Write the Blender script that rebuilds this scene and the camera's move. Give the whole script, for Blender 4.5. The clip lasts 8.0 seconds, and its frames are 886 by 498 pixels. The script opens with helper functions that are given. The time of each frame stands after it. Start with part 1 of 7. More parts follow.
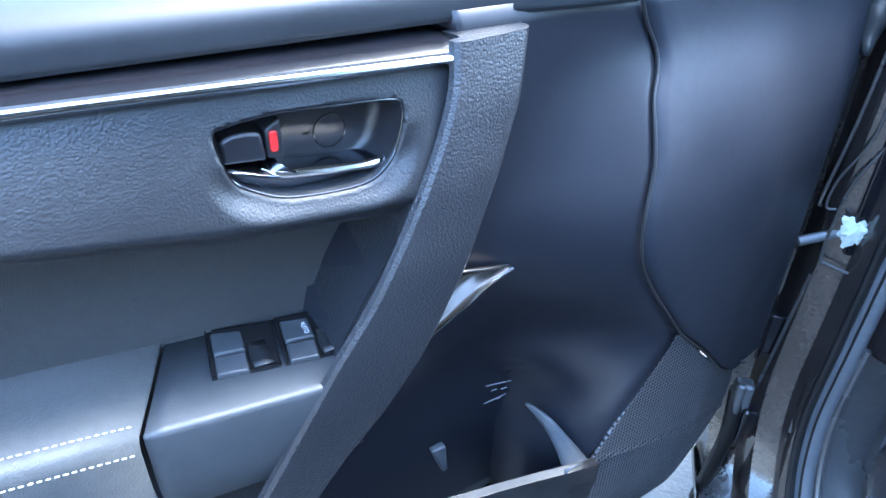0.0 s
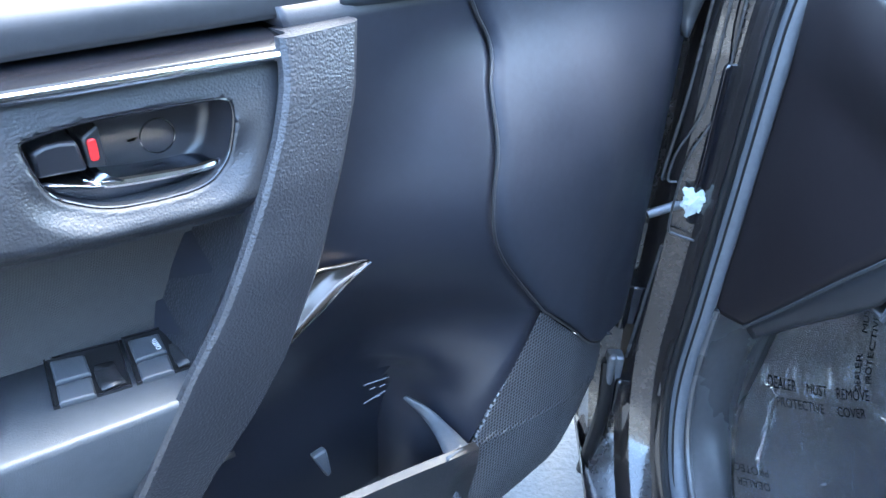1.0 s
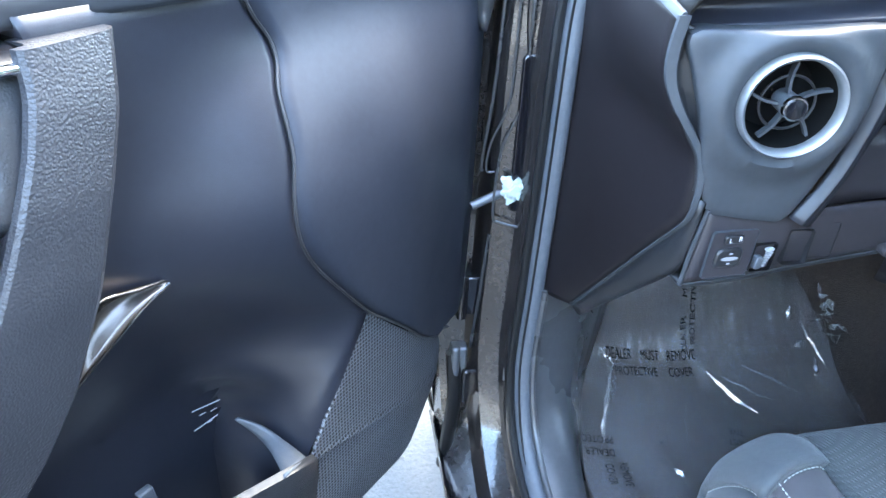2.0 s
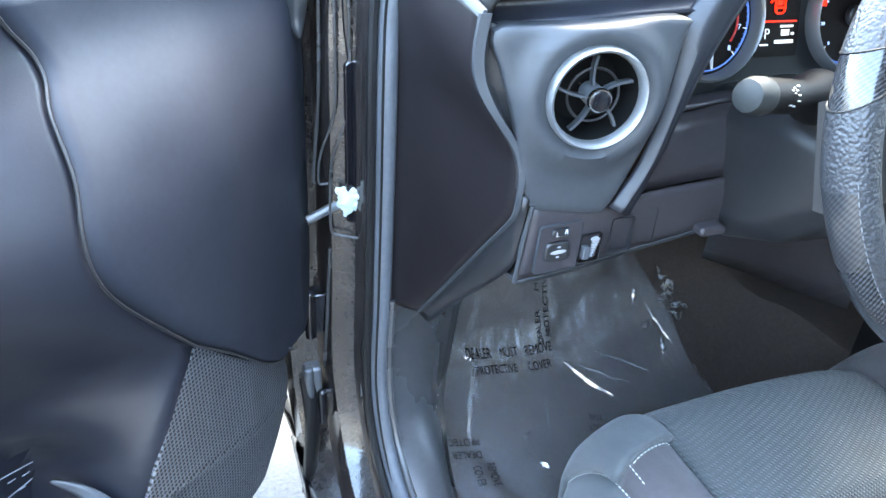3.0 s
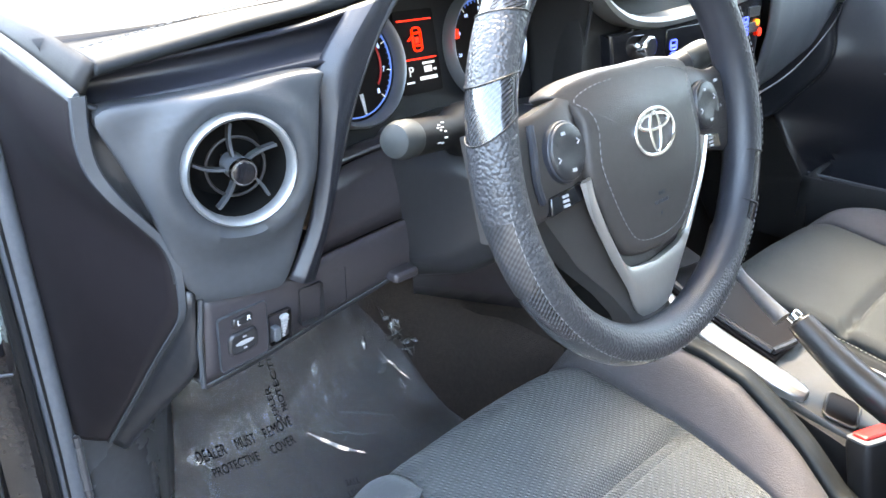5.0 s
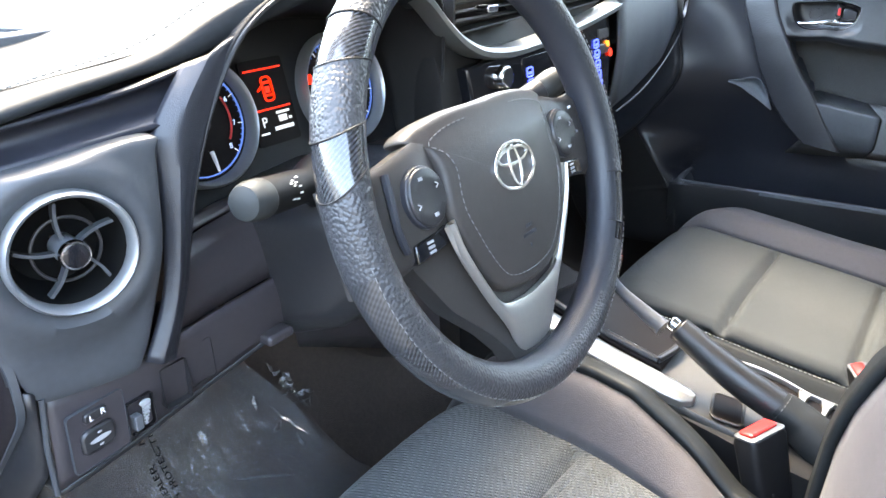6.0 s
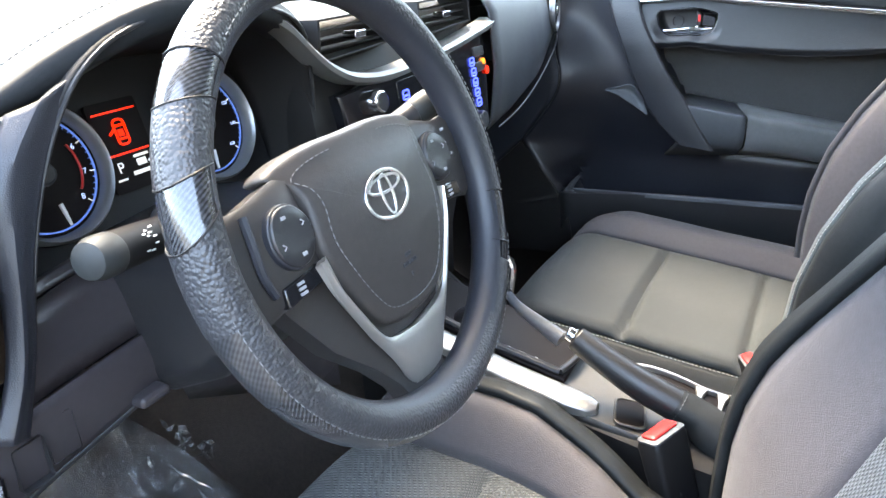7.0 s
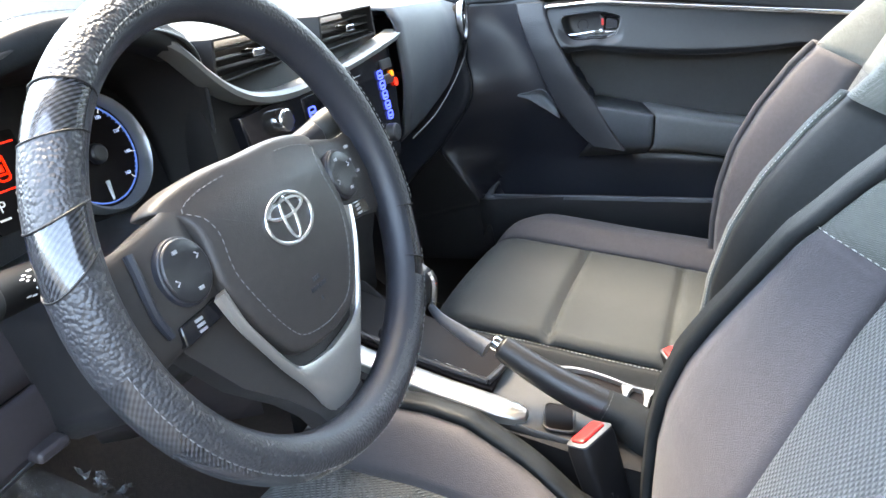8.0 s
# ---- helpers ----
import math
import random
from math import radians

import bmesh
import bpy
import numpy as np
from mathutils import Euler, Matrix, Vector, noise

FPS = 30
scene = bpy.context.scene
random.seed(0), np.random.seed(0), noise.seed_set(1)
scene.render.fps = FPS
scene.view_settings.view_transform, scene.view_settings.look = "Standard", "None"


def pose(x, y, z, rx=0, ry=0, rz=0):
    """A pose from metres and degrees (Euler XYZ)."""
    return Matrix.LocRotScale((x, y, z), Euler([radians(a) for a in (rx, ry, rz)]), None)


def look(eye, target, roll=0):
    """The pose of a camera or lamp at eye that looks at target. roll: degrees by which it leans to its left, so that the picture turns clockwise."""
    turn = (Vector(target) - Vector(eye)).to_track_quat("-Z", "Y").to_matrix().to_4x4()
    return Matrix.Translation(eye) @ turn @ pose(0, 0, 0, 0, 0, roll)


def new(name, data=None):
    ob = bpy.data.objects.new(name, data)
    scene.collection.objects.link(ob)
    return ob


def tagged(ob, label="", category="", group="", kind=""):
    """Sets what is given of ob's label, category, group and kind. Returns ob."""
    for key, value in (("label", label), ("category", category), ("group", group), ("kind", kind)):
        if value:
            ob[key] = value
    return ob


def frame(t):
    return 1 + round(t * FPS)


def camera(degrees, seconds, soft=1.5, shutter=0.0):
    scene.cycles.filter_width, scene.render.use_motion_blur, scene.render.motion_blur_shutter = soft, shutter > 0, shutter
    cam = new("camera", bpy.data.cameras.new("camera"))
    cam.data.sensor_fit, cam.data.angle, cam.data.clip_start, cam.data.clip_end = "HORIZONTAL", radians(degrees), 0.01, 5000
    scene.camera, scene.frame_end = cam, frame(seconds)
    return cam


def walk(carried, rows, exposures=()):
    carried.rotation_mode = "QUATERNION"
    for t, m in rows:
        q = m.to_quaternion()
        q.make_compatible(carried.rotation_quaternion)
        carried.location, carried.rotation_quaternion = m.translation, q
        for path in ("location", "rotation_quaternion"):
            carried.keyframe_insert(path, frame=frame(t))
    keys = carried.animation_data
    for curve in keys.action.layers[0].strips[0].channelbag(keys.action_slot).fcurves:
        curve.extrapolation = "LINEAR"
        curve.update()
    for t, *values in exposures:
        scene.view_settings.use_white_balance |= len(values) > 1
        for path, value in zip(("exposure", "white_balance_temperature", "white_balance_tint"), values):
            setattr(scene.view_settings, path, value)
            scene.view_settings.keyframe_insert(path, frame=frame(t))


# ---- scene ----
cam = camera(63.37, 8.0)
# seconds, eye x, y, z, yaw to the left of straight ahead, pitch, roll
ROWS = [
    (0.0, -1.0717, -0.3387, 1.0558, 12.31, -32.88, 2.34),
    (0.5, -1.0613, -0.3404, 1.0541, 7.48, -32.51, 2.42),
    (1.0, -1.0456, -0.3412, 1.0505, 2.01, -32.04, 2.47),
    (1.5, -1.0221, -0.3399, 1.0479, -3.86, -31.57, 2.56),
    (1.7, -1.0120, -0.3389, 1.0484, -6.46, -31.52, 2.68),
    (2.8, -0.9662, -0.3337, 1.0422, -19.35, -30.18, 3.59),
    (3.0, -0.9552, -0.3264, 1.0402, -21.66, -30.02, 3.48),
    (3.5, -0.9382, -0.3184, 1.0359, -27.62, -29.29, 3.23),
    (4.0, -0.9182, -0.3118, 1.0356, -33.57, -28.17, 2.79),
    (4.5, -0.8936, -0.3043, 1.0366, -39.13, -26.99, 1.86),
    (4.7, -0.8868, -0.3015, 1.0370, -41.28, -26.52, 1.49),
    (5.8, -0.8512, -0.2984, 1.0463, -51.53, -24.08, -1.12),
    (6.0, -0.8423, -0.2984, 1.0470, -53.25, -23.75, -1.70),
    (6.5, -0.8271, -0.3024, 1.0471, -57.22, -22.97, -2.90),
    (7.0, -0.8085, -0.3088, 1.0465, -60.95, -22.55, -3.92),
    (7.5, -0.7965, -0.3140, 1.0485, -64.17, -22.35, -4.88),
    (8.0, -0.7871, -0.3195, 1.0471, -66.77, -22.31, -5.60),
]
walk(cam, [(t, pose(x, y, z, 90 + pitch, 0, yaw) @ pose(0, 0, 0, 0, 0, roll)) for t, x, y, z, yaw, pitch, roll in ROWS],
     exposures=[(0, 4.85, 5850, 3), (1.5, 5.3, 6750, 3), (3.5, 5.55, 7900, 3), (4.5, 5.5, 8600, 7), (6.5, 5.2, 8500, 9), (8, 5.0, 8600, 9)])

# ---- light ----
SUN_EL, SUN_AZ = 60.0, 38.0  # degrees above the horizon, and to the right of straight ahead
world = bpy.data.worlds.new("world")
scene.world = world
world.use_nodes = True
_nt = world.node_tree
_sky = _nt.nodes.new("ShaderNodeTexSky")
_sky.sky_type, _sky.sun_disc = "NISHITA", False
_sky.sun_elevation, _sky.sun_rotation = radians(SUN_EL), radians(SUN_AZ)
_nt.links.new(_sky.outputs[0], _nt.nodes["Background"].inputs[0])
_nt.nodes["Background"].inputs[1].default_value = 0.15
_sun = bpy.data.lights.new("sun", "SUN")
_sun.energy, _sun.angle, _sun.color = 0.6, radians(30), (1.0, 0.95, 0.87)
_so = new("sun", _sun)
_e, _a = radians(SUN_EL), radians(SUN_AZ)
_so.matrix_basis = look((0, 0, 0), (-math.cos(_e) * math.sin(_a), -math.cos(_e) * math.cos(_a), -math.sin(_e)))


# ---- materials ----
def mat(name, color, rough=0.5, metal=0.0, grain=None, vary=0.15, spec=0.5, coat=0.0, sheen=0.0, rvary=0.08):
    """grain: rows of (kind, scale, height in metres); kinds: noise, cell, weave."""
    m = bpy.data.materials.new(name)
    m.use_nodes = True
    nt = m.node_tree
    n, l = nt.nodes, nt.links
    b = n["Principled BSDF"]
    tc = n.new("ShaderNodeTexCoord")
    big, fine = n.new("ShaderNodeTexNoise"), n.new("ShaderNodeTexNoise")
    big.inputs["Scale"].default_value, fine.inputs["Scale"].default_value = 9, 160
    big.inputs["Detail"].default_value, fine.inputs["Detail"].default_value = 5, 3
    add = n.new("ShaderNodeMath")
    add.operation = "ADD"
    ramp = n.new("ShaderNodeMapRange")
    ramp.inputs["From Min"].default_value, ramp.inputs["From Max"].default_value = 0.6, 1.4
    ramp.inputs["To Min"].default_value, ramp.inputs["To Max"].default_value = 1 - vary, 1 + vary
    mul = n.new("ShaderNodeVectorMath")
    mul.operation = "SCALE"
    mul.inputs[0].default_value = color[:3]
    for t in (big, fine):
        l.new(tc.outputs["Object"], t.inputs["Vector"])
    l.new(big.outputs["Fac"], add.inputs[0])
    l.new(fine.outputs["Fac"], add.inputs[1])
    l.new(add.outputs[0], ramp.inputs["Value"])
    l.new(ramp.outputs[0], mul.inputs["Scale"])
    l.new(mul.outputs[0], b.inputs["Base Color"])
    rr = n.new("ShaderNodeMapRange")
    rr.inputs["From Min"].default_value, rr.inputs["From Max"].default_value = 0.3, 0.7
    rr.inputs["To Min"].default_value, rr.inputs["To Max"].default_value = max(0.02, rough - rvary), min(1, rough + rvary)
    l.new(big.outputs["Fac"], rr.inputs["Value"])
    l.new(rr.outputs[0], b.inputs["Roughness"])
    b.inputs["Metallic"].default_value = metal
    b.inputs["Specular IOR Level"].default_value = spec
    b.inputs["Coat Weight"].default_value = coat
    b.inputs["Coat Roughness"].default_value = 0.08
    b.inputs["Sheen Weight"].default_value = sheen
    prev = None
    for kind, scale, height in grain or ():
        bump = n.new("ShaderNodeBump")
        bump.inputs["Strength"].default_value, bump.inputs["Distance"].default_value = 1.0, height
        if kind == "noise":
            t = n.new("ShaderNodeTexNoise")
            t.inputs["Scale"].default_value, t.inputs["Detail"].default_value = scale, 4
            out = t.outputs["Fac"]
            l.new(tc.outputs["Object"], t.inputs["Vector"])
        elif kind == "cell":
            t = n.new("ShaderNodeTexVoronoi")
            t.feature = "SMOOTH_F1"
            t.inputs["Scale"].default_value, t.inputs["Smoothness"].default_value = scale, 0.35
            warp = n.new("ShaderNodeTexNoise")
            warp.inputs["Scale"].default_value = scale * 0.5
            mix = n.new("ShaderNodeMixRGB")
            mix.inputs[0].default_value = 0.0009
            l.new(tc.outputs["Object"], mix.inputs[1])
            l.new(tc.outputs["Object"], warp.inputs["Vector"])
            l.new(warp.outputs["Color"], mix.inputs[2])
            l.new(mix.outputs[0], t.inputs["Vector"])
            inv = n.new("ShaderNodeMath")
            inv.operation = "SUBTRACT"
            inv.inputs[0].default_value = 1
            l.new(t.outputs["Distance"], inv.inputs[1])
            out = inv.outputs[0]
        else:
            waves = []
            for turn in (0.9, -0.9):
                w = n.new("ShaderNodeTexWave")
                w.wave_type, w.bands_direction = "BANDS", "DIAGONAL"
                w.inputs["Scale"].default_value = scale
                w.inputs["Distortion"].default_value = 0.6
                w.inputs["Detail Scale"].default_value = 2
                mp = n.new("ShaderNodeMapping")
                mp.inputs["Rotation"].default_value = (turn * 0.6, 0.2, turn)
                l.new(tc.outputs["Object"], mp.inputs[0])
                l.new(mp.outputs[0], w.inputs["Vector"])
                waves.append(w.outputs["Fac"])
            mx = n.new("ShaderNodeMath")
            mx.operation = "MULTIPLY"
            l.new(waves[0], mx.inputs[0])
            l.new(waves[1], mx.inputs[1])
            out = mx.outputs[0]
        l.new(out, bump.inputs["Height"])
        if prev:
            l.new(prev, bump.inputs["Normal"])
        prev = bump.outputs["Normal"]
    if prev:
        l.new(prev, b.inputs["Normal"])
    return m


def dotted(name, color, hole, pitch, rough=0.5, size=0.3):
    """A perforated cover: round dark holes in rows."""
    m = mat(name, color, rough)
    n, l = m.node_tree.nodes, m.node_tree.links
    b = n["Principled BSDF"]
    tc = n.new("ShaderNodeTexCoord")
    v = n.new("ShaderNodeTexVoronoi")
    v.inputs["Scale"].default_value, v.inputs["Randomness"].default_value = 1 / pitch, 0.0
    mp = n.new("ShaderNodeMapping")
    mp.inputs["Rotation"].default_value = (0, 0, radians(-46.6))
    mp2 = n.new("ShaderNodeMapping")
    mp2.inputs["Scale"].default_value = (1, 0.02, 1)
    l.new(tc.outputs["Object"], mp.inputs[0])
    l.new(mp.outputs[0], mp2.inputs[0])
    l.new(mp2.outputs[0], v.inputs["Vector"])
    r = n.new("ShaderNodeMapRange")
    r.inputs["From Min"].default_value, r.inputs["From Max"].default_value = size, size + 0.12
    l.new(v.outputs["Distance"], r.inputs["Value"])
    mix = n.new("ShaderNodeMixRGB")
    mix.inputs[1].default_value = (*hole, 1)
    l.new(b.inputs["Base Color"].links[0].from_socket, mix.inputs[2])
    l.new(r.outputs[0], mix.inputs[0])
    l.new(mix.outputs[0], b.inputs["Base Color"])
    bump = n.new("ShaderNodeBump")
    bump.inputs["Distance"].default_value = 0.0012
    l.new(r.outputs[0], bump.inputs["Height"])
    l.new(bump.outputs[0], b.inputs["Normal"])
    return m


def carbon(name):
    """Glossy carbon-look film: diagonal twill along the rim's own lengths."""
    m = mat(name, (0.02, 0.02, 0.022), 0.24, coat=0.9)
    n, l = m.node_tree.nodes, m.node_tree.links
    b = n["Principled BSDF"]
    tc = n.new("ShaderNodeTexCoord")
    bands = []
    for turn, scale in ((0.0, 190), (radians(90), 95)):
        mp, w = n.new("ShaderNodeMapping"), n.new("ShaderNodeTexWave")
        mp.inputs["Rotation"].default_value = (0, 0, turn)
        w.bands_direction = "DIAGONAL"
        w.inputs["Scale"].default_value, w.inputs["Distortion"].default_value = scale, 0.3
        l.new(tc.outputs["UV"], mp.inputs[0])
        l.new(mp.outputs[0], w.inputs["Vector"])
        bands.append(w.outputs["Fac"])
    both = n.new("ShaderNodeMath")
    both.operation = "MULTIPLY_ADD"
    both.inputs[1].default_value = 0.7
    l.new(bands[0], both.inputs[0])
    half = n.new("ShaderNodeMath")
    half.operation = "MULTIPLY"
    half.inputs[1].default_value = 0.3
    l.new(bands[1], half.inputs[0])
    l.new(half.outputs[0], both.inputs[2])
    mix = n.new("ShaderNodeMixRGB")
    mix.inputs[1].default_value, mix.inputs[2].default_value = (0.008, 0.008, 0.009, 1), (0.055, 0.056, 0.060, 1)
    l.new(both.outputs[0], mix.inputs[0])
    l.new(mix.outputs[0], b.inputs["Base Color"])
    return m


def glow(name, color, strength):
    m = bpy.data.materials.new(name)
    m.use_nodes = True
    b = m.node_tree.nodes["Principled BSDF"]
    b.inputs["Base Color"].default_value = (*color, 1)
    b.inputs["Emission Color"].default_value = (*color, 1)
    b.inputs["Emission Strength"].default_value = strength
    return m


def clear(name, color=(1, 1, 1), rough=0.02, share=0.12, bump=0.0, haze=0.0):
    """Thin clear sheet: mostly see-through, with a gloss."""
    m = bpy.data.materials.new(name)
    m.use_nodes = True
    n, l = m.node_tree.nodes, m.node_tree.links
    for x in list(n):
        n.remove(x)
    out, tr, gl, mix = n.new("ShaderNodeOutputMaterial"), n.new("ShaderNodeBsdfTransparent"), n.new("ShaderNodeBsdfGlossy"), n.new("ShaderNodeMixShader")
    tr.inputs[0].default_value = (*color, 1)
    gl.inputs["Roughness"].default_value = rough
    mix.inputs[0].default_value = share
    fr, pw = n.new("ShaderNodeLayerWeight"), n.new("ShaderNodeMath")
    pw.operation, pw.inputs[1].default_value = "POWER", 4.0
    l.new(fr.outputs["Facing"], pw.inputs[0])
    mx = n.new("ShaderNodeMath")
    mx.operation = "MULTIPLY_ADD"
    mx.inputs[1].default_value, mx.inputs[2].default_value = 0.85, share
    l.new(pw.outputs[0], mx.inputs[0])
    l.new(mx.outputs[0], mix.inputs[0])
    if bump:
        tc, t, bp = n.new("ShaderNodeTexCoord"), n.new("ShaderNodeTexNoise"), n.new("ShaderNodeBump")
        t.inputs["Scale"].default_value, t.inputs["Detail"].default_value = 26, 5
        bp.inputs["Distance"].default_value = bump
        mp, t2, bp2 = n.new("ShaderNodeMapping"), n.new("ShaderNodeTexNoise"), n.new("ShaderNodeBump")
        mp.inputs["Rotation"].default_value, mp.inputs["Scale"].default_value = (0, 0, 0.5), (70, 14, 20)
        t2.inputs["Scale"].default_value, t2.inputs["Detail"].default_value, bp2.inputs["Distance"].default_value = 1.0, 3, bump * 0.5
        l.new(tc.outputs["Object"], mp.inputs[0])
        l.new(mp.outputs[0], t2.inputs["Vector"])
        l.new(t2.outputs["Fac"], bp2.inputs["Height"])
        l.new(bp2.outputs[0], bp.inputs["Normal"])
        l.new(tc.outputs["Object"], t.inputs["Vector"])
        l.new(t.outputs["Fac"], bp.inputs["Height"])
        l.new(bp.outputs[0], gl.inputs["Normal"])
    base = tr.outputs[0]
    if haze:
        df, hz = n.new("ShaderNodeBsdfDiffuse"), n.new("ShaderNodeMixShader")
        df.inputs[0].default_value = (0.62, 0.63, 0.65, 1)
        hz.inputs[0].default_value = haze
        if bump:
            rm = n.new("ShaderNodeMapRange")
            rm.inputs["From Min"].default_value, rm.inputs["From Max"].default_value = 0.38, 0.68
            rm.inputs["To Min"].default_value, rm.inputs["To Max"].default_value = haze * 0.45, haze * 1.7
            l.new(t2.outputs["Fac"], rm.inputs["Value"])
            l.new(rm.outputs[0], hz.inputs[0])
        l.new(tr.outputs[0], hz.inputs[1])
        l.new(df.outputs[0], hz.inputs[2])
        base = hz.outputs[0]
    l.new(base, mix.inputs[1])
    l.new(gl.outputs[0], mix.inputs[2])
    l.new(mix.outputs[0], out.inputs[0])
    return m


FINE = [("noise", 900, 0.00025)]
HIDE = [("cell", 640, 0.00022), ("noise", 1500, 0.00008)]
PLASTIC = mat("black_plastic", (0.019, 0.019, 0.021), 0.36, grain=[("noise", 1400, 0.0002), ("noise", 30, 0.0006)])
# Near-black trim; in the hood, vents and footwell it paints shade.
HOOD = mat("black_trim_and_shade", (0.011, 0.010, 0.010), 0.6, grain=[("noise", 900, 0.0003)], spec=0.3)
FRONTP = mat("door_front_plastic", (0.020, 0.023, 0.032), 0.5, grain=[("noise", 1400, 0.00008), ("noise", 30, 0.0003)], spec=0.32)
SWEEP = mat("dull_silver_trim", (0.20, 0.20, 0.19), 0.36, metal=0.5, vary=0.05)
SKIN = mat("door_skin_plastic", (0.014, 0.015, 0.021), 0.36, grain=[("noise", 1100, 0.0001)], spec=0.45)
LEDGE = mat("satin_ledge_plastic", (0.016, 0.018, 0.022), 0.5, grain=[("noise", 1500, 0.00006)], spec=0.35)
CUP = mat("satin_black_moulding", (0.014, 0.014, 0.017), 0.38, grain=[("noise", 1500, 0.00003)])
SOFT = mat("soft_dark_plastic", (0.020, 0.022, 0.029), 0.40, grain=[("noise", 1100, 0.0003)])
GREY = mat("grey_plastic", (0.07, 0.076, 0.085), 0.45, grain=[("noise", 1300, 0.00025)])
LEATHER = mat("black_leather", (0.014, 0.015, 0.018), 0.42, grain=HIDE)
STRAPHIDE = mat("grained_pull", (0.020, 0.021, 0.025), 0.36, grain=[("cell", 560, 0.0004), ("noise", 1500, 0.00008)])
GLOSS = mat("gloss_black", (0.008, 0.008, 0.01), 0.12, coat=0.3, rvary=0.03)
PAINT = mat("black_paint", (0.006, 0.006, 0.008), 0.14, coat=0.8, rvary=0.04, grain=[("noise", 14, 0.001)])
# Base lifted above black to stand in for reflections on the jamb.
JAMBP = mat("lifted_jamb_paint", (0.027, 0.0235, 0.023), 0.15, grain=[("noise", 14, 0.002), ("noise", 120, 0.0002)], spec=0.6, coat=0.5, vary=0.5, rvary=0.10)
RUBBER = mat("grey_rubber_seal", (0.080, 0.088, 0.102), 0.5, grain=[("noise", 300, 0.0004)])
DARKRUB = mat("black_rubber", (0.009, 0.009, 0.010), 0.5, grain=FINE, spec=0.3)
SILVER = mat("silver_paint", (0.47, 0.45, 0.42), 0.34, metal=0.8, vary=0.04)
CHROME = mat("chrome", (0.75, 0.76, 0.78), 0.12, metal=1.0, vary=0.03, rvary=0.03)
# Near-black base puts the shade of the vent depths into the colour.
PIT = mat("shade_black_plastic", (0.004, 0.004, 0.004), 0.8, spec=0.15)
KNEEP = mat("plum_grey_plastic", (0.034, 0.030, 0.034), 0.45, grain=[("noise", 1300, 0.0001)])
GREASE = mat("white_grease", (0.50, 0.58, 0.57), 0.35, grain=[("noise", 90, 0.003)])
METAL = mat("grey_metal", (0.16, 0.17, 0.185), 0.45, metal=0.6)
INSERT = mat("dark_door_cloth", (0.033, 0.032, 0.032), 0.85, grain=[("weave", 420, 0.0003)], sheen=0.08)
ARMPAD = mat("grey_arm_vinyl", (0.068, 0.071, 0.073), 0.6, grain=[("noise", 700, 0.0004)], sheen=0.1)
CLOTH = mat("ribbed_seat_cloth", (0.047, 0.052, 0.054), 0.85, grain=[("weave", 110, 0.0014), ("noise", 900, 0.0004)], sheen=0.15)
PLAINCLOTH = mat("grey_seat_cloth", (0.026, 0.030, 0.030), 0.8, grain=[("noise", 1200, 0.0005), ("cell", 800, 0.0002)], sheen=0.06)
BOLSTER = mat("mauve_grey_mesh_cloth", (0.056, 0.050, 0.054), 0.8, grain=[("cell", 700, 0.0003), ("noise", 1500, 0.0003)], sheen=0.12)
VINYL = mat("charcoal_vinyl", (0.016, 0.018, 0.019), 0.55, grain=[("cell", 900, 0.00015)], spec=0.2)
THREAD = mat("pale_thread", (0.5, 0.5, 0.47), 0.8)
DARKTHREAD = mat("grey_thread", (0.14, 0.14, 0.14), 0.8)
CARPET = mat("dark_carpet", (0.058, 0.043, 0.036), 0.95, grain=[("noise", 500, 0.002)], vary=0.3)
FILM = clear("clear_film", (0.92, 0.92, 0.93), 0.17, 0.10, 0.014, 0.11)
FOLD = clear("film_fold", (0.95, 0.96, 0.97), 0.10, 0.45, 0.0, 0.35)
DISPLAY = mat("display_black", (0.007, 0.005, 0.005), 0.5, spec=0.10)
GLASS = clear("window_glass", (0.93, 0.96, 0.95), 0.0, 0.04)
INK = mat("black_ink", (0.006, 0.006, 0.007), 0.9, spec=0.05)
WHITE = mat("white_print", (0.75, 0.75, 0.75), 0.5)
GREYPRINT = mat("grey_print", (0.3, 0.3, 0.31), 0.5)
REDPLASTIC = mat("red_plastic", (0.6, 0.02, 0.02), 0.4)
MESH = dotted("perforated_grille", (0.10, 0.107, 0.12), (0.002, 0.002, 0.003), 0.0044, size=0.34)
CARBON = carbon("carbon_film")
CONCRETE = mat("concrete", (0.07, 0.07, 0.068), 0.9, grain=[("noise", 90, 0.004)], vary=0.25)
KICK = mat("satin_kick_plastic", (0.058, 0.058, 0.062), 0.30, grain=[("noise", 1000, 0.0001), ("noise", 16, 0.001)], spec=0.6)
TOPPAD = mat("dash_top_vinyl", (0.016, 0.018, 0.020), 0.55, grain=[("noise", 900, 0.00016)], spec=0.15)
PADSIDE = mat("pad_side_vinyl", (0.022, 0.021, 0.021), 0.6, grain=[("noise", 900, 0.00014)], spec=0.16)
BEZEL = mat("satin_bezel", (0.040, 0.044, 0.050), 0.5, grain=[("noise", 1300, 0.0001), ("noise", 25, 0.0003)])
ARMTOP = mat("satin_switch_panel", (0.046, 0.051, 0.058), 0.45, grain=[("noise", 1200, 0.0003)])
VENTRING = mat("satin_vent_ring", (0.30, 0.31, 0.32), 0.38, metal=0.7, vary=0.04)
GLOW_RED = glow("red_display", (1.0, 0.022, 0.006), 0.055)
GLOW_BLUE = glow("blue_display", (0.05, 0.10, 1.0), 0.10)
GLOW_WHITE = glow("white_display", (0.7, 0.75, 0.8), 0.025)
GLOW_AMBER = glow("amber_lamp", (1.0, 0.25, 0.02), 0.08)
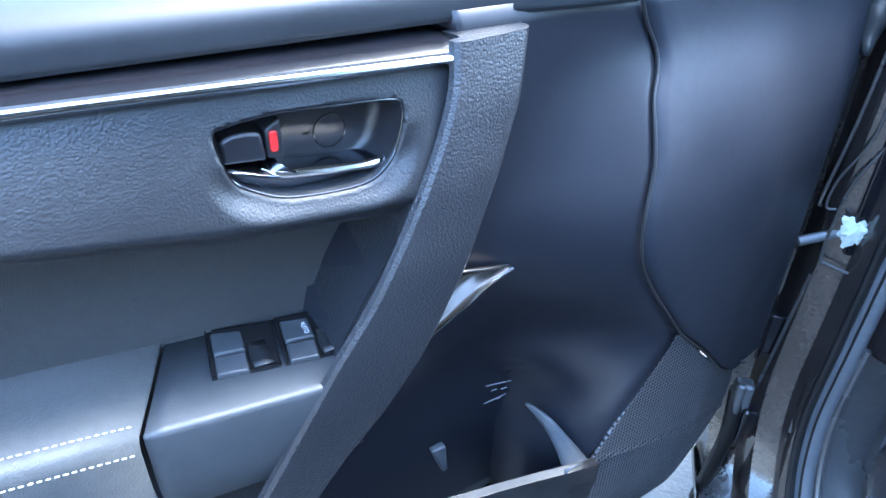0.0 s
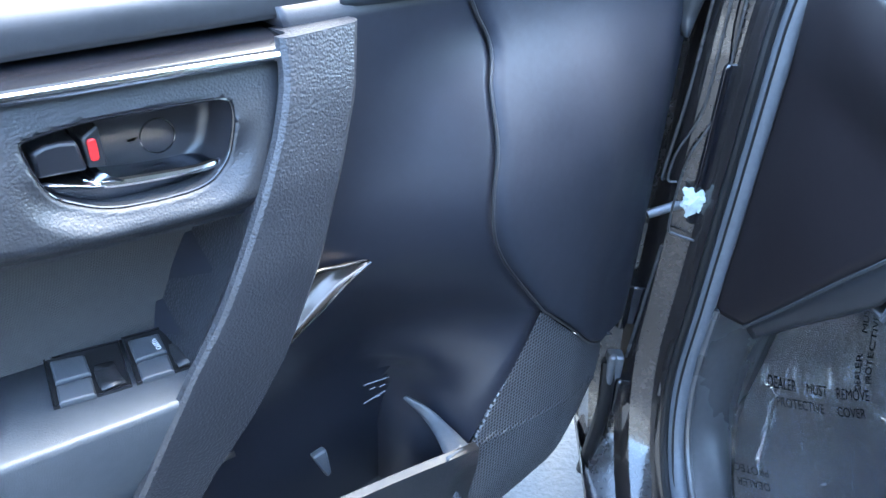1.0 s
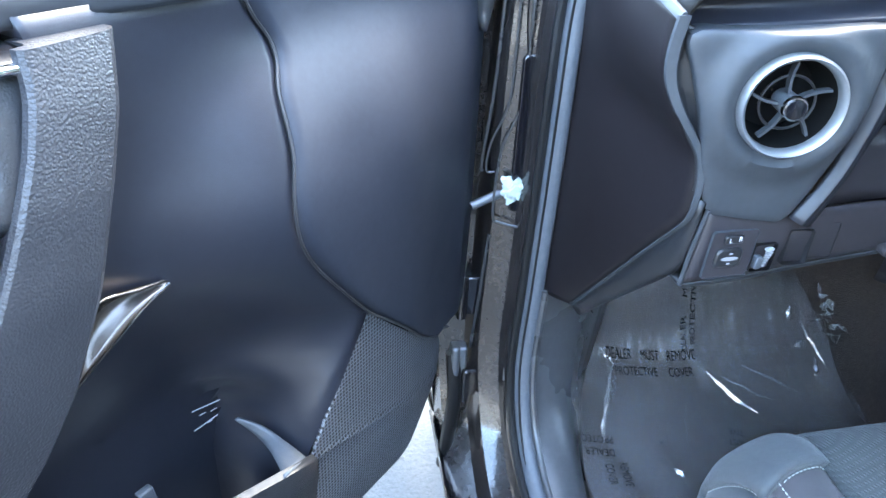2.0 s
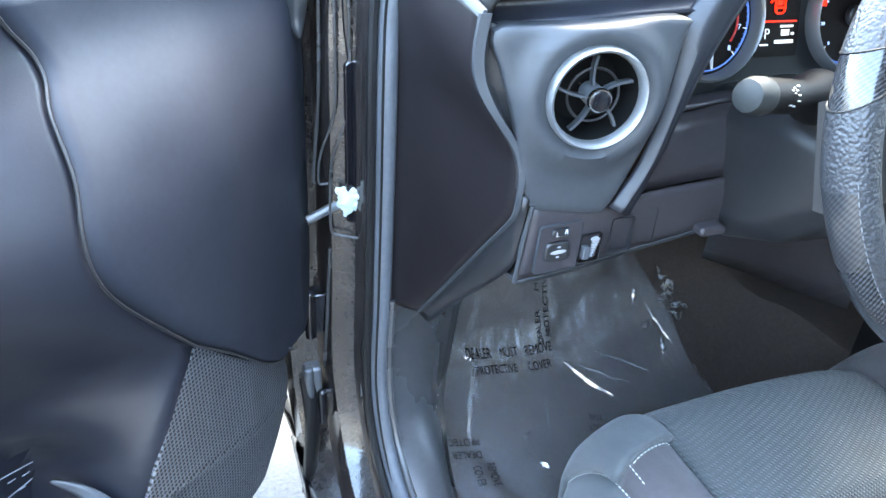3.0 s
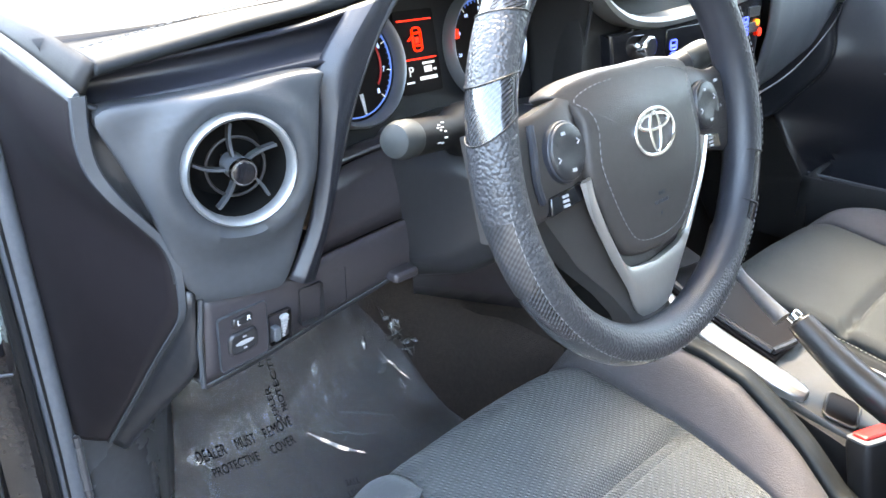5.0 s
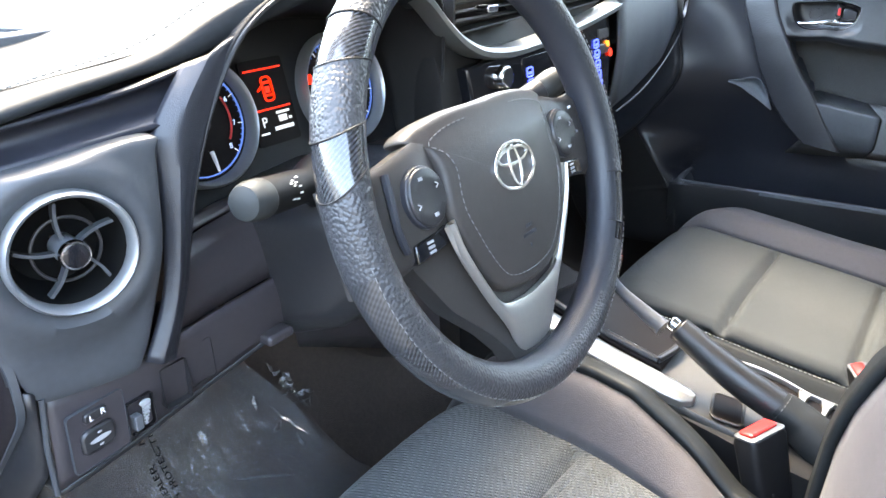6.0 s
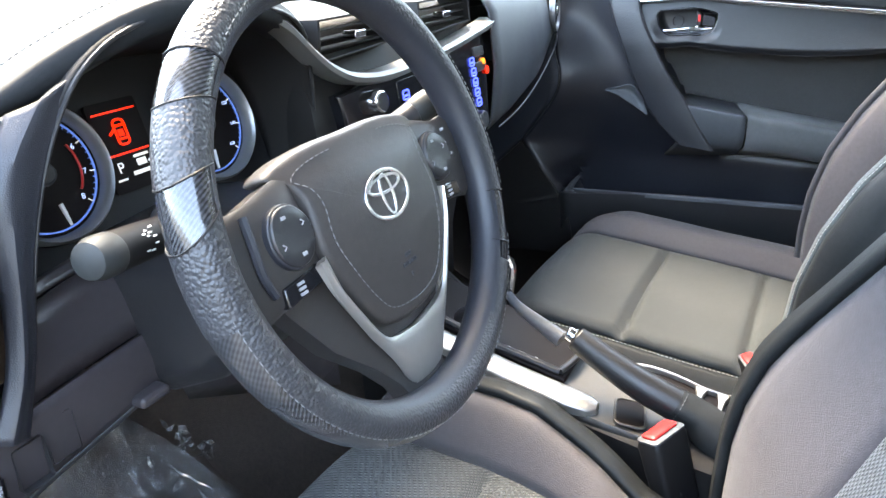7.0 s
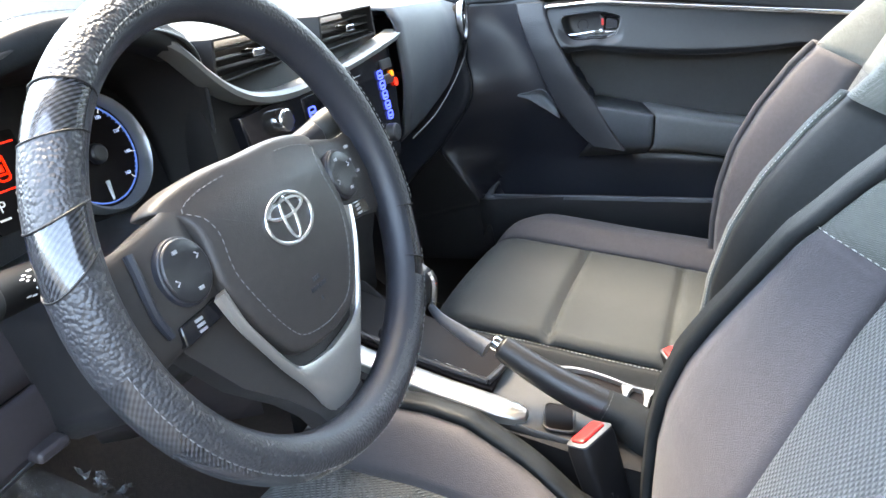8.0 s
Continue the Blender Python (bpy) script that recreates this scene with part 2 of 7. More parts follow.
DIALBLUE = glow("blue_dial_ring", (0.05, 0.12, 0.42), 0.05)
DIALNUM = glow("blue_white_numbers", (0.35, 0.5, 0.9), 0.05)
HEADLINER = mat("grey_headliner", (0.35, 0.34, 0.32), 0.95, grain=[("noise", 600, 0.001)])


# ---- shapes ----
I4 = Matrix.Identity(4)
# Fixed point near the camera; panel thickness is laid away from it.
VIEWPOINT = Vector((-0.85, -0.35, 1.05))


def part(name, bm, material, parent=None, label="", bevel=0.0, seg=2, sharp=38, thick=0.0, flip=False):
    """Links a bmesh, in world coordinates, as one mesh object under a thing or a part."""
    bmesh.ops.recalc_face_normals(bm, faces=bm.faces)
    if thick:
        # skins grow away from the viewpoint, so they thicken behind the camera's view
        away = sum((f.normal.dot(VIEWPOINT - f.calc_center_median()) * f.calc_area() for f in bm.faces), 0.0)
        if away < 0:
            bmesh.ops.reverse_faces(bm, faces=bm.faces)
    if flip:
        bmesh.ops.reverse_faces(bm, faces=bm.faces)
    me = bpy.data.meshes.new(name)
    bm.to_mesh(me)
    bm.free()
    me.materials.append(material)
    for p in me.polygons:
        p.use_smooth = True
    me.set_sharp_from_angle(angle=radians(sharp))
    ob = new(name, me)
    if parent is not None:
        ob.parent = parent
        if parent.type == "EMPTY":
            ob.matrix_parent_inverse = parent.matrix_basis.inverted()
    if thick:
        s = ob.modifiers.new("thick", "SOLIDIFY")
        s.thickness, s.offset = thick, -1
    if bevel:
        b = ob.modifiers.new("bevel", "BEVEL")
        b.width, b.segments, b.limit_method, b.angle_limit = bevel, seg, "ANGLE", radians(35)
        b.harden_normals = False
    if label:
        ob["label"] = label
    return ob


def thing(name, loc, label, category, group="", kind=""):
    ob = new(name)
    ob.empty_display_size = 0.05
    ob.matrix_basis = Matrix.Translation(loc)
    return tagged(ob, label, category, group, kind)


def crom(pts, n=8, closed=False):
    """A smooth curve through the points."""
    P = [Vector(p) for p in pts]
    if len(P) < 3:
        return [P[0].lerp(P[1], i / n) for i in range(n + 1)]
    out = []
    m = len(P)
    for i in range(m if closed else m - 1):
        g = (lambda k: P[k % m]) if closed else (lambda k: P[min(max(k, 0), m - 1)])
        a, b, c, d = g(i - 1), g(i), g(i + 1), g(i + 2)
        for k in range(n):
            t = k / n
            out.append(0.5 * (2 * b + (c - a) * t + (2 * a - 5 * b + 4 * c - d) * t * t + (3 * b - a - 3 * c + d) * t ** 3))
    if not closed:
        out.append(P[-1])
    return out


def resample(pts, n):
    P = [Vector(p) for p in pts]
    acc = [0.0]
    for a, b in zip(P, P[1:]):
        acc.append(acc[-1] + (b - a).length)
    out, k = [], 0
    for i in range(n):
        x = acc[-1] * i / (n - 1)
        while k < len(P) - 2 and acc[k + 1] < x:
            k += 1
        w = (x - acc[k]) / max(1e-9, acc[k + 1] - acc[k])
        out.append(P[k].lerp(P[k + 1], min(1, max(0, w))))
    return out


def interp(rows, x):
    if x <= rows[0][0]:
        return rows[0][1]
    for (a, u), (b, v) in zip(rows, rows[1:]):
        if x <= b:
            return u + (v - u) * (x - a) / (b - a)
    return rows[-1][1]


def step(x, a, b):
    t = min(1, max(0, (x - a) / (b - a)))
    return t * t * (3 - 2 * t)


def loft(bm, rings, closed=True, caps=True, M=I4):
    vs = [[bm.verts.new(M @ Vector(p)) for p in r] for r in rings]
    n = len(vs[0])
    for a, b in zip(vs, vs[1:]):
        for i in range(n if closed else n - 1):
            j = (i + 1) % n
            bm.faces.new((a[i], a[j], b[j], b[i]))
    if caps and closed:
        bm.faces.new(vs[0])
        bm.faces.new(list(reversed(vs[-1])))
    return bm


def tube(bm, pts, radius, n=10, closed=False, M=I4, flat=1.0):
    """A round bar along a path; radius: one value or one for each point."""
    P = [Vector(p) for p in pts]
    m = len(P)
    rings, up = [], None
    for i in range(m):
        t = (P[(i + 1) % m] - P[i - 1]) if closed else (P[min(i + 1, m - 1)] - P[max(i - 1, 0)])
        t.normalize()
        if up is None:
            up = t.orthogonal().normalized()
        up = (up - t * up.dot(t)).normalized()
        side = t.cross(up)
        r = radius[i] if isinstance(radius, (list, tuple)) else radius
        rings.append([P[i] + (up * math.cos(a) + side * math.sin(a) * flat) * r for a in (2 * math.pi * k / n for k in range(n))])
    if closed:
        rings.append(rings[0])
    return loft(bm, rings, True, not closed, M)


def prism(bm, outline, y0, y1, M=I4, taper=0.0):
    """A plate: outline in the local x-z plane, from depth y0 to y1; taper narrows the y1 end, in metres."""
    c = sum((Vector(p) for p in outline), Vector((0, 0))) / len(outline)
    def shrink(p):
        v = Vector(p) - c
        return c + v * max(0, 1 - taper / max(1e-6, v.length))
    a = [bm.verts.new(M @ Vector((p[0], y0, p[1]))) for p in outline]
    b = [bm.verts.new(M @ Vector((q[0], y1, q[1]))) for q in (shrink(p) for p in outline)]
    n = len(a)
    for i in range(n):
        bm.faces.new((a[i], a[(i + 1) % n], b[(i + 1) % n], b[i]))
    bm.faces.new(a)
    bm.faces.new(list(reversed(b)))
    return bm


def box(bm, x0, x1, y0, y1, z0, z1, M=I4):
    return prism(bm, [(x0, z0), (x1, z0), (x1, z1), (x0, z1)], y0, y1, M)


def sheet(bm, A, B, nu, nv, fy=None, M=I4):
    """A ruled skin between two curves; fy(p, u, v) moves a point p."""
    A, B = resample(A, nu), resample(B, nu)
    rows = []
    for j in range(nv + 1):
        row = []
        for i in range(nu):
            p = A[i].lerp(B[i], j / nv)
            if fy:
                p = fy(p, i / (nu - 1), j / nv)
            row.append(p)
        rows.append(row)
    return loft(bm, rows, False, False, M)


def rounded(w, h, r, n=5, cx=0.0, cz=0.0):
    out = []
    for sx, sz, a0 in ((1, 1, 0), (-1, 1, 90), (-1, -1, 180), (1, -1, 270)):
        for k in range(n + 1):
            a = radians(a0 + 90 * k / n)
            out.append((cx + sx * (w / 2 - r) + r * math.cos(a), cz + sz * (h / 2 - r) + r * math.sin(a)))
    return out


def circle(r, n=24, cx=0.0, cz=0.0, ry=None):
    return [(cx + r * math.cos(2 * math.pi * k / n), cz + (ry or r) * math.sin(2 * math.pi * k / n)) for k in range(n)]


def ringplate(bm, outer, inner, y0, y1, M=I4):
    """A flat ring between two outlines with the same number of points."""
    n = len(outer)
    v = [[bm.verts.new(M @ Vector((p[0], y, p[1]))) for p in o] for o, y in ((outer, y0), (outer, y1), (inner, y1), (inner, y0))]
    for a, b in zip(v, v[1:] + v[:1]):
        for i in range(n):
            bm.faces.new((a[i], a[(i + 1) % n], b[(i + 1) % n], b[i]))
    return bm


def stitches(bm, pts, length=0.0045, gap=0.002, r=0.0006, M=I4):
    """Sewn thread: short bars along a path."""
    P = [Vector(p) for p in pts]
    total = sum((b - a).length for a, b in zip(P, P[1:]))
    n = max(2, int(total / (length + gap)))
    Q = resample(P, 2 * n + 1)
    for i in range(0, 2 * n, 2):
        a, b = Q[i], Q[i].lerp(Q[i + 1], 1.25)
        tube(bm, [a, a.lerp(b, 0.5), b], [r * 0.7, r, r * 0.7], 5, M=M)
    return bm


def frame_of(origin, x, y, z):
    m = Matrix((Vector(x), Vector(y), Vector(z))).transposed().to_4x4()
    m.translation = Vector(origin)
    return m


def lettering(words, size, M, material, name, parent=None, depth=0.0002):
    """Words as a mesh; local x to the right, local z up, facing local -y."""
    cu = bpy.data.curves.new(name, "FONT")
    cu.body, cu.size, cu.extrude, cu.align_x, cu.align_y = words, size, depth, "CENTER", "CENTER"
    tmp = bpy.data.objects.new(name, cu)
    me = bpy.data.meshes.new_from_object(tmp)
    bpy.data.objects.remove(tmp)
    bpy.data.curves.remove(cu)
    me.transform(M @ Matrix.Rotation(radians(90), 4, "X"))
    me.materials.append(material)
    me.name = name
    ob = new(name, me)
    if parent is not None:
        ob.parent = parent
        if parent.type == "EMPTY":
            ob.matrix_parent_inverse = parent.matrix_basis.inverted()
    return ob


# ---- ground and car body ----
bm = bmesh.new()
loft(bm, [[(-60, -60, 0), (60, -60, 0)], [(-60, 60, 0), (60, 60, 0)]], False, False)
tagged(part("ground", bm, CONCRETE), "pale worn concrete ground beside the car", "ground", kind="structure")

# Unseen wall, added to cut the horizon's light and darken reflections.
bm = bmesh.new()
loft(bm, [[(-7, 9, 0), (-7, -5, 0), (8, -5, 0), (8, 9, 0)], [(-7, 9, 2.6), (-7, -5, 2.6), (8, -5, 2.6), (8, 9, 2.6)], [(-7.2, 9.2, 2.6), (-7.2, -5.2, 2.6), (8.2, -5.2, 2.6), (8.2, 9.2, 2.6)], [(-7.2, 9.2, 0), (-7.2, -5.2, 0), (8.2, -5.2, 0), (8.2, 9.2, 0)]], True, False)
tagged(part("yard_wall", bm, mat("plain_render", (0.32, 0.31, 0.29), 0.9, grain=[("noise", 60, 0.003)])), "unseen plain grey wall added to darken reflections round the car", "wall", kind="structure")

# the door opening: its edge runs down the front pillar and back along the sill
OPEN = crom([(-0.700, 0.60, 1.10), (-0.745, 0.39, 0.96), (-0.757, 0.362, 0.86), (-0.759, 0.36, 0.70), (-0.761, 0.36, 0.56), (-0.765, 0.352, 0.43), (-0.760, 0.31, 0.335), (-0.754, 0.20, 0.29), (-0.752, 0.0, 0.283), (-0.752, -0.95, 0.283)], 10)
body = thing("car_body", (-0.8, 0.4, 0.2), "glossy black painted car body at the front door opening", "car body", kind="structure")
# painted jamb outside the seal: a wide stepped flange
JAMB = [(0.0, 0.0), (-0.012, 0.012), (-0.018, 0.045), (-0.030, 0.052), (-0.044, 0.056), (-0.05, 0.072), (-0.055, 0.10)]
rings = []
for i, p in enumerate(OPEN):
    t = (OPEN[min(i + 1, len(OPEN) - 1)] - OPEN[max(i - 1, 0)]).normalized()
    out = Vector((-1, 0, 0))
    fwd = t.cross(out)
    if fwd.y < 0 and fwd.z > 0:
        fwd = -fwd
    fwd = (Vector((0, 1, 0)) * max(0, -t.z) + Vector((0, 0, -1)) * max(0, -t.y)).normalized()
    rings.append([p + out * -a + fwd * b for a, b in JAMB])
bm = bmesh.new()
loft(bm, rings, False, False)
part("door_jamb", bm, JAMBP, body, "glossy black painted door jamb")
bm = bmesh.new()
tube(bm, [p + Vector((0.002, -0.002, 0.002)) for p in OPEN], 0.0135, 12, flat=0.8)
seal = part("door_seal", bm, RUBBER, body, "grey rubber door seal")
bm = bmesh.new()
tube(bm, [p + Vector((-0.0035, -0.0118, 0.004)) for p in OPEN], 0.0016, 6)
part("seal_groove", bm, DARKRUB, seal, "dark groove along the seal")
bm = bmesh.new()
tube(bm, [p + Vector((-0.014, -0.006, 0.004)) for p in OPEN[8:]], 0.005, 8)
part("seal_lip", bm, DARKRUB, body)
bm = bmesh.new()
loft(bm, [[r[-2], r[-1], r[-1] + Vector((-0.035, 0.02, 0)), r[-1] + Vector((-0.04, 0.1, 0))] for r in rings], False, False)
part("jamb_gap", bm, JAMBP, body, "dark sealed gap behind the door")
# outer skin ahead of the door and under the sill
bm = bmesh.new()
sheet(bm, [(-0.88, 0.52, 1.0), (-0.885, 0.52, 0.6), (-0.87, 0.52, 0.3), (-0.84, 0.45, 0.2)], [(-0.80, 1.5, 0.95), (-0.88, 1.5, 0.6), (-0.87, 1.5, 0.3), (-0.84, 1.5, 0.2)], 16, 6)
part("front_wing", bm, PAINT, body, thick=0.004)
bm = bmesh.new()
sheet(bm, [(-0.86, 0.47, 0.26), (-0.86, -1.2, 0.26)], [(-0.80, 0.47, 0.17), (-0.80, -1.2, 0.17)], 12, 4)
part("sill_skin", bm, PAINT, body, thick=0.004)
# hinge and looms on the jamb
bm = bmesh.new()
tube(bm, crom([(-0.792, 0.425, 1.0), (-0.796, 0.43, 0.9), (-0.80, 0.436, 0.82), (-0.797, 0.43, 0.74), (-0.800, 0.433, 0.705)], 8), 0.0085, 10)
part("wiring_loom", bm, DARKRUB, body)
bm = bmesh.new()
tube(bm, crom([(-0.781, 0.412, 1.0), (-0.784, 0.412, 0.88), (-0.780, 0.41, 0.82), (-0.787, 0.416, 0.74), (-0.788, 0.42, 0.66)], 8), 0.004, 8)
part("wiring_loom", bm, PAINT, body)
for z in (0.93, 0.50):
    bm = bmesh.new()
    prism(bm, rounded(0.035, 0.06, 0.008, 4, -0.818, z), 0.425, 0.45)
    tube(bm, [(-0.832, 0.428, z - 0.035), (-0.832, 0.428, z + 0.035)], 0.008, 10)
    part("door_hinge", bm, METAL if z > 0.8 else PAINT, body, bevel=0.003)
bm = bmesh.new()
prism(bm, rounded(0.034, 0.19, 0.006, 4, -0.772, 0.735), 0.402, 0.408)
part("jamb_cover", bm, PAINT, body, bevel=0.002)
# pressed jamb edges and channels; their glints are put into a lighter colour
EDGE = mat("glint_edge_and_bracket", (0.05, 0.052, 0.056), 0.3, metal=0.3, rvary=0.1)
for line, r in (([(-0.783, 0.404, 0.95), (-0.783, 0.404, 0.84), (-0.782, 0.404, 0.80), (-0.788, 0.404, 0.765), (-0.802, 0.406, 0.725), (-0.806, 0.408, 0.68), (-0.806, 0.408, 0.632), (-0.798, 0.406, 0.624), (-0.770, 0.396, 0.620)], 0.0016), ([(-0.797, 0.408, 0.95), (-0.797, 0.408, 0.82), (-0.800, 0.408, 0.77), (-0.815, 0.412, 0.725), (-0.818, 0.412, 0.692), (-0.808, 0.410, 0.690)], 0.0016), ([(-0.808, 0.425, 0.95), (-0.812, 0.425, 0.80), (-0.822, 0.42, 0.70), (-0.822, 0.415, 0.690)], 0.0020), ([(-0.768, 0.384, 0.61), (-0.771, 0.384, 0.53), (-0.776, 0.384, 0.44), (-0.780, 0.37, 0.40)], 0.0018), ([(-0.806, 0.418, 0.60), (-0.812, 0.42, 0.50), (-0.818, 0.42, 0.42)], 0.0022)):
    bm = bmesh.new()
    tube(bm, crom(line, 6), r, 8)
    part("jamb_edge", bm, EDGE, body)
# bracket and hinge hardware beside the door's front edge
bm = bmesh.new()
sheet(bm, crom([(-0.818, 0.405, 0.93), (-0.822, 0.405, 0.90), (-0.826, 0.408, 0.875), (-0.830, 0.408, 0.855)], 5), crom([(-0.842, 0.412, 0.93), (-0.846, 0.41, 0.90), (-0.844, 0.41, 0.875), (-0.838, 0.41, 0.855)], 5), 20, 6, lambda p, u, v: p + Vector((0, -0.006 * math.sin(math.pi * v) + 0.004 * noise.noise(p * 60), 0)))
part("door_bracket", bm, EDGE, body, "bare metal bracket", thick=0.003)
for z0, z1, x0, m in ((0.44, 0.395, -0.838, METAL), (0.40, 0.355, -0.822, PAINT)):
    bm = bmesh.new()
    prism(bm, rounded(0.022, z0 - z1, 0.004, 4, x0, (z0 + z1) / 2), 0.392, 0.412)
    tube(bm, [(x0 - 0.006, 0.390, z1 - 0.006), (x0 - 0.006, 0.390, z0 + 0.006)], 0.006, 12)
    part("hinge_leaf", bm, m, body, bevel=0.003)
bm = bmesh.new()
tube(bm, crom([(-0.845, 0.40, 0.43), (-0.842, 0.39, 0.36), (-0.846, 0.395, 0.28), (-0.85, 0.40, 0.22)], 6), 0.013, 12, flat=0.7)
part("hinge_arm", bm, DARKRUB, body, "black hinge arm")

# check strap with grease
strap = thing("door_check_strap", (-0.79, 0.42, 0.66), "grey metal door check strap smeared with white grease", "door check")
bm = bmesh.new()
tube(bm, [(-0.835, 0.405, 0.648), (-0.80, 0.415, 0.658), (-0.775, 0.418, 0.666)], 0.0056, 10, flat=0.8)
part("strap", bm, METAL, strap)
bm = bmesh.new()
q = bmesh.ops.create_icosphere(bm, subdivisions=4, radius=1.0)
for v in q["verts"]:
    d = v.co.normalized()
    lump = 0.62 + 0.55 * noise.noise(d * 1.9 + Vector((3.1, 0.4, 7.7))) + 0.38 * abs(noise.noise(d * 4.3)) + 0.10 * noise.noise(d * 11)
    v.co = Vector((-0.780, 0.404, 0.671)) + Vector((d.x * 0.024, d.y * 0.011, d.z * 0.023)) * lump
part("grease", bm, GREASE, strap, "white lumpy grease")

# trim inside the sill: kick panel and scuff plate
kick = thing("kick_panel", (-0.70, 0.3, 0.25), "dark grey plastic kick panel and scuff trim inside the sill", "trim", kind="structure")
KA = crom([(-0.752, 0.352, 0.555), (-0.755, 0.346, 0.43), (-0.750, 0.305, 0.345), (-0.744, 0.20, 0.302), (-0.742, 0.0, 0.296), (-0.742, -0.9, 0.296)], 10)
KB = crom([(-0.612, 0.44, 0.545), (-0.630, 0.43, 0.42), (-0.652, 0.395, 0.325), (-0.672, 0.25, 0.258), (-0.672, 0.0, 0.245), (-0.672, -0.9, 0.245)], 10)
bm = bmesh.new()
def kickform(p, u, v):
    return p + Vector((0.012, -0.010, 0.022)) * math.sin(math.pi * min(1, v * 1.1)) * (1 - 0.3 * u)
sheet(bm, KA, KB, 50, 12, kickform)
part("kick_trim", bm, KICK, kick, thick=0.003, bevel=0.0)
bm = bmesh.new()
tube(bm, [p + Vector((0.004, -0.006, 0.005)) for p in KA], 0.004, 8)
part("trim_edge", bm, KICK, kick)

# carpet from the footwell to the rear
bm = bmesh.new()
CAR = crom([(0, -1.2, 0.235), (0, 0.25, 0.235), (0, 0.45, 0.252), (0, 0.58, 0.36), (0, 0.70, 0.50), (0, 0.74, 0.80)], 6)
def carpet(p, u, v):
    tunnel = 0.19 * step(p.x, -0.17, -0.1) * (1 - step(p.x, 0.1, 0.17))
    return p + Vector((0, 0, tunnel * (1 - step(p.y, 0.3, 0.8)) + 0.004 * noise.noise(p * 9)))
sheet(bm, [(-0.70, p.y, p.z) for p in CAR], [(0.70, p.y, p.z) for p in CAR], 60, 60, carpet)
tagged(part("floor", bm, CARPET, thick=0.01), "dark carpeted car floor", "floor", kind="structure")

# the rest of the cabin: roof, pillars, glass
cab = thing("car_roof", (0, -0.8, 1.3), "car roof with pale headliner and pillars", "car roof", kind="structure")
bm = bmesh.new()
sheet(bm, crom([(-0.60, 0.02, 1.36), (-0.3, 0.09, 1.40), (0, 0.11, 1.41), (0.3, 0.09, 1.40), (0.60, 0.02, 1.36)], 6), crom([(-0.60, -1.9, 1.34), (-0.3, -1.9, 1.39), (0, -1.9, 1.40), (0.3, -1.9, 1.39), (0.60, -1.9, 1.34)], 6), 24, 8)
part("headliner", bm, HEADLINER, cab, thick=0.03)
bm = bmesh.new()
sheet(bm, crom([(-0.63, 0.02, 1.385), (-0.3, 0.09, 1.435), (0, 0.11, 1.445), (0.3, 0.09, 1.435), (0.63, 0.02, 1.385)], 6), crom([(-0.63, -1.95, 1.375), (-0.3, -1.95, 1.425), (0, -1.95, 1.435), (0.3, -1.95, 1.425), (0.63, -1.95, 1.375)], 6), 24, 8)
part("roof_panel", bm, PAINT, cab, "glossy black roof panel", thick=0.004)
for sx in (-1, 1):
    bm = bmesh.new()
    tube(bm, crom([(sx * 0.735, 0.84, 0.94), (sx * 0.70, 0.55, 1.13), (sx * 0.65, 0.25, 1.29), (sx * 0.60, 0.02, 1.36), (sx * 0.60, -0.6, 1.38), (sx * 0.60, -1.9, 1.34)], 6), 0.035, 10)
    part("front_pillar", bm, HEADLINER if sx > 0 else PLASTIC, cab)
    bm = bmesh.new()
    tube(bm, crom([(sx * 0.61, -0.78, 1.36), (sx * 0.68, -0.75, 1.1), (sx * 0.75, -0.72, 0.8), (sx * 0.78, -0.72, 0.3)], 6), 0.06, 10)
    part("middle_pillar", bm, PLASTIC, cab)
    bm = bmesh.new()
    sheet(bm, [(sx * 0.76, -0.78, 0.93), (sx * 0.70, -1.9, 0.97)], [(sx * 0.74, -0.78, 0.25), (sx * 0.70, -1.9, 0.25)], 4, 4)
    part("rear_side_wall", bm, PLASTIC, cab, thick=0.03)
bm = bmesh.new()
box(bm, 0.715, 0.755, -0.9, 0.80, 0.2, 0.62)
part("side_sill_panel", bm, HOOD, cab)
for sx in (-1, 1):
    bm = bmesh.new()
    box(bm, *sorted((sx * 0.748, sx * 0.768)), 0.50, 0.84, 0.60, 0.955)
    part("cowl_side", bm, PLASTIC, cab)
bm = bmesh.new()
box(bm, -0.72, 0.72, -1.95, -1.9, 0.2, 1.0)
part("rear_wall", bm, PLASTIC, cab)
bm = bmesh.new()
box(bm, -0.74, 0.74, 0.80, 0.84, 0.2, 0.94)
part("bulkhead", bm, PLASTIC, cab)
bm = bmesh.new()
sheet(bm, crom([(-0.74, 0.82, 0.95), (0, 1.0, 0.97), (0.74, 0.82, 0.95)], 10), crom([(-0.60, 0.05, 1.365), (0, 0.13, 1.40), (0.60, 0.05, 1.365)], 10), 20, 6)
shield = tagged(part("windscreen", bm, GLASS), "clear windscreen above the dashboard", "window", kind="structure")
shield.visible_shadow = False
# Side glass is tinted to limit light on the passenger side.
SIDEGLASS = clear("side_glass", (0.70, 0.73, 0.72), 0.0, 0.05)
# Unseen rear panes, added dark to hold light off the seats.
TINT = clear("tinted_glass", (0.30, 0.32, 0.31), 0.0, 0.05)
for sx, name in ((-1, "rear_side_window"), (1, "rear_side_window")):
    bm = bmesh.new()
    sheet(bm, [(sx * 0.755, -0.80, 0.93), (sx * 0.70, -1.89, 0.97)], [(sx * 0.61, -0.80, 1.37), (sx * 0.60, -1.89, 1.34)], 6, 4)
    tagged(part(name, bm, TINT), "unseen rear side window, tinted dark to cut light on the seats", "window", kind="structure")
bm = bmesh.new()
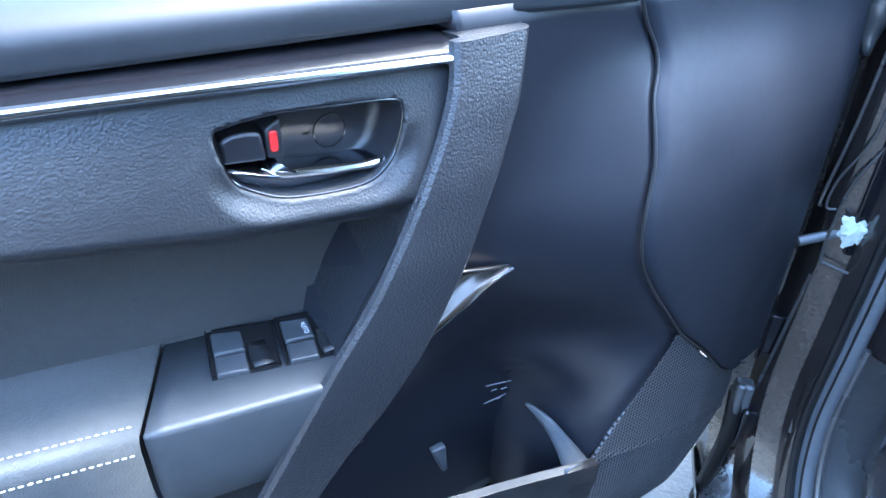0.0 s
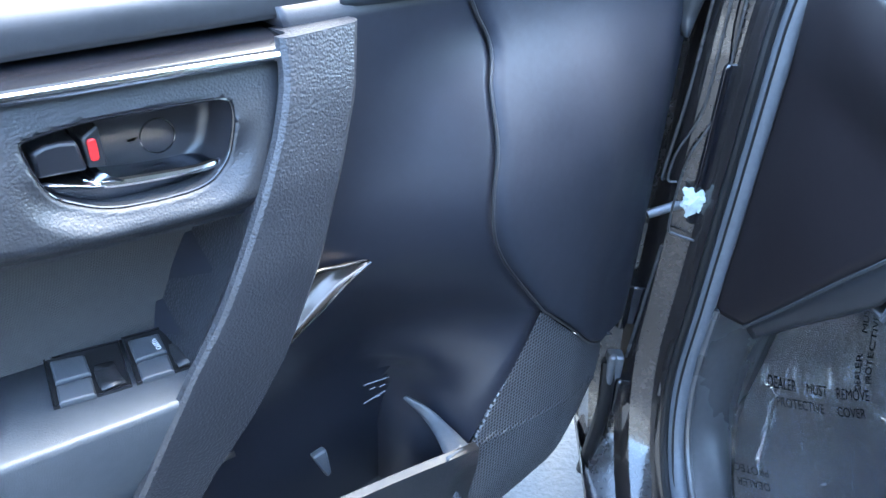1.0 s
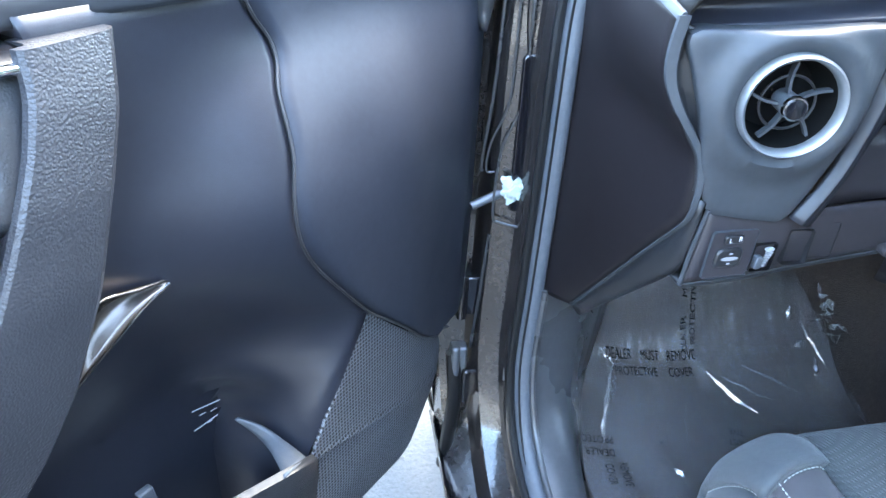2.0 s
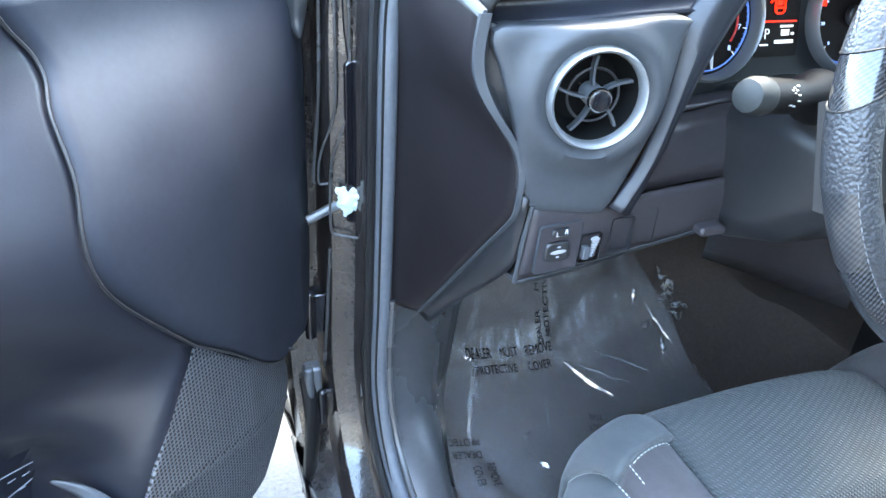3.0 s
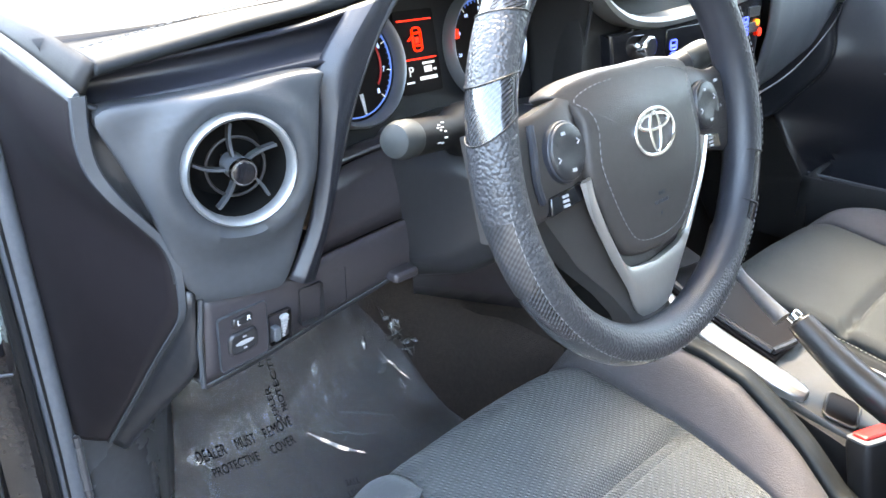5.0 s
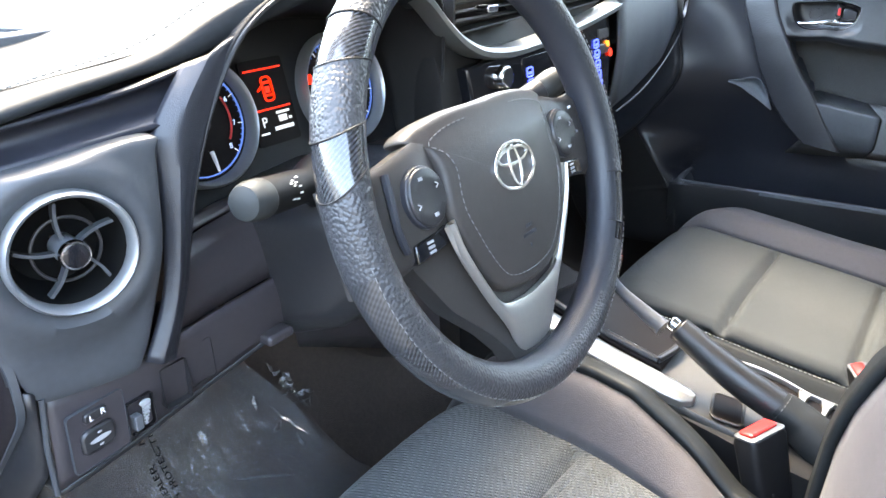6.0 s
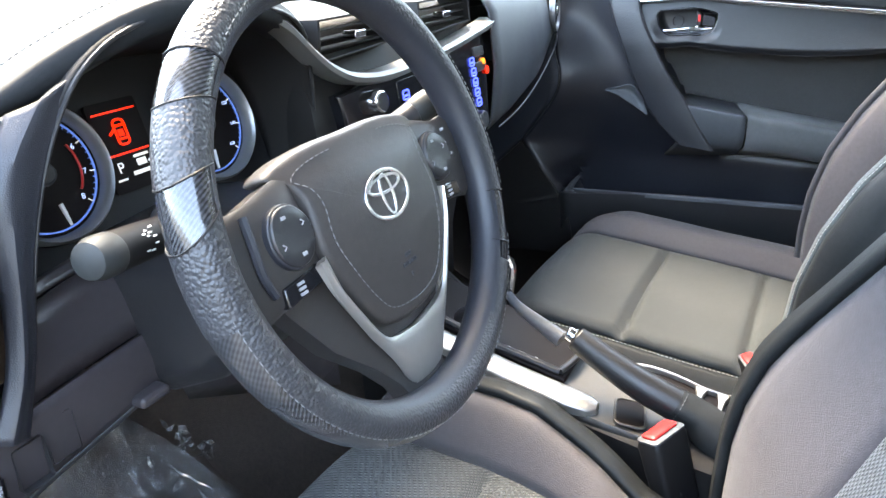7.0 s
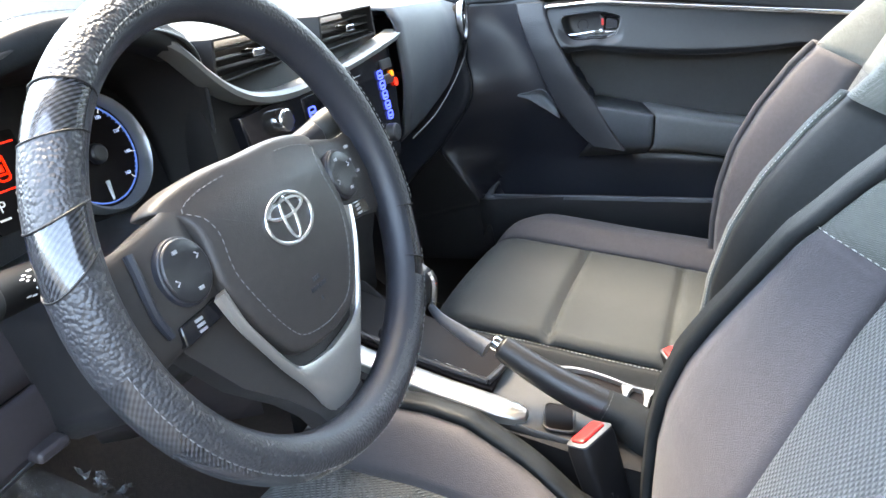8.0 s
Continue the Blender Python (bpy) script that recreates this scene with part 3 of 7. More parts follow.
sheet(bm, [(-0.70, -1.92, 1.0), (0.70, -1.92, 1.0)], [(-0.60, -1.90, 1.35), (0.60, -1.90, 1.35)], 6, 4)
tagged(part("rear_window", bm, TINT), "unseen rear window, tinted dark to cut light on the seats", "window", kind="structure")
bm = bmesh.new()
sheet(bm, [(0.72, 0.55, 0.97), (0.72, -0.75, 0.97)], [(0.66, 0.30, 1.27), (0.61, -0.72, 1.36)], 6, 4)
side = tagged(part("side_window", bm, SIDEGLASS), "side window above the passenger door, tinted to dim the cabin", "window", kind="structure")
side.visible_shadow = False


# ---- doors ----
KNEE = [(0.50, 0.36), (0.532, 0.35), (0.60, 0.30), (0.65, 0.262), (0.70, 0.303), (0.74, 0.333), (0.77, 0.346), (0.80, 0.346), (0.83, 0.336), (0.87, 0.328), (0.89, 0.318), (0.905, 0.318), (0.922, 0.328), (0.942, 0.338)]
RIDGE = [(0.50, 0.752), (0.60, 0.686), (0.678, 0.635), (0.7346, 0.5985), (0.7526, 0.5867), (0.780, 0.566), (0.825, 0.5395), (0.8585, 0.521), (0.881, 0.5085), (0.911, 0.4965), (0.945, 0.492)]
REAR = [(0.50, 0.740), (0.60, 0.672), (0.7144, 0.594), (0.776, 0.5585), (0.80, 0.5415), (0.8115, 0.5345), (0.827, 0.5315), (0.8345, 0.534), (0.845, 0.527), (0.8686, 0.509), (0.901, 0.4895), (0.9203, 0.4825), (0.945, 0.489)]
FRONT = [(0.50, 0.700), (0.56, 0.656), (0.628, 0.605), (0.6607, 0.577), (0.6915, 0.545), (0.7275, 0.517), (0.785, 0.488), (0.8396, 0.4665), (0.8895, 0.445), (0.94, 0.430)]
RECESS = [(0.637, 0.904), (0.6307, 0.9085), (0.6026, 0.9105), (0.5692, 0.9085), (0.5344, 0.9060), (0.5278, 0.9000), (0.530, 0.8864), (0.5383, 0.8700), (0.5571, 0.8604), (0.5988, 0.8630), (0.6205, 0.8717), (0.632, 0.882)]
PADLOW = [(0.53, 0.836), (0.558, 0.838), (0.639, 0.846), (0.694, 0.857), (0.741, 0.866), (0.95, 0.905)]


def inside(poly, x, z):
    """Signed distance to a closed outline, negative inside."""
    best, odd = 1e9, False
    for i in range(len(poly)):
        (x0, z0), (x1, z1) = poly[i - 1], poly[i]
        dx, dz = x1 - x0, z1 - z0
        t = max(0, min(1, ((x - x0) * dx + (z - z0) * dz) / (dx * dx + dz * dz + 1e-12)))
        best = min(best, math.hypot(x - x0 - t * dx, z - z0 - t * dz))
        if (z0 > z) != (z1 > z) and x < x0 + (z - z0) / (z1 - z0) * dx:
            odd = not odd
    return -best if odd else best


RIM = [(p.x, p.y) for p in crom([(a, b, 0) for a, b in RECESS], 5, True)]


def pad_depth(s, z):
    zb = interp(PADLOW, s)
    zt = interp([(0.468, 0.920), (0.95, 0.938)], s)
    v = min(1.0, max(0.0, (z - zb) / (zt - zb)))
    d = 0.034 - 0.024 * v ** 1.3 - 0.012 * (1 - step(v, 0.0, 0.22)) ** 2
    k = inside(RIM, s, z)
    d -= 0.007 * (1 - step(k, 0.0, 0.015)) * (1 - step(z, 0.868, 0.895))
    return d * step(k, -0.004, 0.001) + (d - 0.036) * (1 - step(k, -0.004, 0.001))


def front_depth(s, z):
    """The smooth panel at the door's front: upright at the top, leaning out below, upright again."""
    d = interp([(-0.05, -0.03), (0.0, 0.0), (0.06, 0.028), (0.19, 0.054), (0.27, 0.058), (0.37, 0.062)], s)
    lean = soft_rows(LEAN, z)
    return d * lean if d > 0 else d


LEAN = [(0.74, 1.0), (0.77, 0.99), (0.80, 0.94), (0.83, 0.81), (0.85, 0.67), (0.87, 0.50), (0.89, 0.32), (0.905, 0.21), (0.92, 0.17), (0.95, 0.16)]


def soft_rows(rows, x, w=0.010):
    """interp(), smoothed over a short stretch."""
    return (interp(rows, x - w) + 2 * interp(rows, x - w / 2) + 3 * interp(rows, x) + 2 * interp(rows, x + w / 2) + interp(rows, x + w)) / 9


def base_depth(s, z):
    """The lower front skin of the door: a hollow that ramps up to the front panel and to the grille."""
    e = interp(KNEE, z)
    peak = front_depth(e, z) - 0.001
    low = -0.055 + 0.055 * step(z, 0.58, 0.76)
    width = soft_rows([(0.5, 0.012), (0.548, 0.013), (0.572, 0.045), (0.61, 0.12), (0.66, 0.15), (0.72, 0.14), (0.80, 0.13), (0.86, 0.11), (0.95, 0.07)], z, 0.008)
    t = min(1, max(0, (s - e - (soft_rows(KNEE, z, 0.03) - e) * step(s, e, e + 0.05)) / width))
    f = t * t * (3 - 2 * t) * 0.7 + 0.3 * t * (2 - t)
    return peak + (low - peak) * f


def car_door(name, M, label, driver):
    door = thing(name, M @ Vector((0.4, 0, 0.40)), label, "car door")
    # lower skin between the grille and the rear
    bm = bmesh.new()
    A = [(interp(KNEE, z) + 0.001, 0, z) for z in np.linspace(0.40, 0.945, 40)]
    B = [(1.22, 0, z) for z in np.linspace(0.40, 0.945, 40)]
    rows = []
    for a, b in zip(A, B):
        row = []
        for k in range(56):
            s = a[0] + (min(interp(REAR, a[2]) + 0.06, 1.22) - a[0]) * (k / 39) if k < 40 else interp(REAR, a[2]) + 0.06 + (1.22 - interp(REAR, a[2]) - 0.06) * (k - 39) / 16
            row.append((s, base_depth(s, a[2]) if s < interp(REAR, a[2]) else base_depth(s, a[2]) - 0.045 * step(a[2], 0.60, 0.68), a[2]))
        rows.append(row)
    loft(bm, rows, False, False, M)
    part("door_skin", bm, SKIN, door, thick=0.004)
    # front panel ahead of the crease
    bm = bmesh.new()
    A = crom([(s, 0, z) for z, s in reversed(KNEE[3:])], 5)
    A += crom([(0.262, 0, 0.65), (0.207, 0, 0.600), (0.16, 0, 0.553), (0.125, 0, 0.530), (0.105, 0, 0.528)], 5)[1:]
    B = crom([(-0.055, 0, 0.942), (-0.04, 0, 0.85), (-0.02, 0, 0.72), (0.0, 0, 0.60), (0.03, 0, 0.52)], 6)
    def fd(p, u, v):
        edge = 0.003 * (1 - step(v, 0, 0.02))
        return Vector((p.x, front_depth(p.x, p.z) + 0.0015 - edge , p.z))
    sheet(bm, A, B, 60, 24, fd, M)
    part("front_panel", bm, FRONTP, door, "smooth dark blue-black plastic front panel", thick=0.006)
    bm = bmesh.new()
    tube(bm, [(p[0] + 0.0005, front_depth(p[0], p[2]) + 0.0005, p[2]) for p in A], 0.0014, 6, M=M)
    part("panel_edge", bm, PLASTIC, door)
    # speaker grille; on the passenger door shade is put into its colour
    bm = bmesh.new()
    A = crom([(0.262, 0, 0.648), (0.31, 0, 0.588), (0.352, 0, 0.53), (0.372, 0, 0.47), (0.375, 0, 0.40)], 6)
    B = crom([(0.262, 0, 0.648), (0.18, 0, 0.572), (0.118, 0, 0.526), (0.108, 0, 0.49), (0.125, 0, 0.44), (0.165, 0, 0.385)], 6)
    def gd(p, u, v):
        f = 0.0025 * (math.exp(-((p.z - (0.470 + (p.x - 0.126) * 0.283)) / 0.0022) ** 2))
        return Vector((p.x, front_depth(p.x, p.z) - 0.002 + f - 0.25 * max(0, 0.47 - p.z) ** 1.3, p.z))
    sheet(bm, A, B, 70, 40, gd, M)
    part("speaker_grille", bm, MESH if driver else HOOD, door, "perforated dark grey speaker grille" if driver else "speaker grille coloured dark to pass for footwell shade", thick=0.003)
    # belt ledge below the window
    bm = bmesh.new()
    PROF = [(-0.09, 0.980), (-0.05, 0.973), (-0.024, 0.967), (-0.010, 0.961), (-0.003, 0.954), (-0.0015, 0.944), (-0.003, 0.9385), (-0.012, 0.9365), (-0.08, 0.93)]
    pr = crom([(0, d, z) for d, z in PROF], 4)
    rings = [[(s, p.y + (0.012 * (1 - step(s, 0.36, 0.46)) if p.y > -0.02 else 0), p.z + 0.004 * step(s, 0.3, 0.9) - 0.008 * (1 - step(s, -0.05, 0.3))) for p in pr] for s in np.linspace(-0.06, 1.22, 34)]
    loft(bm, rings, True, True, M)
    part("belt_ledge", bm, LEDGE, door, "padded black ledge under the window")
    # gloss strip and chrome line
    sl = lambda s: interp([(0.468, 0.0), (0.72, 0.0105), (0.95, 0.019), (1.22, 0.027)], s)
    bm = bmesh.new()
    S = np.linspace(0.474, 1.22, 24)
    loft(bm, [[(s, -0.02, 0.9330 + sl(s) * 0.55), (s, -0.004, 0.9318 + sl(s) * 0.6), (s, 0.006, 0.9288 + sl(s) * 0.8), (s, 0.0150, 0.9245 + sl(s)), (s, -0.012, 0.917 + sl(s))] for s in S], True, True, M)
    part("trim_strip", bm, GLOSS, door, "gloss black trim strip")
    bm = bmesh.new()
    loft(bm, [[(s, 0.013, 0.9255 + sl(s)), (s, 0.0175, 0.9245 + sl(s)), (s, 0.0185, 0.9215 + sl(s)), (s, 0.016, 0.9185 + sl(s)), (s, 0.010, 0.918 + sl(s))] for s in S], True, True, M)
    part("chrome_line", bm, CHROME, door, "thin bright chrome line", bevel=0.0008)
    # upper pad with the handle recess pressed into it
    bm = bmesh.new()
    rows = []
    for s in np.concatenate([np.linspace(0.470, 0.65, 130), np.linspace(0.655, 1.22, 40)]):
        zb = interp(PADLOW, s)
        zt = interp([(0.468, 0.920), (0.95, 0.938)], s)
        row = [(s, -0.03, zb + 0.004), (s, 0.0, zb - 0.001)]
        row += [(s, pad_depth(s, z), z) for z in np.linspace(zb, zt, 64)]
        rows.append(row)
    loft(bm, rows, False, False, M)
    part("upper_pad", bm, LEATHER, door, "grained black upper pad", sharp=60, flip=not driver)
    # inside handle: a bowl, the pull lever with its bright edge, and the lock
    bm = bmesh.new()
    tube(bm, [(x, 0.016 + (0.9 - z) * 0.12, z) for x, z in RIM], 0.0010, 8, True, M)
    part("handle_bezel", bm, GLOSS, door)
    bm = bmesh.new()
    bowl = lambda f, d: [(0.577 + (x - 0.577) * f, d, 0.885 + (z - 0.885) * f) for x, z in RIM]
    loft(bm, [bowl(0.995, 0.016), bowl(0.97, 0.008), bowl(0.93, -0.001), bowl(0.86, -0.006), bowl(0.76, -0.008), bowl(0.4, -0.0085), bowl(0.05, -0.0085)], True, False, M)
    cupob = part("handle_cup", bm, CUP, door, "dark moulded handle cup", sharp=70)
    bm = bmesh.new()
    ringplate(bm, circle(0.0104, 32, 0.563, 0.884), circle(0.0098, 32, 0.563, 0.884), -0.0085, -0.0076, M)
    part("cup_plug", bm, GLOSS, cupob)
    bm = bmesh.new()
    lo = [(0.634, 0.8845), (0.611, 0.8790), (0.603, 0.8815), (0.598, 0.8765), (0.58, 0.8725), (0.555, 0.8695), (0.537, 0.8695), (0.5345, 0.866), (0.541, 0.8615), (0.557, 0.8590), (0.575, 0.8590), (0.596, 0.8600), (0.613, 0.8650), (0.625, 0.8725)]
    rr = crom([(a, 0, b) for a, b in lo], 4, True)
    shape = lambda f, d: [(0.583 + (p.x - 0.583) * f, d - 0.30 * (0.868 - p.z) * (f > 0.5), 0.8675 + (p.z - 0.8675) * f) for p in rr]
    loft(bm, [shape(1, -0.008), shape(1, 0.006), shape(0.97, 0.0095), shape(0.85, 0.0115), shape(0.55, 0.0125), shape(0.1, 0.0125)], True, True, M)
    lever = part("handle_lever", bm, mat("smoked_chrome", (0.20, 0.22, 0.26), 0.2, metal=1.0, vary=0.05) if driver else CHROME, door, "smoked chrome pull lever", sharp=60)
    bm = bmesh.new()
    edge = crom([(0.612, 0.011, 0.8792), (0.605, 0.0135, 0.8755), (0.582, 0.0145, 0.8722), (0.5537, 0.0145, 0.8692), (0.5365, 0.0125, 0.8690)], 6)
    tube(bm, edge, [0.0004 + 0.0022 * min(1, 4 * k / len(edge)) - 0.0008 * max(0, k / len(edge) - 0.8) * 5 for k in range(len(edge))], 8, M=M)
    part("lever_edge", bm, CHROME, lever, "bright chrome edge")
    bm = bmesh.new()
    knob = [(0.6335, 0.8850), (0.6335, 0.9000), (0.627, 0.9025), (0.618, 0.9028), (0.6095, 0.9005), (0.6075, 0.8830)]
    prism(bm, knob, -0.012, 0.012, M, 0.0012)
    lock = part("lock_knob", bm, CUP, door, "black lock slide", bevel=0.002)
    bm = bmesh.new()
    prism(bm, [(0.6078, 0.8830), (0.6082, 0.9008), (0.5985, 0.9060), (0.5978, 0.8815)], -0.012, 0.0098, M, 0.0008)
    part("lock_housing", bm, PLASTIC, lock, bevel=0.0012)
    bm = bmesh.new()
    prism(bm, rounded(0.0046, 0.0122, 0.0018, 3, 0.6036, 0.8932), 0.0, 0.0112, M)
    part("lock_mark", bm, REDPLASTIC, lock, "bright red lock marker", bevel=0.0008)
    # cloth insert above the armrest
    bm = bmesh.new()
    A = [(s, -0.026, interp(PADLOW, s) + 0.002) for s in np.linspace(0.50, 1.22, 20)]
    B = [(s, -0.030, interp([(0.50, 0.735), (0.68, 0.748), (0.95, 0.775)], s)) for s in np.linspace(0.50, 1.22, 20)]
    sheet(bm, A, B, 30, 10, lambda p, u, v: p + Vector((0, -0.008 * math.sin(math.pi * v), 0)), M)
    part("cloth_insert", bm, INSERT, door, "dark charcoal cloth insert", thick=0.004)
    # armrest: switch panel ahead, padded rear half
    zt = lambda s: interp([(0.525, 0.7365), (0.60, 0.741), (0.674, 0.7494), (0.72, 0.7555), (0.77, 0.761), (0.95, 0.785)], s)
    tip = lambda s: interp([(0.55, -0.0055), (0.60, -0.0045), (0.70, -0.001), (0.77, 0.003), (0.95, 0.004)], s)
    split = lambda d: 0.676 + (d + 0.03) * 0.43
    def arm(bm, s0, s1, ds0, ds1, dz=0.0):
        rows = []
        for u in np.linspace(0, 1, 12):
            row = []
            for d, z, g in (((-0.034, 0.003, 0), (0.0360, 0.0, 1), (0.0384, -0.0004, 1), (0.0398, -0.0018, 1), (0.0402, -0.005, 1), (0.038, -0.045, 1), (0.032, -0.075, 1), (0.0, -0.11, 1)) if ds1 else ((-0.034, 0.003, 0), (0.0330, 0.0, 1), (0.0375, -0.0012, 1), (0.0401, -0.0045, 1), (0.0408, -0.0115, 1), (0.038, -0.05, 1), (0.032, -0.08, 1), (0.0, -0.11, 1))):
                s = (s0 + ds0 * (d + 0.03)) * (1 - u) + (s1 + ds1 * (d + 0.03)) * u
                row.append((s, d + dz, zt(s) + z + dz + g * tip(s)))
            rows.append(row)
        return loft(bm, rows, False, False, M)
    bm = bmesh.new()
    arm(bm, 0.525, 0.674, 0.9, 0.43)
    panel = part("switch_panel", bm, ARMTOP, door, "satin black switch panel", thick=0.004, sharp=50)
    bm = bmesh.new()
    arm(bm, 0.677, 1.22, 0.43, 0.0, 0.0015)
    padob = part("armrest_pad", bm, ARMPAD, door, "grey vinyl armrest pad with pale stitching", thick=0.005, sharp=60)
    if driver:
        for d in (0.036, 0.0425):
            bm = bmesh.new()
            stitches(bm, [(s, d + 0.0020 - 0.0050 * (d < 0.04), zt(s) + tip(s) + (0.0022 if d < 0.04 else -0.0085)) for s in np.linspace(split(d) + 0.004, 0.97, 20)], 0.0032, 0.0008, 0.00055, M)
            part("stitching", bm, THREAD, padob, "pale double stitching")
        # window switches on two raised dark plates, which stand in for shaded wells
        for os, od, word in ((0.0, 0.0, ""), (-0.0455, 0.0035, "AUTO")):
            deck = lambda a, b: zt(a) + 0.003 + (tip(a) - 0.003) * (b + 0.034) / 0.070 + 0.0006
            at = lambda q, h: [(a + os, b + od, deck(a + os, b + od) + h) for a, b in q]
            W = [(0.6475, -0.0315), (0.6063, -0.0268), (0.6156, 0.0137), (0.6565, 0.0105)]
            mid = Vector((sum(a for a, b in W) / 4, sum(b for a, b in W) / 4))
            big = [(mid.x + (a - mid.x) * 1.05, mid.y + (b - mid.y) * 1.05) for a, b in W]
            bm = bmesh.new()
            loft(bm, [at(big, 0.0), at(big, 0.0022), at(W, 0.0022), at(W, 0.0008)], True, False, M)
            part("switch_well", bm, GLOSS, panel, "gloss black raised rim standing for a switch well")
            bm = bmesh.new()
            loft(bm, [at(W, 0.0006), at(W, 0.0010)], True, True, M)
            part("well_floor", bm, DARKRUB, panel)
            R = [(0.6262, -0.0128), (0.6155, -0.0122), (0.6167, 0.0118), (0.6310, 0.0122)]
            bm = bmesh.new()
            loft(bm, [at([R[0], R[1]], 0.0012), at([(0.6285, -0.006), (0.6165, -0.004)], 0.0028), at([(0.6305, 0.004), (0.617, 0.006)], 0.0022), at([R[3], R[2]], 0.0036)], False, False, M)
            part("finger_dish", bm, PLASTIC, panel, thick=0.001)
            for row, q in enumerate(([(0.6466, -0.0262), (0.6277, -0.0228), (0.6307, -0.0045), (0.6505, -0.0060)], [(0.6510, -0.0036), (0.6316, -0.0020), (0.6350, 0.0140), (0.6545, 0.0120)])):
                c = Vector((sum(a for a, b in q) / 4, sum(b for a, b in q) / 4))
                small = [(c.x + (a - c.x) * 0.9, c.y + (b - c.y) * 0.9) for a, b in q]
                bm = bmesh.new()
                loft(bm, [at(q, 0.0), at(q, 0.0030), at(small, 0.0042)], True, True, M)
                sw = part("window_switch", bm, ARMTOP, panel, bevel=0.001)
                if word and row == 0:
                    lettering(word, 0.0046, M @ frame_of((0.5885, -0.0095, deck(0.5885, -0.0095) + 0.0046), (0.1, 1, 0), (0, -0.094, -1), (-1, 0.1, 0)), WHITE, "switch_word", sw)
        bm = bmesh.new()
        q = rounded(0.022, 0.018, 0.005, 4, 0.545, -0.008)
        loft(bm, [[(a, b, zt(0.545) + h) for a, b in q] for h in (0.0, 0.004)], True, True, M)
        part("lock_switch", bm, PLASTIC, panel, bevel=0.0015)
    # slanted pull across the door
    bm = bmesh.new()
    rows = []
    for z in np.linspace(0.56 if driver else 0.655, 0.9330, 44):
        a, b, r = interp(FRONT, z), soft_rows(REAR, z, 0.004), soft_rows(RIDGE, z, 0.004)
        w = r - a
        top = interp([(0.56, 0.042), (0.80, 0.042), (0.85, 0.038), (0.90, 0.028), (0.936, 0.017)], z)
        back = interp([(0.85, -0.035), (0.92, -0.006)], z)
        rows.append([(b + 0.002, back, z), (b - 0.001, 0.006, z), (b, min(0.020, top - 0.008), z), (r + 0.0012, top - 0.0060, z), (r, top - 0.0022, z), (r - 0.003, top, z), (r - 0.007, top + 0.0006, z), (a + 0.3 * w, top - 0.003, z), (a + 0.006, top - 0.005, z), (a + 0.0018, top - 0.008, z), (a, top - 0.012, z), (a + 0.003, back - 0.004, z)])
    loft(bm, rows, True, True, M)
    pull = part("door_pull", bm, STRAPHIDE, door, "grained plastic slanted door pull", sharp=24)
    # glossy finger scoop beside the pull; its warm tone stands in for reflections
    bm = bmesh.new()
    A = crom([(0.430, 0.012, 0.7545), (0.454, 0.014, 0.7595), (0.484, 0.014, 0.7645), (0.502, 0.008, 0.740), (0.516, 0.006, 0.708)], 5)
    B = crom([(0.430, 0.013, 0.7535), (0.455, 0.015, 0.7466), (0.474, 0.015, 0.7350), (0.492, 0.013, 0.7233), (0.516, 0.010, 0.7055)], 5)
    sheet(bm, A, B, 26, 10, lambda p, u, v: p + Vector((0, -0.013 * math.sin(math.pi * v) * math.sin(math.pi * min(1, u * 1.2)), 0)), M)
    scoop = part("finger_scoop", bm, GREY if not driver else mat("warm_reflection_gloss", (0.11, 0.095, 0.085), 0.22, metal=0.7), door, "glossy finger scoop", thick=0.002)
    # Bright line added in place of the reflection along the lower edge.
    bm = bmesh.new()
    tube(bm, [p + Vector((0, 0.001, 0)) for p in B], 0.0011, 6, M=M)
    part("scoop_edge", bm, CHROME if driver else GREY, scoop, "bright line standing in for the reflection on the scoop edge")
    # map pocket: outer wall with a pale lip, and its front cheek
    bm = bmesh.new()
    rows = []
    for s in np.linspace(0.352, 1.22, 30):
        bow = interp([(0.35, 0.070), (0.382, 0.062), (0.432, 0.049), (0.50, 0.034), (0.60, 0.024), (0.8, 0.020)], s)
        rows.append([(s, bow - 0.012, 0.49), (s, bow - 0.011, 0.541), (s, bow - 0.006, 0.5465), (s, bow + 0.001, 0.544), (s, bow, 0.52), (s, bow - 0.012, 0.45), (s, bow - 0.04, 0.40), (s, 0.0, 0.39)])
    loft(bm, rows, False, False, M)
    part("map_pocket", bm, PLASTIC, door, "dark door pocket with a raised lip", thick=0.003, sharp=50)
    bm = bmesh.new()
    A = crom([(0.372, -0.010, 0.562), (0.359, 0.012, 0.552), (0.356, 0.037, 0.547), (0.358, 0.062, 0.546)], 5)
    B = crom([(0.374, -0.012, 0.560), (0.366, 0.004, 0.545), (0.369, 0.027, 0.540), (0.386, 0.062, 0.546)], 5)
    sheet(bm, A, B, 16, 3, None, M)
    part("pocket_cheek", bm, GREY, door, "pale grey cheek of the pocket", thick=0.003)
    if driver:
        bm = bmesh.new()
        for (x0, z0), (x1, z1) in (((0.389, 0.557), (0.357, 0.549)), ((0.390, 0.533), (0.362, 0.533)), ((0.382, 0.547), (0.375, 0.546)), ((0.369, 0.543), (0.362, 0.542)), ((0.375, 0.532), (0.369, 0.531))):
            tube(bm, [(x0, base_depth(x0, z0) + 0.0008, z0), (x1, base_depth(x1, z1) + 0.0008, z1)], 0.0006, 6, M=M)
        part("bottle_mark", bm, GREYPRINT, door, "embossed bottle outline")
        bm = bmesh.new()
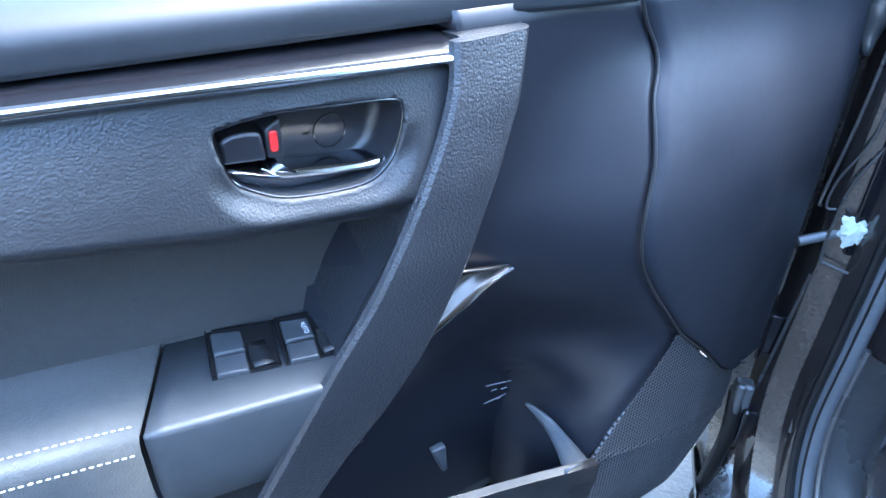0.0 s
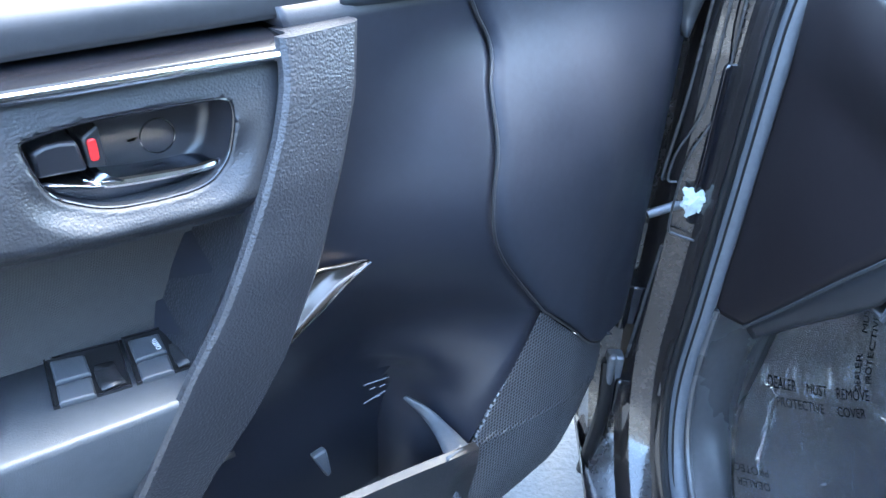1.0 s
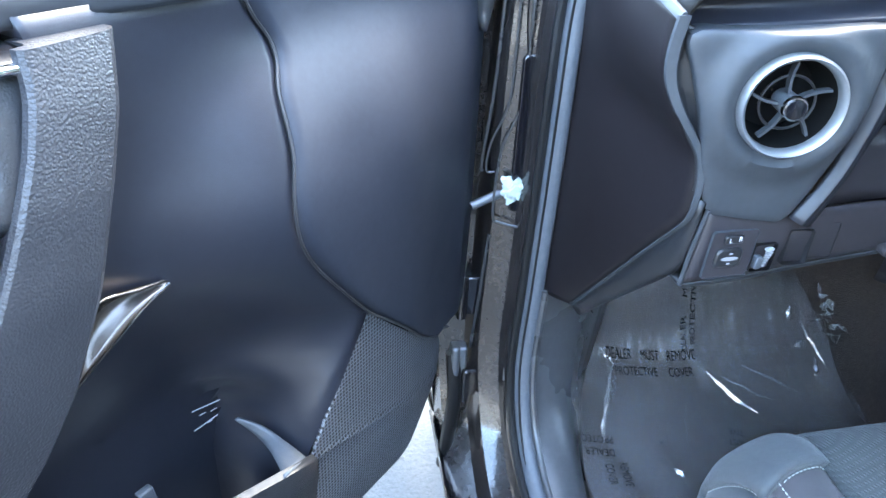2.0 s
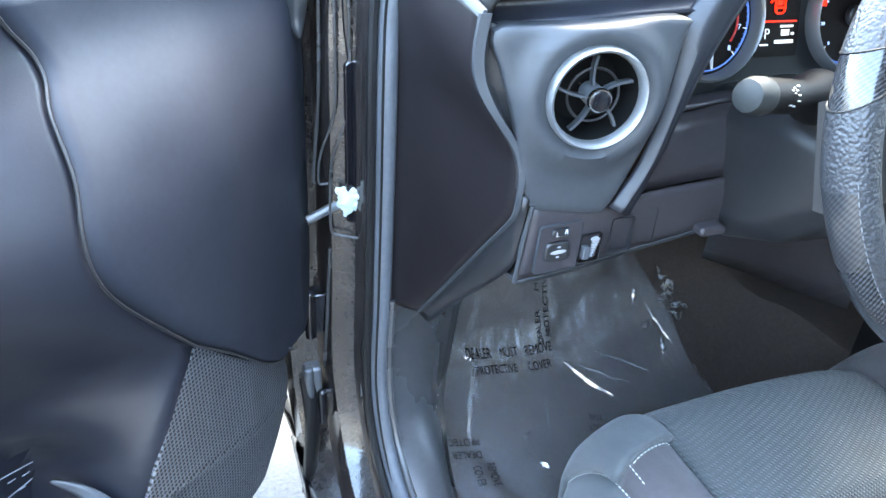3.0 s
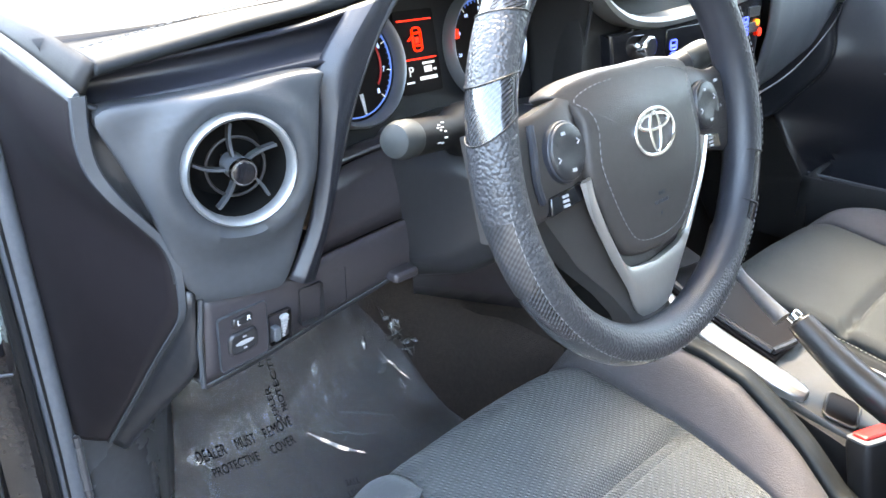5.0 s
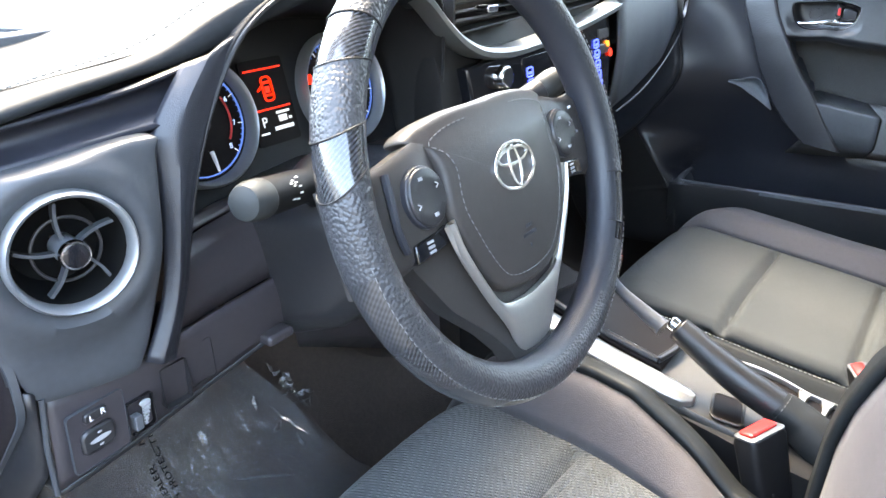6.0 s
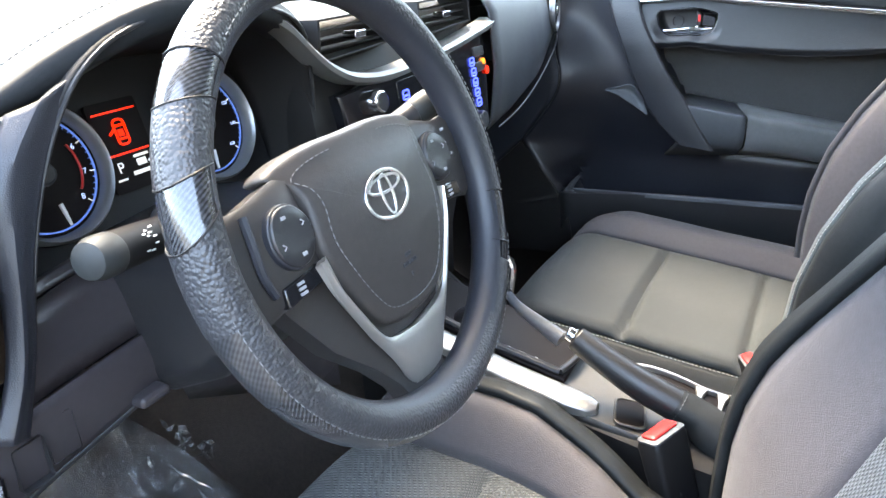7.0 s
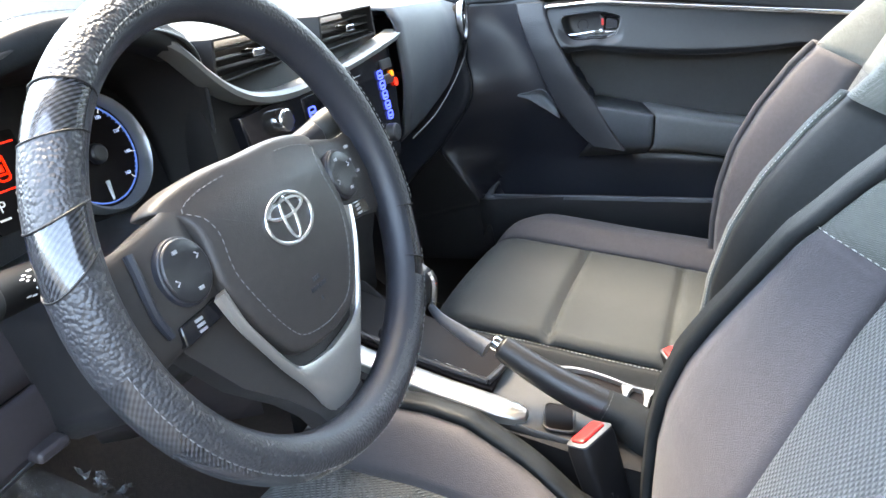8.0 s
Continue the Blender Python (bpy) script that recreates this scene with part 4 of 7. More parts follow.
        prism(bm, [(0.474, 0.545), (0.459, 0.5455), (0.455, 0.512), (0.460, 0.509)], -0.027, -0.019, M)
        part("pocket_clip", bm, GREY, door, bevel=0.002)
    # outer shell behind the trim
    bm = bmesh.new()
    rows = [[(s, -0.085, 0.36), (s, -0.095, 0.60), (s, -0.09, 0.93), (s, -0.10, 0.962), (s, -0.15, 0.60), (s, -0.13, 0.30), (s, -0.06, 0.30)] for s in (-0.05, 0.02, 0.3, 0.6, 1.24)]
    rows[0] = [(a + 0.02, b - 0.01, c) for a, b, c in rows[0]]
    loft(bm, rows, True, True, M)
    part("door_shell", bm, PAINT, door, "glossy black painted door shell", bevel=0.006)
    return door


_a = math.atan2(0.686, 0.727)
DOOR_L = frame_of((-0.83, 0.43, 0), (-math.sin(_a), -math.cos(_a), 0), (math.cos(_a), -math.sin(_a), 0), (0, 0, 1))
DOOR_R = frame_of((0.655, 0.525, 0.01), (0, -1, 0), (-1, 0, 0), (0, 0, 1))
car_door("driver_door", DOOR_L, "black leather-grained driver's door standing open on its hinges", True)
pdoor = car_door("passenger_door", DOOR_R, "closed black passenger door with silver lever and armrest", False)
# Paler bar, added to put the bright line of the lip into colour.
bm = bmesh.new()
loft(bm, [[(s, 0.022, 0.5355 + (s - 0.32) * 0.013), (s, 0.024, 0.5425 + (s - 0.32) * 0.013), (s, 0.029, 0.5445 + (s - 0.32) * 0.013), (s, 0.0325, 0.5425 + (s - 0.32) * 0.013), (s, 0.0325, 0.5355 + (s - 0.32) * 0.013)] for s in (0.325, 0.45, 0.6, 0.75, 0.9, 1.05)], True, True, DOOR_R)
part("pocket_lip", bm, GREY, pdoor, "paler bar added to brighten the lip of the door pocket")
# bends the passenger door's lines down towards the rear, to fit the camera's view
for ob in pdoor.children_recursive:
    for v in ob.data.vertices:
        fall = interp([(0.57, 0.0), (0.65, 0.08), (0.71, 0.25), (0.76, 0.30), (0.88, 0.27), (0.94, 0.15), (0.98, 0.12)], v.co.z)
        v.co.z -= fall * max(0.0, -0.065 - v.co.y)


# ---- dashboard ----
dash = thing("dashboard", (0, 0.4, 0.6), "black and grey moulded car dashboard with round side vent", "dashboard")
# top pad: edge curve toward the seats, swept to the windscreen
DX = [-0.724, -0.70, -0.62, -0.54, -0.48, -0.42, -0.36, -0.28, -0.21, -0.15, 0.0, 0.2, 0.45, 0.66, 0.742]
DY = [0.162, 0.163, 0.165, 0.172, 0.165, 0.150, 0.145, 0.150, 0.175, 0.22, 0.25, 0.24, 0.22, 0.24, 0.28]
DZ = [0.949, 0.9525, 0.9645, 0.975, 1.000, 1.022, 1.030, 1.022, 1.000, 0.985, 0.985, 0.985, 0.980, 0.968, 0.95]
edge = crom(list(zip(DX, DY, DZ)), 5)
bm = bmesh.new()
rows = []
for p in edge:
    flat = 0.955 + 0.012 * (1 - abs(p.x) / 0.74)
    lip = 0.0105 + 0.015 * step(p.x, -0.57, -0.47)
    r = [(p.x, p.y + 0.035, p.z - lip - 0.004), (p.x, p.y + 0.006, p.z - lip), (p.x, p.y + 0.001, p.z - lip * 0.8), (p.x, p.y, p.z - lip * 0.5), (p.x, p.y + 0.002, p.z - 0.002), (p.x, p.y + 0.006, p.z)]
    for k in range(1, 9):
        y = p.y + 0.012 + (0.83 - p.y) * k / 8
        z = p.z + (flat - p.z) * step(k / 8, 0.05, 0.6) + 0.012 * math.sin(math.pi * k / 8)
        r.append((p.x * (1 + (0.012 if p.x < -0.6 else -0.03) * k / 8), y, z))
    rows.append(r)
loft(bm, rows, False, False)
top = part("top_pad", bm, TOPPAD, dash, "soft grained dashboard top pad", thick=0.006, sharp=60)
bm = bmesh.new()
stitches(bm, [(p.x, p.y + 0.030, p.z + 0.0035) for p in edge[1:-20]], 0.004, 0.002, 0.0006)
part("stitching", bm, DARKTHREAD, top)
# demister grille near the pillar
bm = bmesh.new()
GM = frame_of((-0.590, 0.375, 0.980), (0.97, 0.24, 0), (0, 0, 1), (-0.24, 0.97, 0))
ringplate(bm, rounded(0.14, 0.090, 0.010), rounded(0.110, 0.056, 0.005), -0.014, 0.002, GM)
grille = part("demister_vent", bm, GREY, dash, bevel=0.002)
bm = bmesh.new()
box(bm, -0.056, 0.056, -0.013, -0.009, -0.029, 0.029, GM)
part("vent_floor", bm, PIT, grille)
for k in range(4):
    bm = bmesh.new()
    box(bm, -0.04 + k * 0.027, -0.037 + k * 0.027, -0.010, -0.001, -0.028, 0.028, GM)
    part("slat", bm, PLASTIC, grille)
# slot and band under the pad, left of the instruments
bm = bmesh.new()
sheet(bm, crom([(-0.728, 0.195, 0.935), (-0.66, 0.178, 0.944), (-0.58, 0.172, 0.952), (-0.525, 0.17, 0.962)], 5), crom([(-0.730, 0.185, 0.916), (-0.66, 0.168, 0.922), (-0.58, 0.158, 0.928), (-0.53, 0.156, 0.93)], 5), 20, 10, lambda p, u, v: p + Vector((0, 0.010 * math.sin(math.pi * v) - 0.004 * (1 - step(v, 0, 0.12)), 0)))
band = part("shelf_band", bm, SKIN, dash, "dark hollow band under the pad", thick=0.004)
bm = bmesh.new()
tube(bm, crom([(-0.727, 0.190, 0.9365), (-0.66, 0.173, 0.9455), (-0.58, 0.167, 0.9535), (-0.525, 0.165, 0.9635)], 6), 0.0018, 8)
part("band_lip", bm, SKIN, band)
bm = bmesh.new()
sheet(bm, crom([(-0.738, 0.23, 0.955), (-0.66, 0.20, 0.962), (-0.54, 0.19, 0.975)], 5), crom([(-0.730, 0.21, 0.93), (-0.66, 0.195, 0.938), (-0.52, 0.19, 0.955)], 5), 16, 4)
part("shelf_back", bm, DARKRUB, dash, thick=0.004)

# side vent bezel
BZ = frame_of((-0.646, 0.154, 0.867), (0.988, -0.155, 0), (-0.155, -0.988, 0), (0, 0, 1))
outline = crom([(a, 0, b) for a, b in [(-0.084, 0.048), (-0.05, 0.053), (0.0, 0.056), (0.068, 0.060), (0.070, 0.045), (0.060, -0.02), (0.045, -0.07), (0.030, -0.102), (0.015, -0.106), (-0.02, -0.103), (-0.040, -0.097), (-0.052, -0.06), (-0.062, -0.02), (-0.074, 0.015)]], 4, True)
bm = bmesh.new()
N = len(outline)
def polar(r, k):
    p = outline[k]
    v = Vector((p.x - 0.001, 0, p.z))
    return v.normalized() * r + Vector((0.001, 0, 0))
def bulge(p):
    rr = math.hypot(p.x - 0.001, p.z)
    return 0.010 * math.exp(-((rr - 0.052) / 0.011) ** 2) + 0.004
rings = [[Vector((p.x, -0.030, p.z)) for p in outline], [Vector((p.x, -0.004, p.z)) for p in outline]]
for f in (0.0, 0.04, 0.12, 0.25, 0.4, 0.55, 0.7, 0.85, 1.0):
    ring = []
    for k in range(N):
        q = outline[k].lerp(polar(0.0405, k), f)
        q = Vector((q.x, bulge(q) - 0.0022 * (1 - step(f, 0, 0.08)) - 0.02 * max(0, -q.z - 0.055) , q.z))
        ring.append(q)
    rings.append(ring)
loft(bm, rings, True, False, BZ)
bez = part("vent_bezel", bm, BEZEL, dash, "satin grey bezel round the side vent", sharp=50)


def round_vent(parent, M, r):
    bm = bmesh.new()
    loft(bm, [[(math.cos(a) * q, y, math.sin(a) * q) for a in (2 * math.pi * k / 40 for k in range(40))] for q, y in ((r + 0.0028, 0.0), (r + 0.0028, 0.010), (r + 0.001, 0.0125), (r - 0.0012, 0.011), (r - 0.0024, 0.003), (r - 0.003, -0.012))], True, False, M)
    ring = part("vent_ring", bm, VENTRING, parent, "silver ring of the round vent", sharp=50)
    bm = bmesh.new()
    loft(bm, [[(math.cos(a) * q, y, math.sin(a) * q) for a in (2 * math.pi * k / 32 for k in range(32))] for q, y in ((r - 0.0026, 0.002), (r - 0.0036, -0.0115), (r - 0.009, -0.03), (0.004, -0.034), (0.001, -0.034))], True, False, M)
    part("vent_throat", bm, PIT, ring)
    bm = bmesh.new()
    pts = [(math.cos(a) * r * 0.56, -0.004, math.sin(a) * r * 0.56) for a in (2 * math.pi * k / 36 for k in range(36))]
    tube(bm, pts, 0.0011, 8, True, M)
    part("vent_hoop", bm, PLASTIC, ring)
    for k in range(5):
        a = radians(90 + 72 * k)
        bm = bmesh.new()
        u, v = Vector((math.cos(a), 0, math.sin(a))), Vector((-math.sin(a), 0, math.cos(a)))
        rings = []
        for q in np.linspace(0.008, r - 0.006, 7):
            c = u * q + v * (0.004 * math.sin(q / r * 3)) 
            rings.append([c + v * 0.0011 + Vector((0, 0.0015, 0)), c - v * 0.0011 + Vector((0, 0.0015, 0)), c - v * 0.0007 + Vector((0, -0.006, 0)), c + v * 0.0007 + Vector((0, -0.006, 0))])
        loft(bm, rings, True, True, M)
        part("vane", bm, BEZEL, ring)
    bm = bmesh.new()
    loft(bm, [[(math.cos(a) * q, y, math.sin(a) * q) for a in (2 * math.pi * k / 28 for k in range(28))] for q, y in ((0.0086, -0.014), (0.0090, 0.004), (0.0090, 0.0095))], True, True, M)
    knob = part("vent_knob", bm, GREY, ring, "grey vent knob with a chrome rim", sharp=50)
    bm = bmesh.new()
    loft(bm, [[(math.cos(a) * q, y, math.sin(a) * q) for a in (2 * math.pi * k / 28 for k in range(28))] for q, y in ((0.0090, 0.007), (0.0098, 0.0085), (0.0100, 0.0115), (0.0092, 0.0130), (0.0082, 0.0128))], True, True, M)
    part("knob_rim", bm, CHROME, knob, "chrome rim")
    bm = bmesh.new()
    loft(bm, [[(math.cos(a) * q, y, math.sin(a) * q) for a in (2 * math.pi * k / 24 for k in range(24))] for q, y in ((0.0083, 0.012), (0.0079, 0.0136), (0.004, 0.0145))], True, True, M)
    part("knob_face", bm, GLOSS, knob)


round_vent(bez, BZ @ Matrix.Translation((0.001, 0.006, 0)), 0.0385)

# end cap beside the door seal
bm = bmesh.new()
A = crom([(-0.735, 0.174, 0.928), (-0.737, 0.176, 0.902), (-0.735, 0.176, 0.880), (-0.727, 0.172, 0.860), (-0.714, 0.168, 0.840), (-0.701, 0.165, 0.820), (-0.696, 0.162, 0.80), (-0.696, 0.161, 0.778), (-0.697, 0.165, 0.758), (-0.701, 0.180, 0.736), (-0.707, 0.208, 0.70), (-0.716, 0.258, 0.635), (-0.727, 0.314, 0.563)], 5)
B = crom([(-0.748, 0.40, 0.97), (-0.749, 0.38, 0.88), (-0.749, 0.37, 0.78), (-0.749, 0.37, 0.68), (-0.749, 0.37, 0.60), (-0.747, 0.365, 0.552)], 6)
sheet(bm, A, B, 50, 14, lambda p, u, v: p + Vector((-0.006 * math.sin(math.pi * v), 0, 0)))
part("end_cap", bm, mat("plum_black_plastic", (0.013, 0.0105, 0.0118), 0.46, grain=[("noise", 1300, 0.0001)], spec=0.24), dash, "smooth dark end cap", thick=0.004)
# Paler band puts the highlight of the cap's edge into the colour.
bm = bmesh.new()
ribbon = []
for k, p in enumerate(A):
    w = 0.55 + 0.45 * (1 - step(k / len(A), 0.15, 0.6))
    ribbon.append([p + Vector(q) * w for q in ((-0.0050, -0.0010, 0), (-0.0042, -0.0036, 0), (0.0034, -0.0058, 0), (0.0048, -0.0046, 0), (0.0030, 0.0030, 0))])
loft(bm, ribbon)
part("end_cap_edge", bm, BEZEL, dash, "grey edge band, paler for the highlight on the end cap", sharp=30)
# Upper band stands in for the sky's reflection along the rounded edge.
bm = bmesh.new()
LOW = crom([(-0.735, 0.171, 0.927), (-0.7395, 0.225, 0.9395), (-0.744, 0.29, 0.951), (-0.747, 0.36, 0.960)], 6)
loft(bm, [[p + Vector(q) for q in ((-0.0048, 0.0, -0.0030), (-0.0040, 0.0, 0.0002), (-0.0016, 0.0, 0.0030), (0.0010, 0.0, 0.0034), (0.002, 0.0, -0.002))] for p in LOW], True, True)
part("end_cap_edge", bm, BEZEL, dash)
bm = bmesh.new()
sheet(bm, [p + Vector((0.0012, 0, 0.002)) for p in LOW], crom([(-0.7245, 0.164, 0.9485), (-0.7275, 0.22, 0.957), (-0.731, 0.29, 0.963), (-0.734, 0.36, 0.968)], 6), 16, 4, lambda p, u, v: p + Vector((-0.0015, -0.001, 0.0005)) * math.sin(math.pi * v))
part("pad_side", bm, PADSIDE, dash, "satin side facet of the pad", thick=0.004)
bm = bmesh.new()
sheet(bm, A[:34], crom([(-0.722, 0.170, 0.915), (-0.710, 0.165, 0.88), (-0.698, 0.163, 0.84), (-0.686, 0.160, 0.80), (-0.684, 0.162, 0.77)], 6), 30, 4, lambda p, u, v: p + Vector((0.0, 0.008 * math.sin(math.pi * v), 0)))
part("side_gap", bm, PLASTIC, dash, thick=0.004)
bm = bmesh.new()
sheet(bm, crom([(-0.727, 0.314, 0.563), (-0.716, 0.258, 0.635), (-0.707, 0.208, 0.70), (-0.700, 0.179, 0.738), (-0.695, 0.163, 0.780)], 6), crom([(-0.714, 0.311, 0.547), (-0.702, 0.240, 0.625), (-0.692, 0.185, 0.684), (-0.689, 0.164, 0.715), (-0.685, 0.160, 0.775)], 6), 20, 4, lambda p, u, v: p + Vector((0, -0.006 * math.sin(math.pi * v), 0)))
part("lower_corner", bm, PLASTIC, dash, thick=0.004)
bm = bmesh.new()
tube(bm, crom([(-0.720, 0.310, 0.555), (-0.708, 0.247, 0.630), (-0.698, 0.198, 0.690)], 6), 0.0014, 8)
part("corner_edge", bm, GREY, dash)

# knee panel with the switches
bm = bmesh.new()
def kneef(p, u, v):
    return p + Vector((0, -0.004 * math.sin(math.pi * v), 0))
A = crom([(-0.682, 0.160, 0.768), (-0.62, 0.156, 0.762), (-0.57, 0.160, 0.766), (-0.52, 0.168, 0.766), (-0.455, 0.180, 0.764)], 5)
B = crom([(-0.687, 0.163, 0.691), (-0.63, 0.165, 0.695), (-0.57, 0.170, 0.702), (-0.505, 0.172, 0.710), (-0.455, 0.175, 0.716)], 5)
sheet(bm, A, B, 30, 8, kneef)
knee = part("knee_panel", bm, KNEEP, dash, "dark lower knee panel", thick=0.005)
bm = bmesh.new()
sheet(bm, B, [(p.x, p.y + 0.20, p.z - 0.03) for p in B], 24, 4)
part("knee_underside", bm, PLASTIC, dash, thick=0.004)
bm = bmesh.new()
tube(bm, [(-0.683, 0.158, 0.770), (-0.688, 0.160, 0.73), (-0.689, 0.163, 0.69)], 0.0022, 8)
tube(bm, [p + Vector((0, -0.0005, 0)) for p in B], 0.0009, 6)
part("knee_edge", bm, BEZEL, dash)
KP = frame_of((-0.640, 0.1540, 0.727), (0.995, 0.04, 0.03), (0.0, -1, 0.05), (-0.02, 0.05, 1))
SHEAR = Matrix(((1, 0, 0.10, 0), (0, 1, 0, 0), (0, 0, 1, 0), (0, 0, 0, 1)))
KS = KP @ SHEAR
KD = KS @ Matrix.Translation((-0.0040, 0.0, -0.0048)) @ Matrix.Diagonal((0.85, 1, 0.60, 1))
bm = bmesh.new()
ringplate(bm, rounded(0.0436, 0.0456, 0.003), rounded(0.0429, 0.0449, 0.003), -0.002, 0.0016, KS @ Matrix.Translation((-0.015, 0, 0.001)))
part("switch_frame", bm, BEZEL, knee)
bm = bmesh.new()
prism(bm, rounded(0.0425, 0.0445, 0.003, 4, -0.015, 0.001), -0.002, 0.0010, KS)
plate = part("mirror_switch_plate", bm, KNEEP, knee, "mirror adjuster with white marks")
bm = bmesh.new()
prism(bm, rounded(0.0185, 0.0085, 0.003, 4, -0.0165, 0.0165), 0.0, 0.0040, KS, 0.0006)
part("mirror_selector", bm, PLASTIC, plate, bevel=0.001)
bm = bmesh.new()
prism(bm, rounded(0.0270, 0.0195, 0.006, 5, -0.0170, -0.0015), 0.0, 0.0042, KS, 0.001)
part("mirror_pad", bm, PLASTIC, plate, bevel=0.0015)
bm = bmesh.new()
prism(bm, circle(0.0082, 20, -0.0165, -0.0015, 0.0018), 0.003, 0.0048, KS)
for dz in (0.0048, -0.0048):
    prism(bm, circle(0.0018, 10, -0.0165, -0.0015 + dz, 0.0008), 0.003, 0.0048, KS)
part("pad_mark", bm, GREYPRINT, plate)
lettering("L", 0.0062, KS @ frame_of((-0.0205, 0.0042, 0.0160), (1, 0, 0), (0, -1, 0), (0, 0, 1)), WHITE, "selector_word", plate)
lettering("R", 0.0062, KS @ frame_of((-0.0115, 0.0042, 0.0170), (1, 0, 0), (0, -1, 0), (0, 0, 1)), WHITE, "selector_word", plate)
bm = bmesh.new()
ringplate(bm, rounded(0.026, 0.045, 0.003, 4, 0.026, 0.0), rounded(0.0245, 0.0435, 0.003, 4, 0.026, 0.0), -0.002, 0.003, KD)
dim = part("dimmer_frame", bm, GLOSS, knee)
bm = bmesh.new()
prism(bm, rounded(0.0075, 0.020, 0.002, 4, 0.0205, -0.006), -0.002, 0.006, KD)
part("dimmer_wheel", bm, GREY, dim, bevel=0.001)
bm = bmesh.new()
prism(bm, circle(0.005, 14, 0.030, 0.014, 0.0035), 0.002, 0.0045, KD)
for k in range(6):
    box(bm, 0.0270, 0.0270 + 0.0025 + 0.001 * k, 0.002, 0.0045, -0.014 + k * 0.0042, -0.0115 + k * 0.0042, KD)
part("dimmer_mark", bm, GREYPRINT, dim)
bm = bmesh.new()
prism(bm, rounded(0.030, 0.010, 0.004, 4, -0.478, 0.716), 0.158, 0.176)
part("bonnet_lever", bm, KNEEP, knee, "bonnet release lever", bevel=0.003)
# blank switch covers beside the dimmer
for cx in (-0.588, -0.560):
    bm = bmesh.new()
    q = Vector((cx, 0, 0.7290 + (cx + 0.59) * 0.12))
    ringplate(bm, rounded(0.0240, 0.036, 0.002, 3, q.x, q.z), rounded(0.0235, 0.0355, 0.002, 3, q.x, q.z), 0.1555 + (cx + 0.588) * 0.2, 0.162)
    part("blank_cover", bm, PLASTIC, knee)

# slanted strip left of the instruments, and the hood round them
bm = bmesh.new()
LS = crom([(-0.531, 0.164, 0.966), (-0.566, 0.160, 0.926), (-0.571, 0.155, 0.890), (-0.577, 0.153, 0.848), (-0.590, 0.151, 0.803), (-0.612, 0.151, 0.764)], 6)
RS = crom([(-0.474, 0.160, 0.984), (-0.499, 0.157, 0.957), (-0.525, 0.156, 0.918), (-0.546, 0.155, 0.873), (-0.564, 0.155, 0.809), (-0.586, 0.155, 0.752)], 6)
sheet(bm, LS, RS, 40, 12, lambda p, u, v: p + Vector((0, -0.010 * min(1, v / 0.3) * (1 - 0.75 * step(v, 0.35, 1.0)), 0)))
part("vent_strip", bm, SOFT, dash, "beveled dark strip", thick=0.004, sharp=30)
FR = crom([(-0.566, 0.156, 0.80), (-0.549, 0.155, 0.86), (-0.527, 0.155, 0.914), (-0.500, 0.155, 0.958), (-0.472, 0.153, 0.988), (-0.43, 0.152, 1.008), (-0.36, 0.150, 1.018), (-0.28, 0.152, 1.010), (-0.215, 0.165, 0.985), (-0.19, 0.18, 0.93), (-0.185, 0.19, 0.86), (-0.19, 0.19, 0.80)], 5)
BK = crom([(-0.520, 0.245, 0.80), (-0.52, 0.25, 0.86), (-0.512, 0.255, 0.91), (-0.495, 0.262, 0.945), (-0.46, 0.268, 0.965), (-0.42, 0.27, 0.972), (-0.36, 0.27, 0.974), (-0.29, 0.27, 0.970), (-0.235, 0.268, 0.955), (-0.212, 0.262, 0.92), (-0.205, 0.25, 0.86), (-0.205, 0.245, 0.80)], 5)
# Hood colour is near black to carry the shade inside it.
bm = bmesh.new()
sheet(bm, FR, BK, 60, 6)
part("instrument_hood", bm, HOOD, dash, "dark hood round the instruments", thick=0.004)
bm = bmesh.new()
tube(bm, FR, 0.0020, 8)
part("hood_edge", bm, PLASTIC, dash)
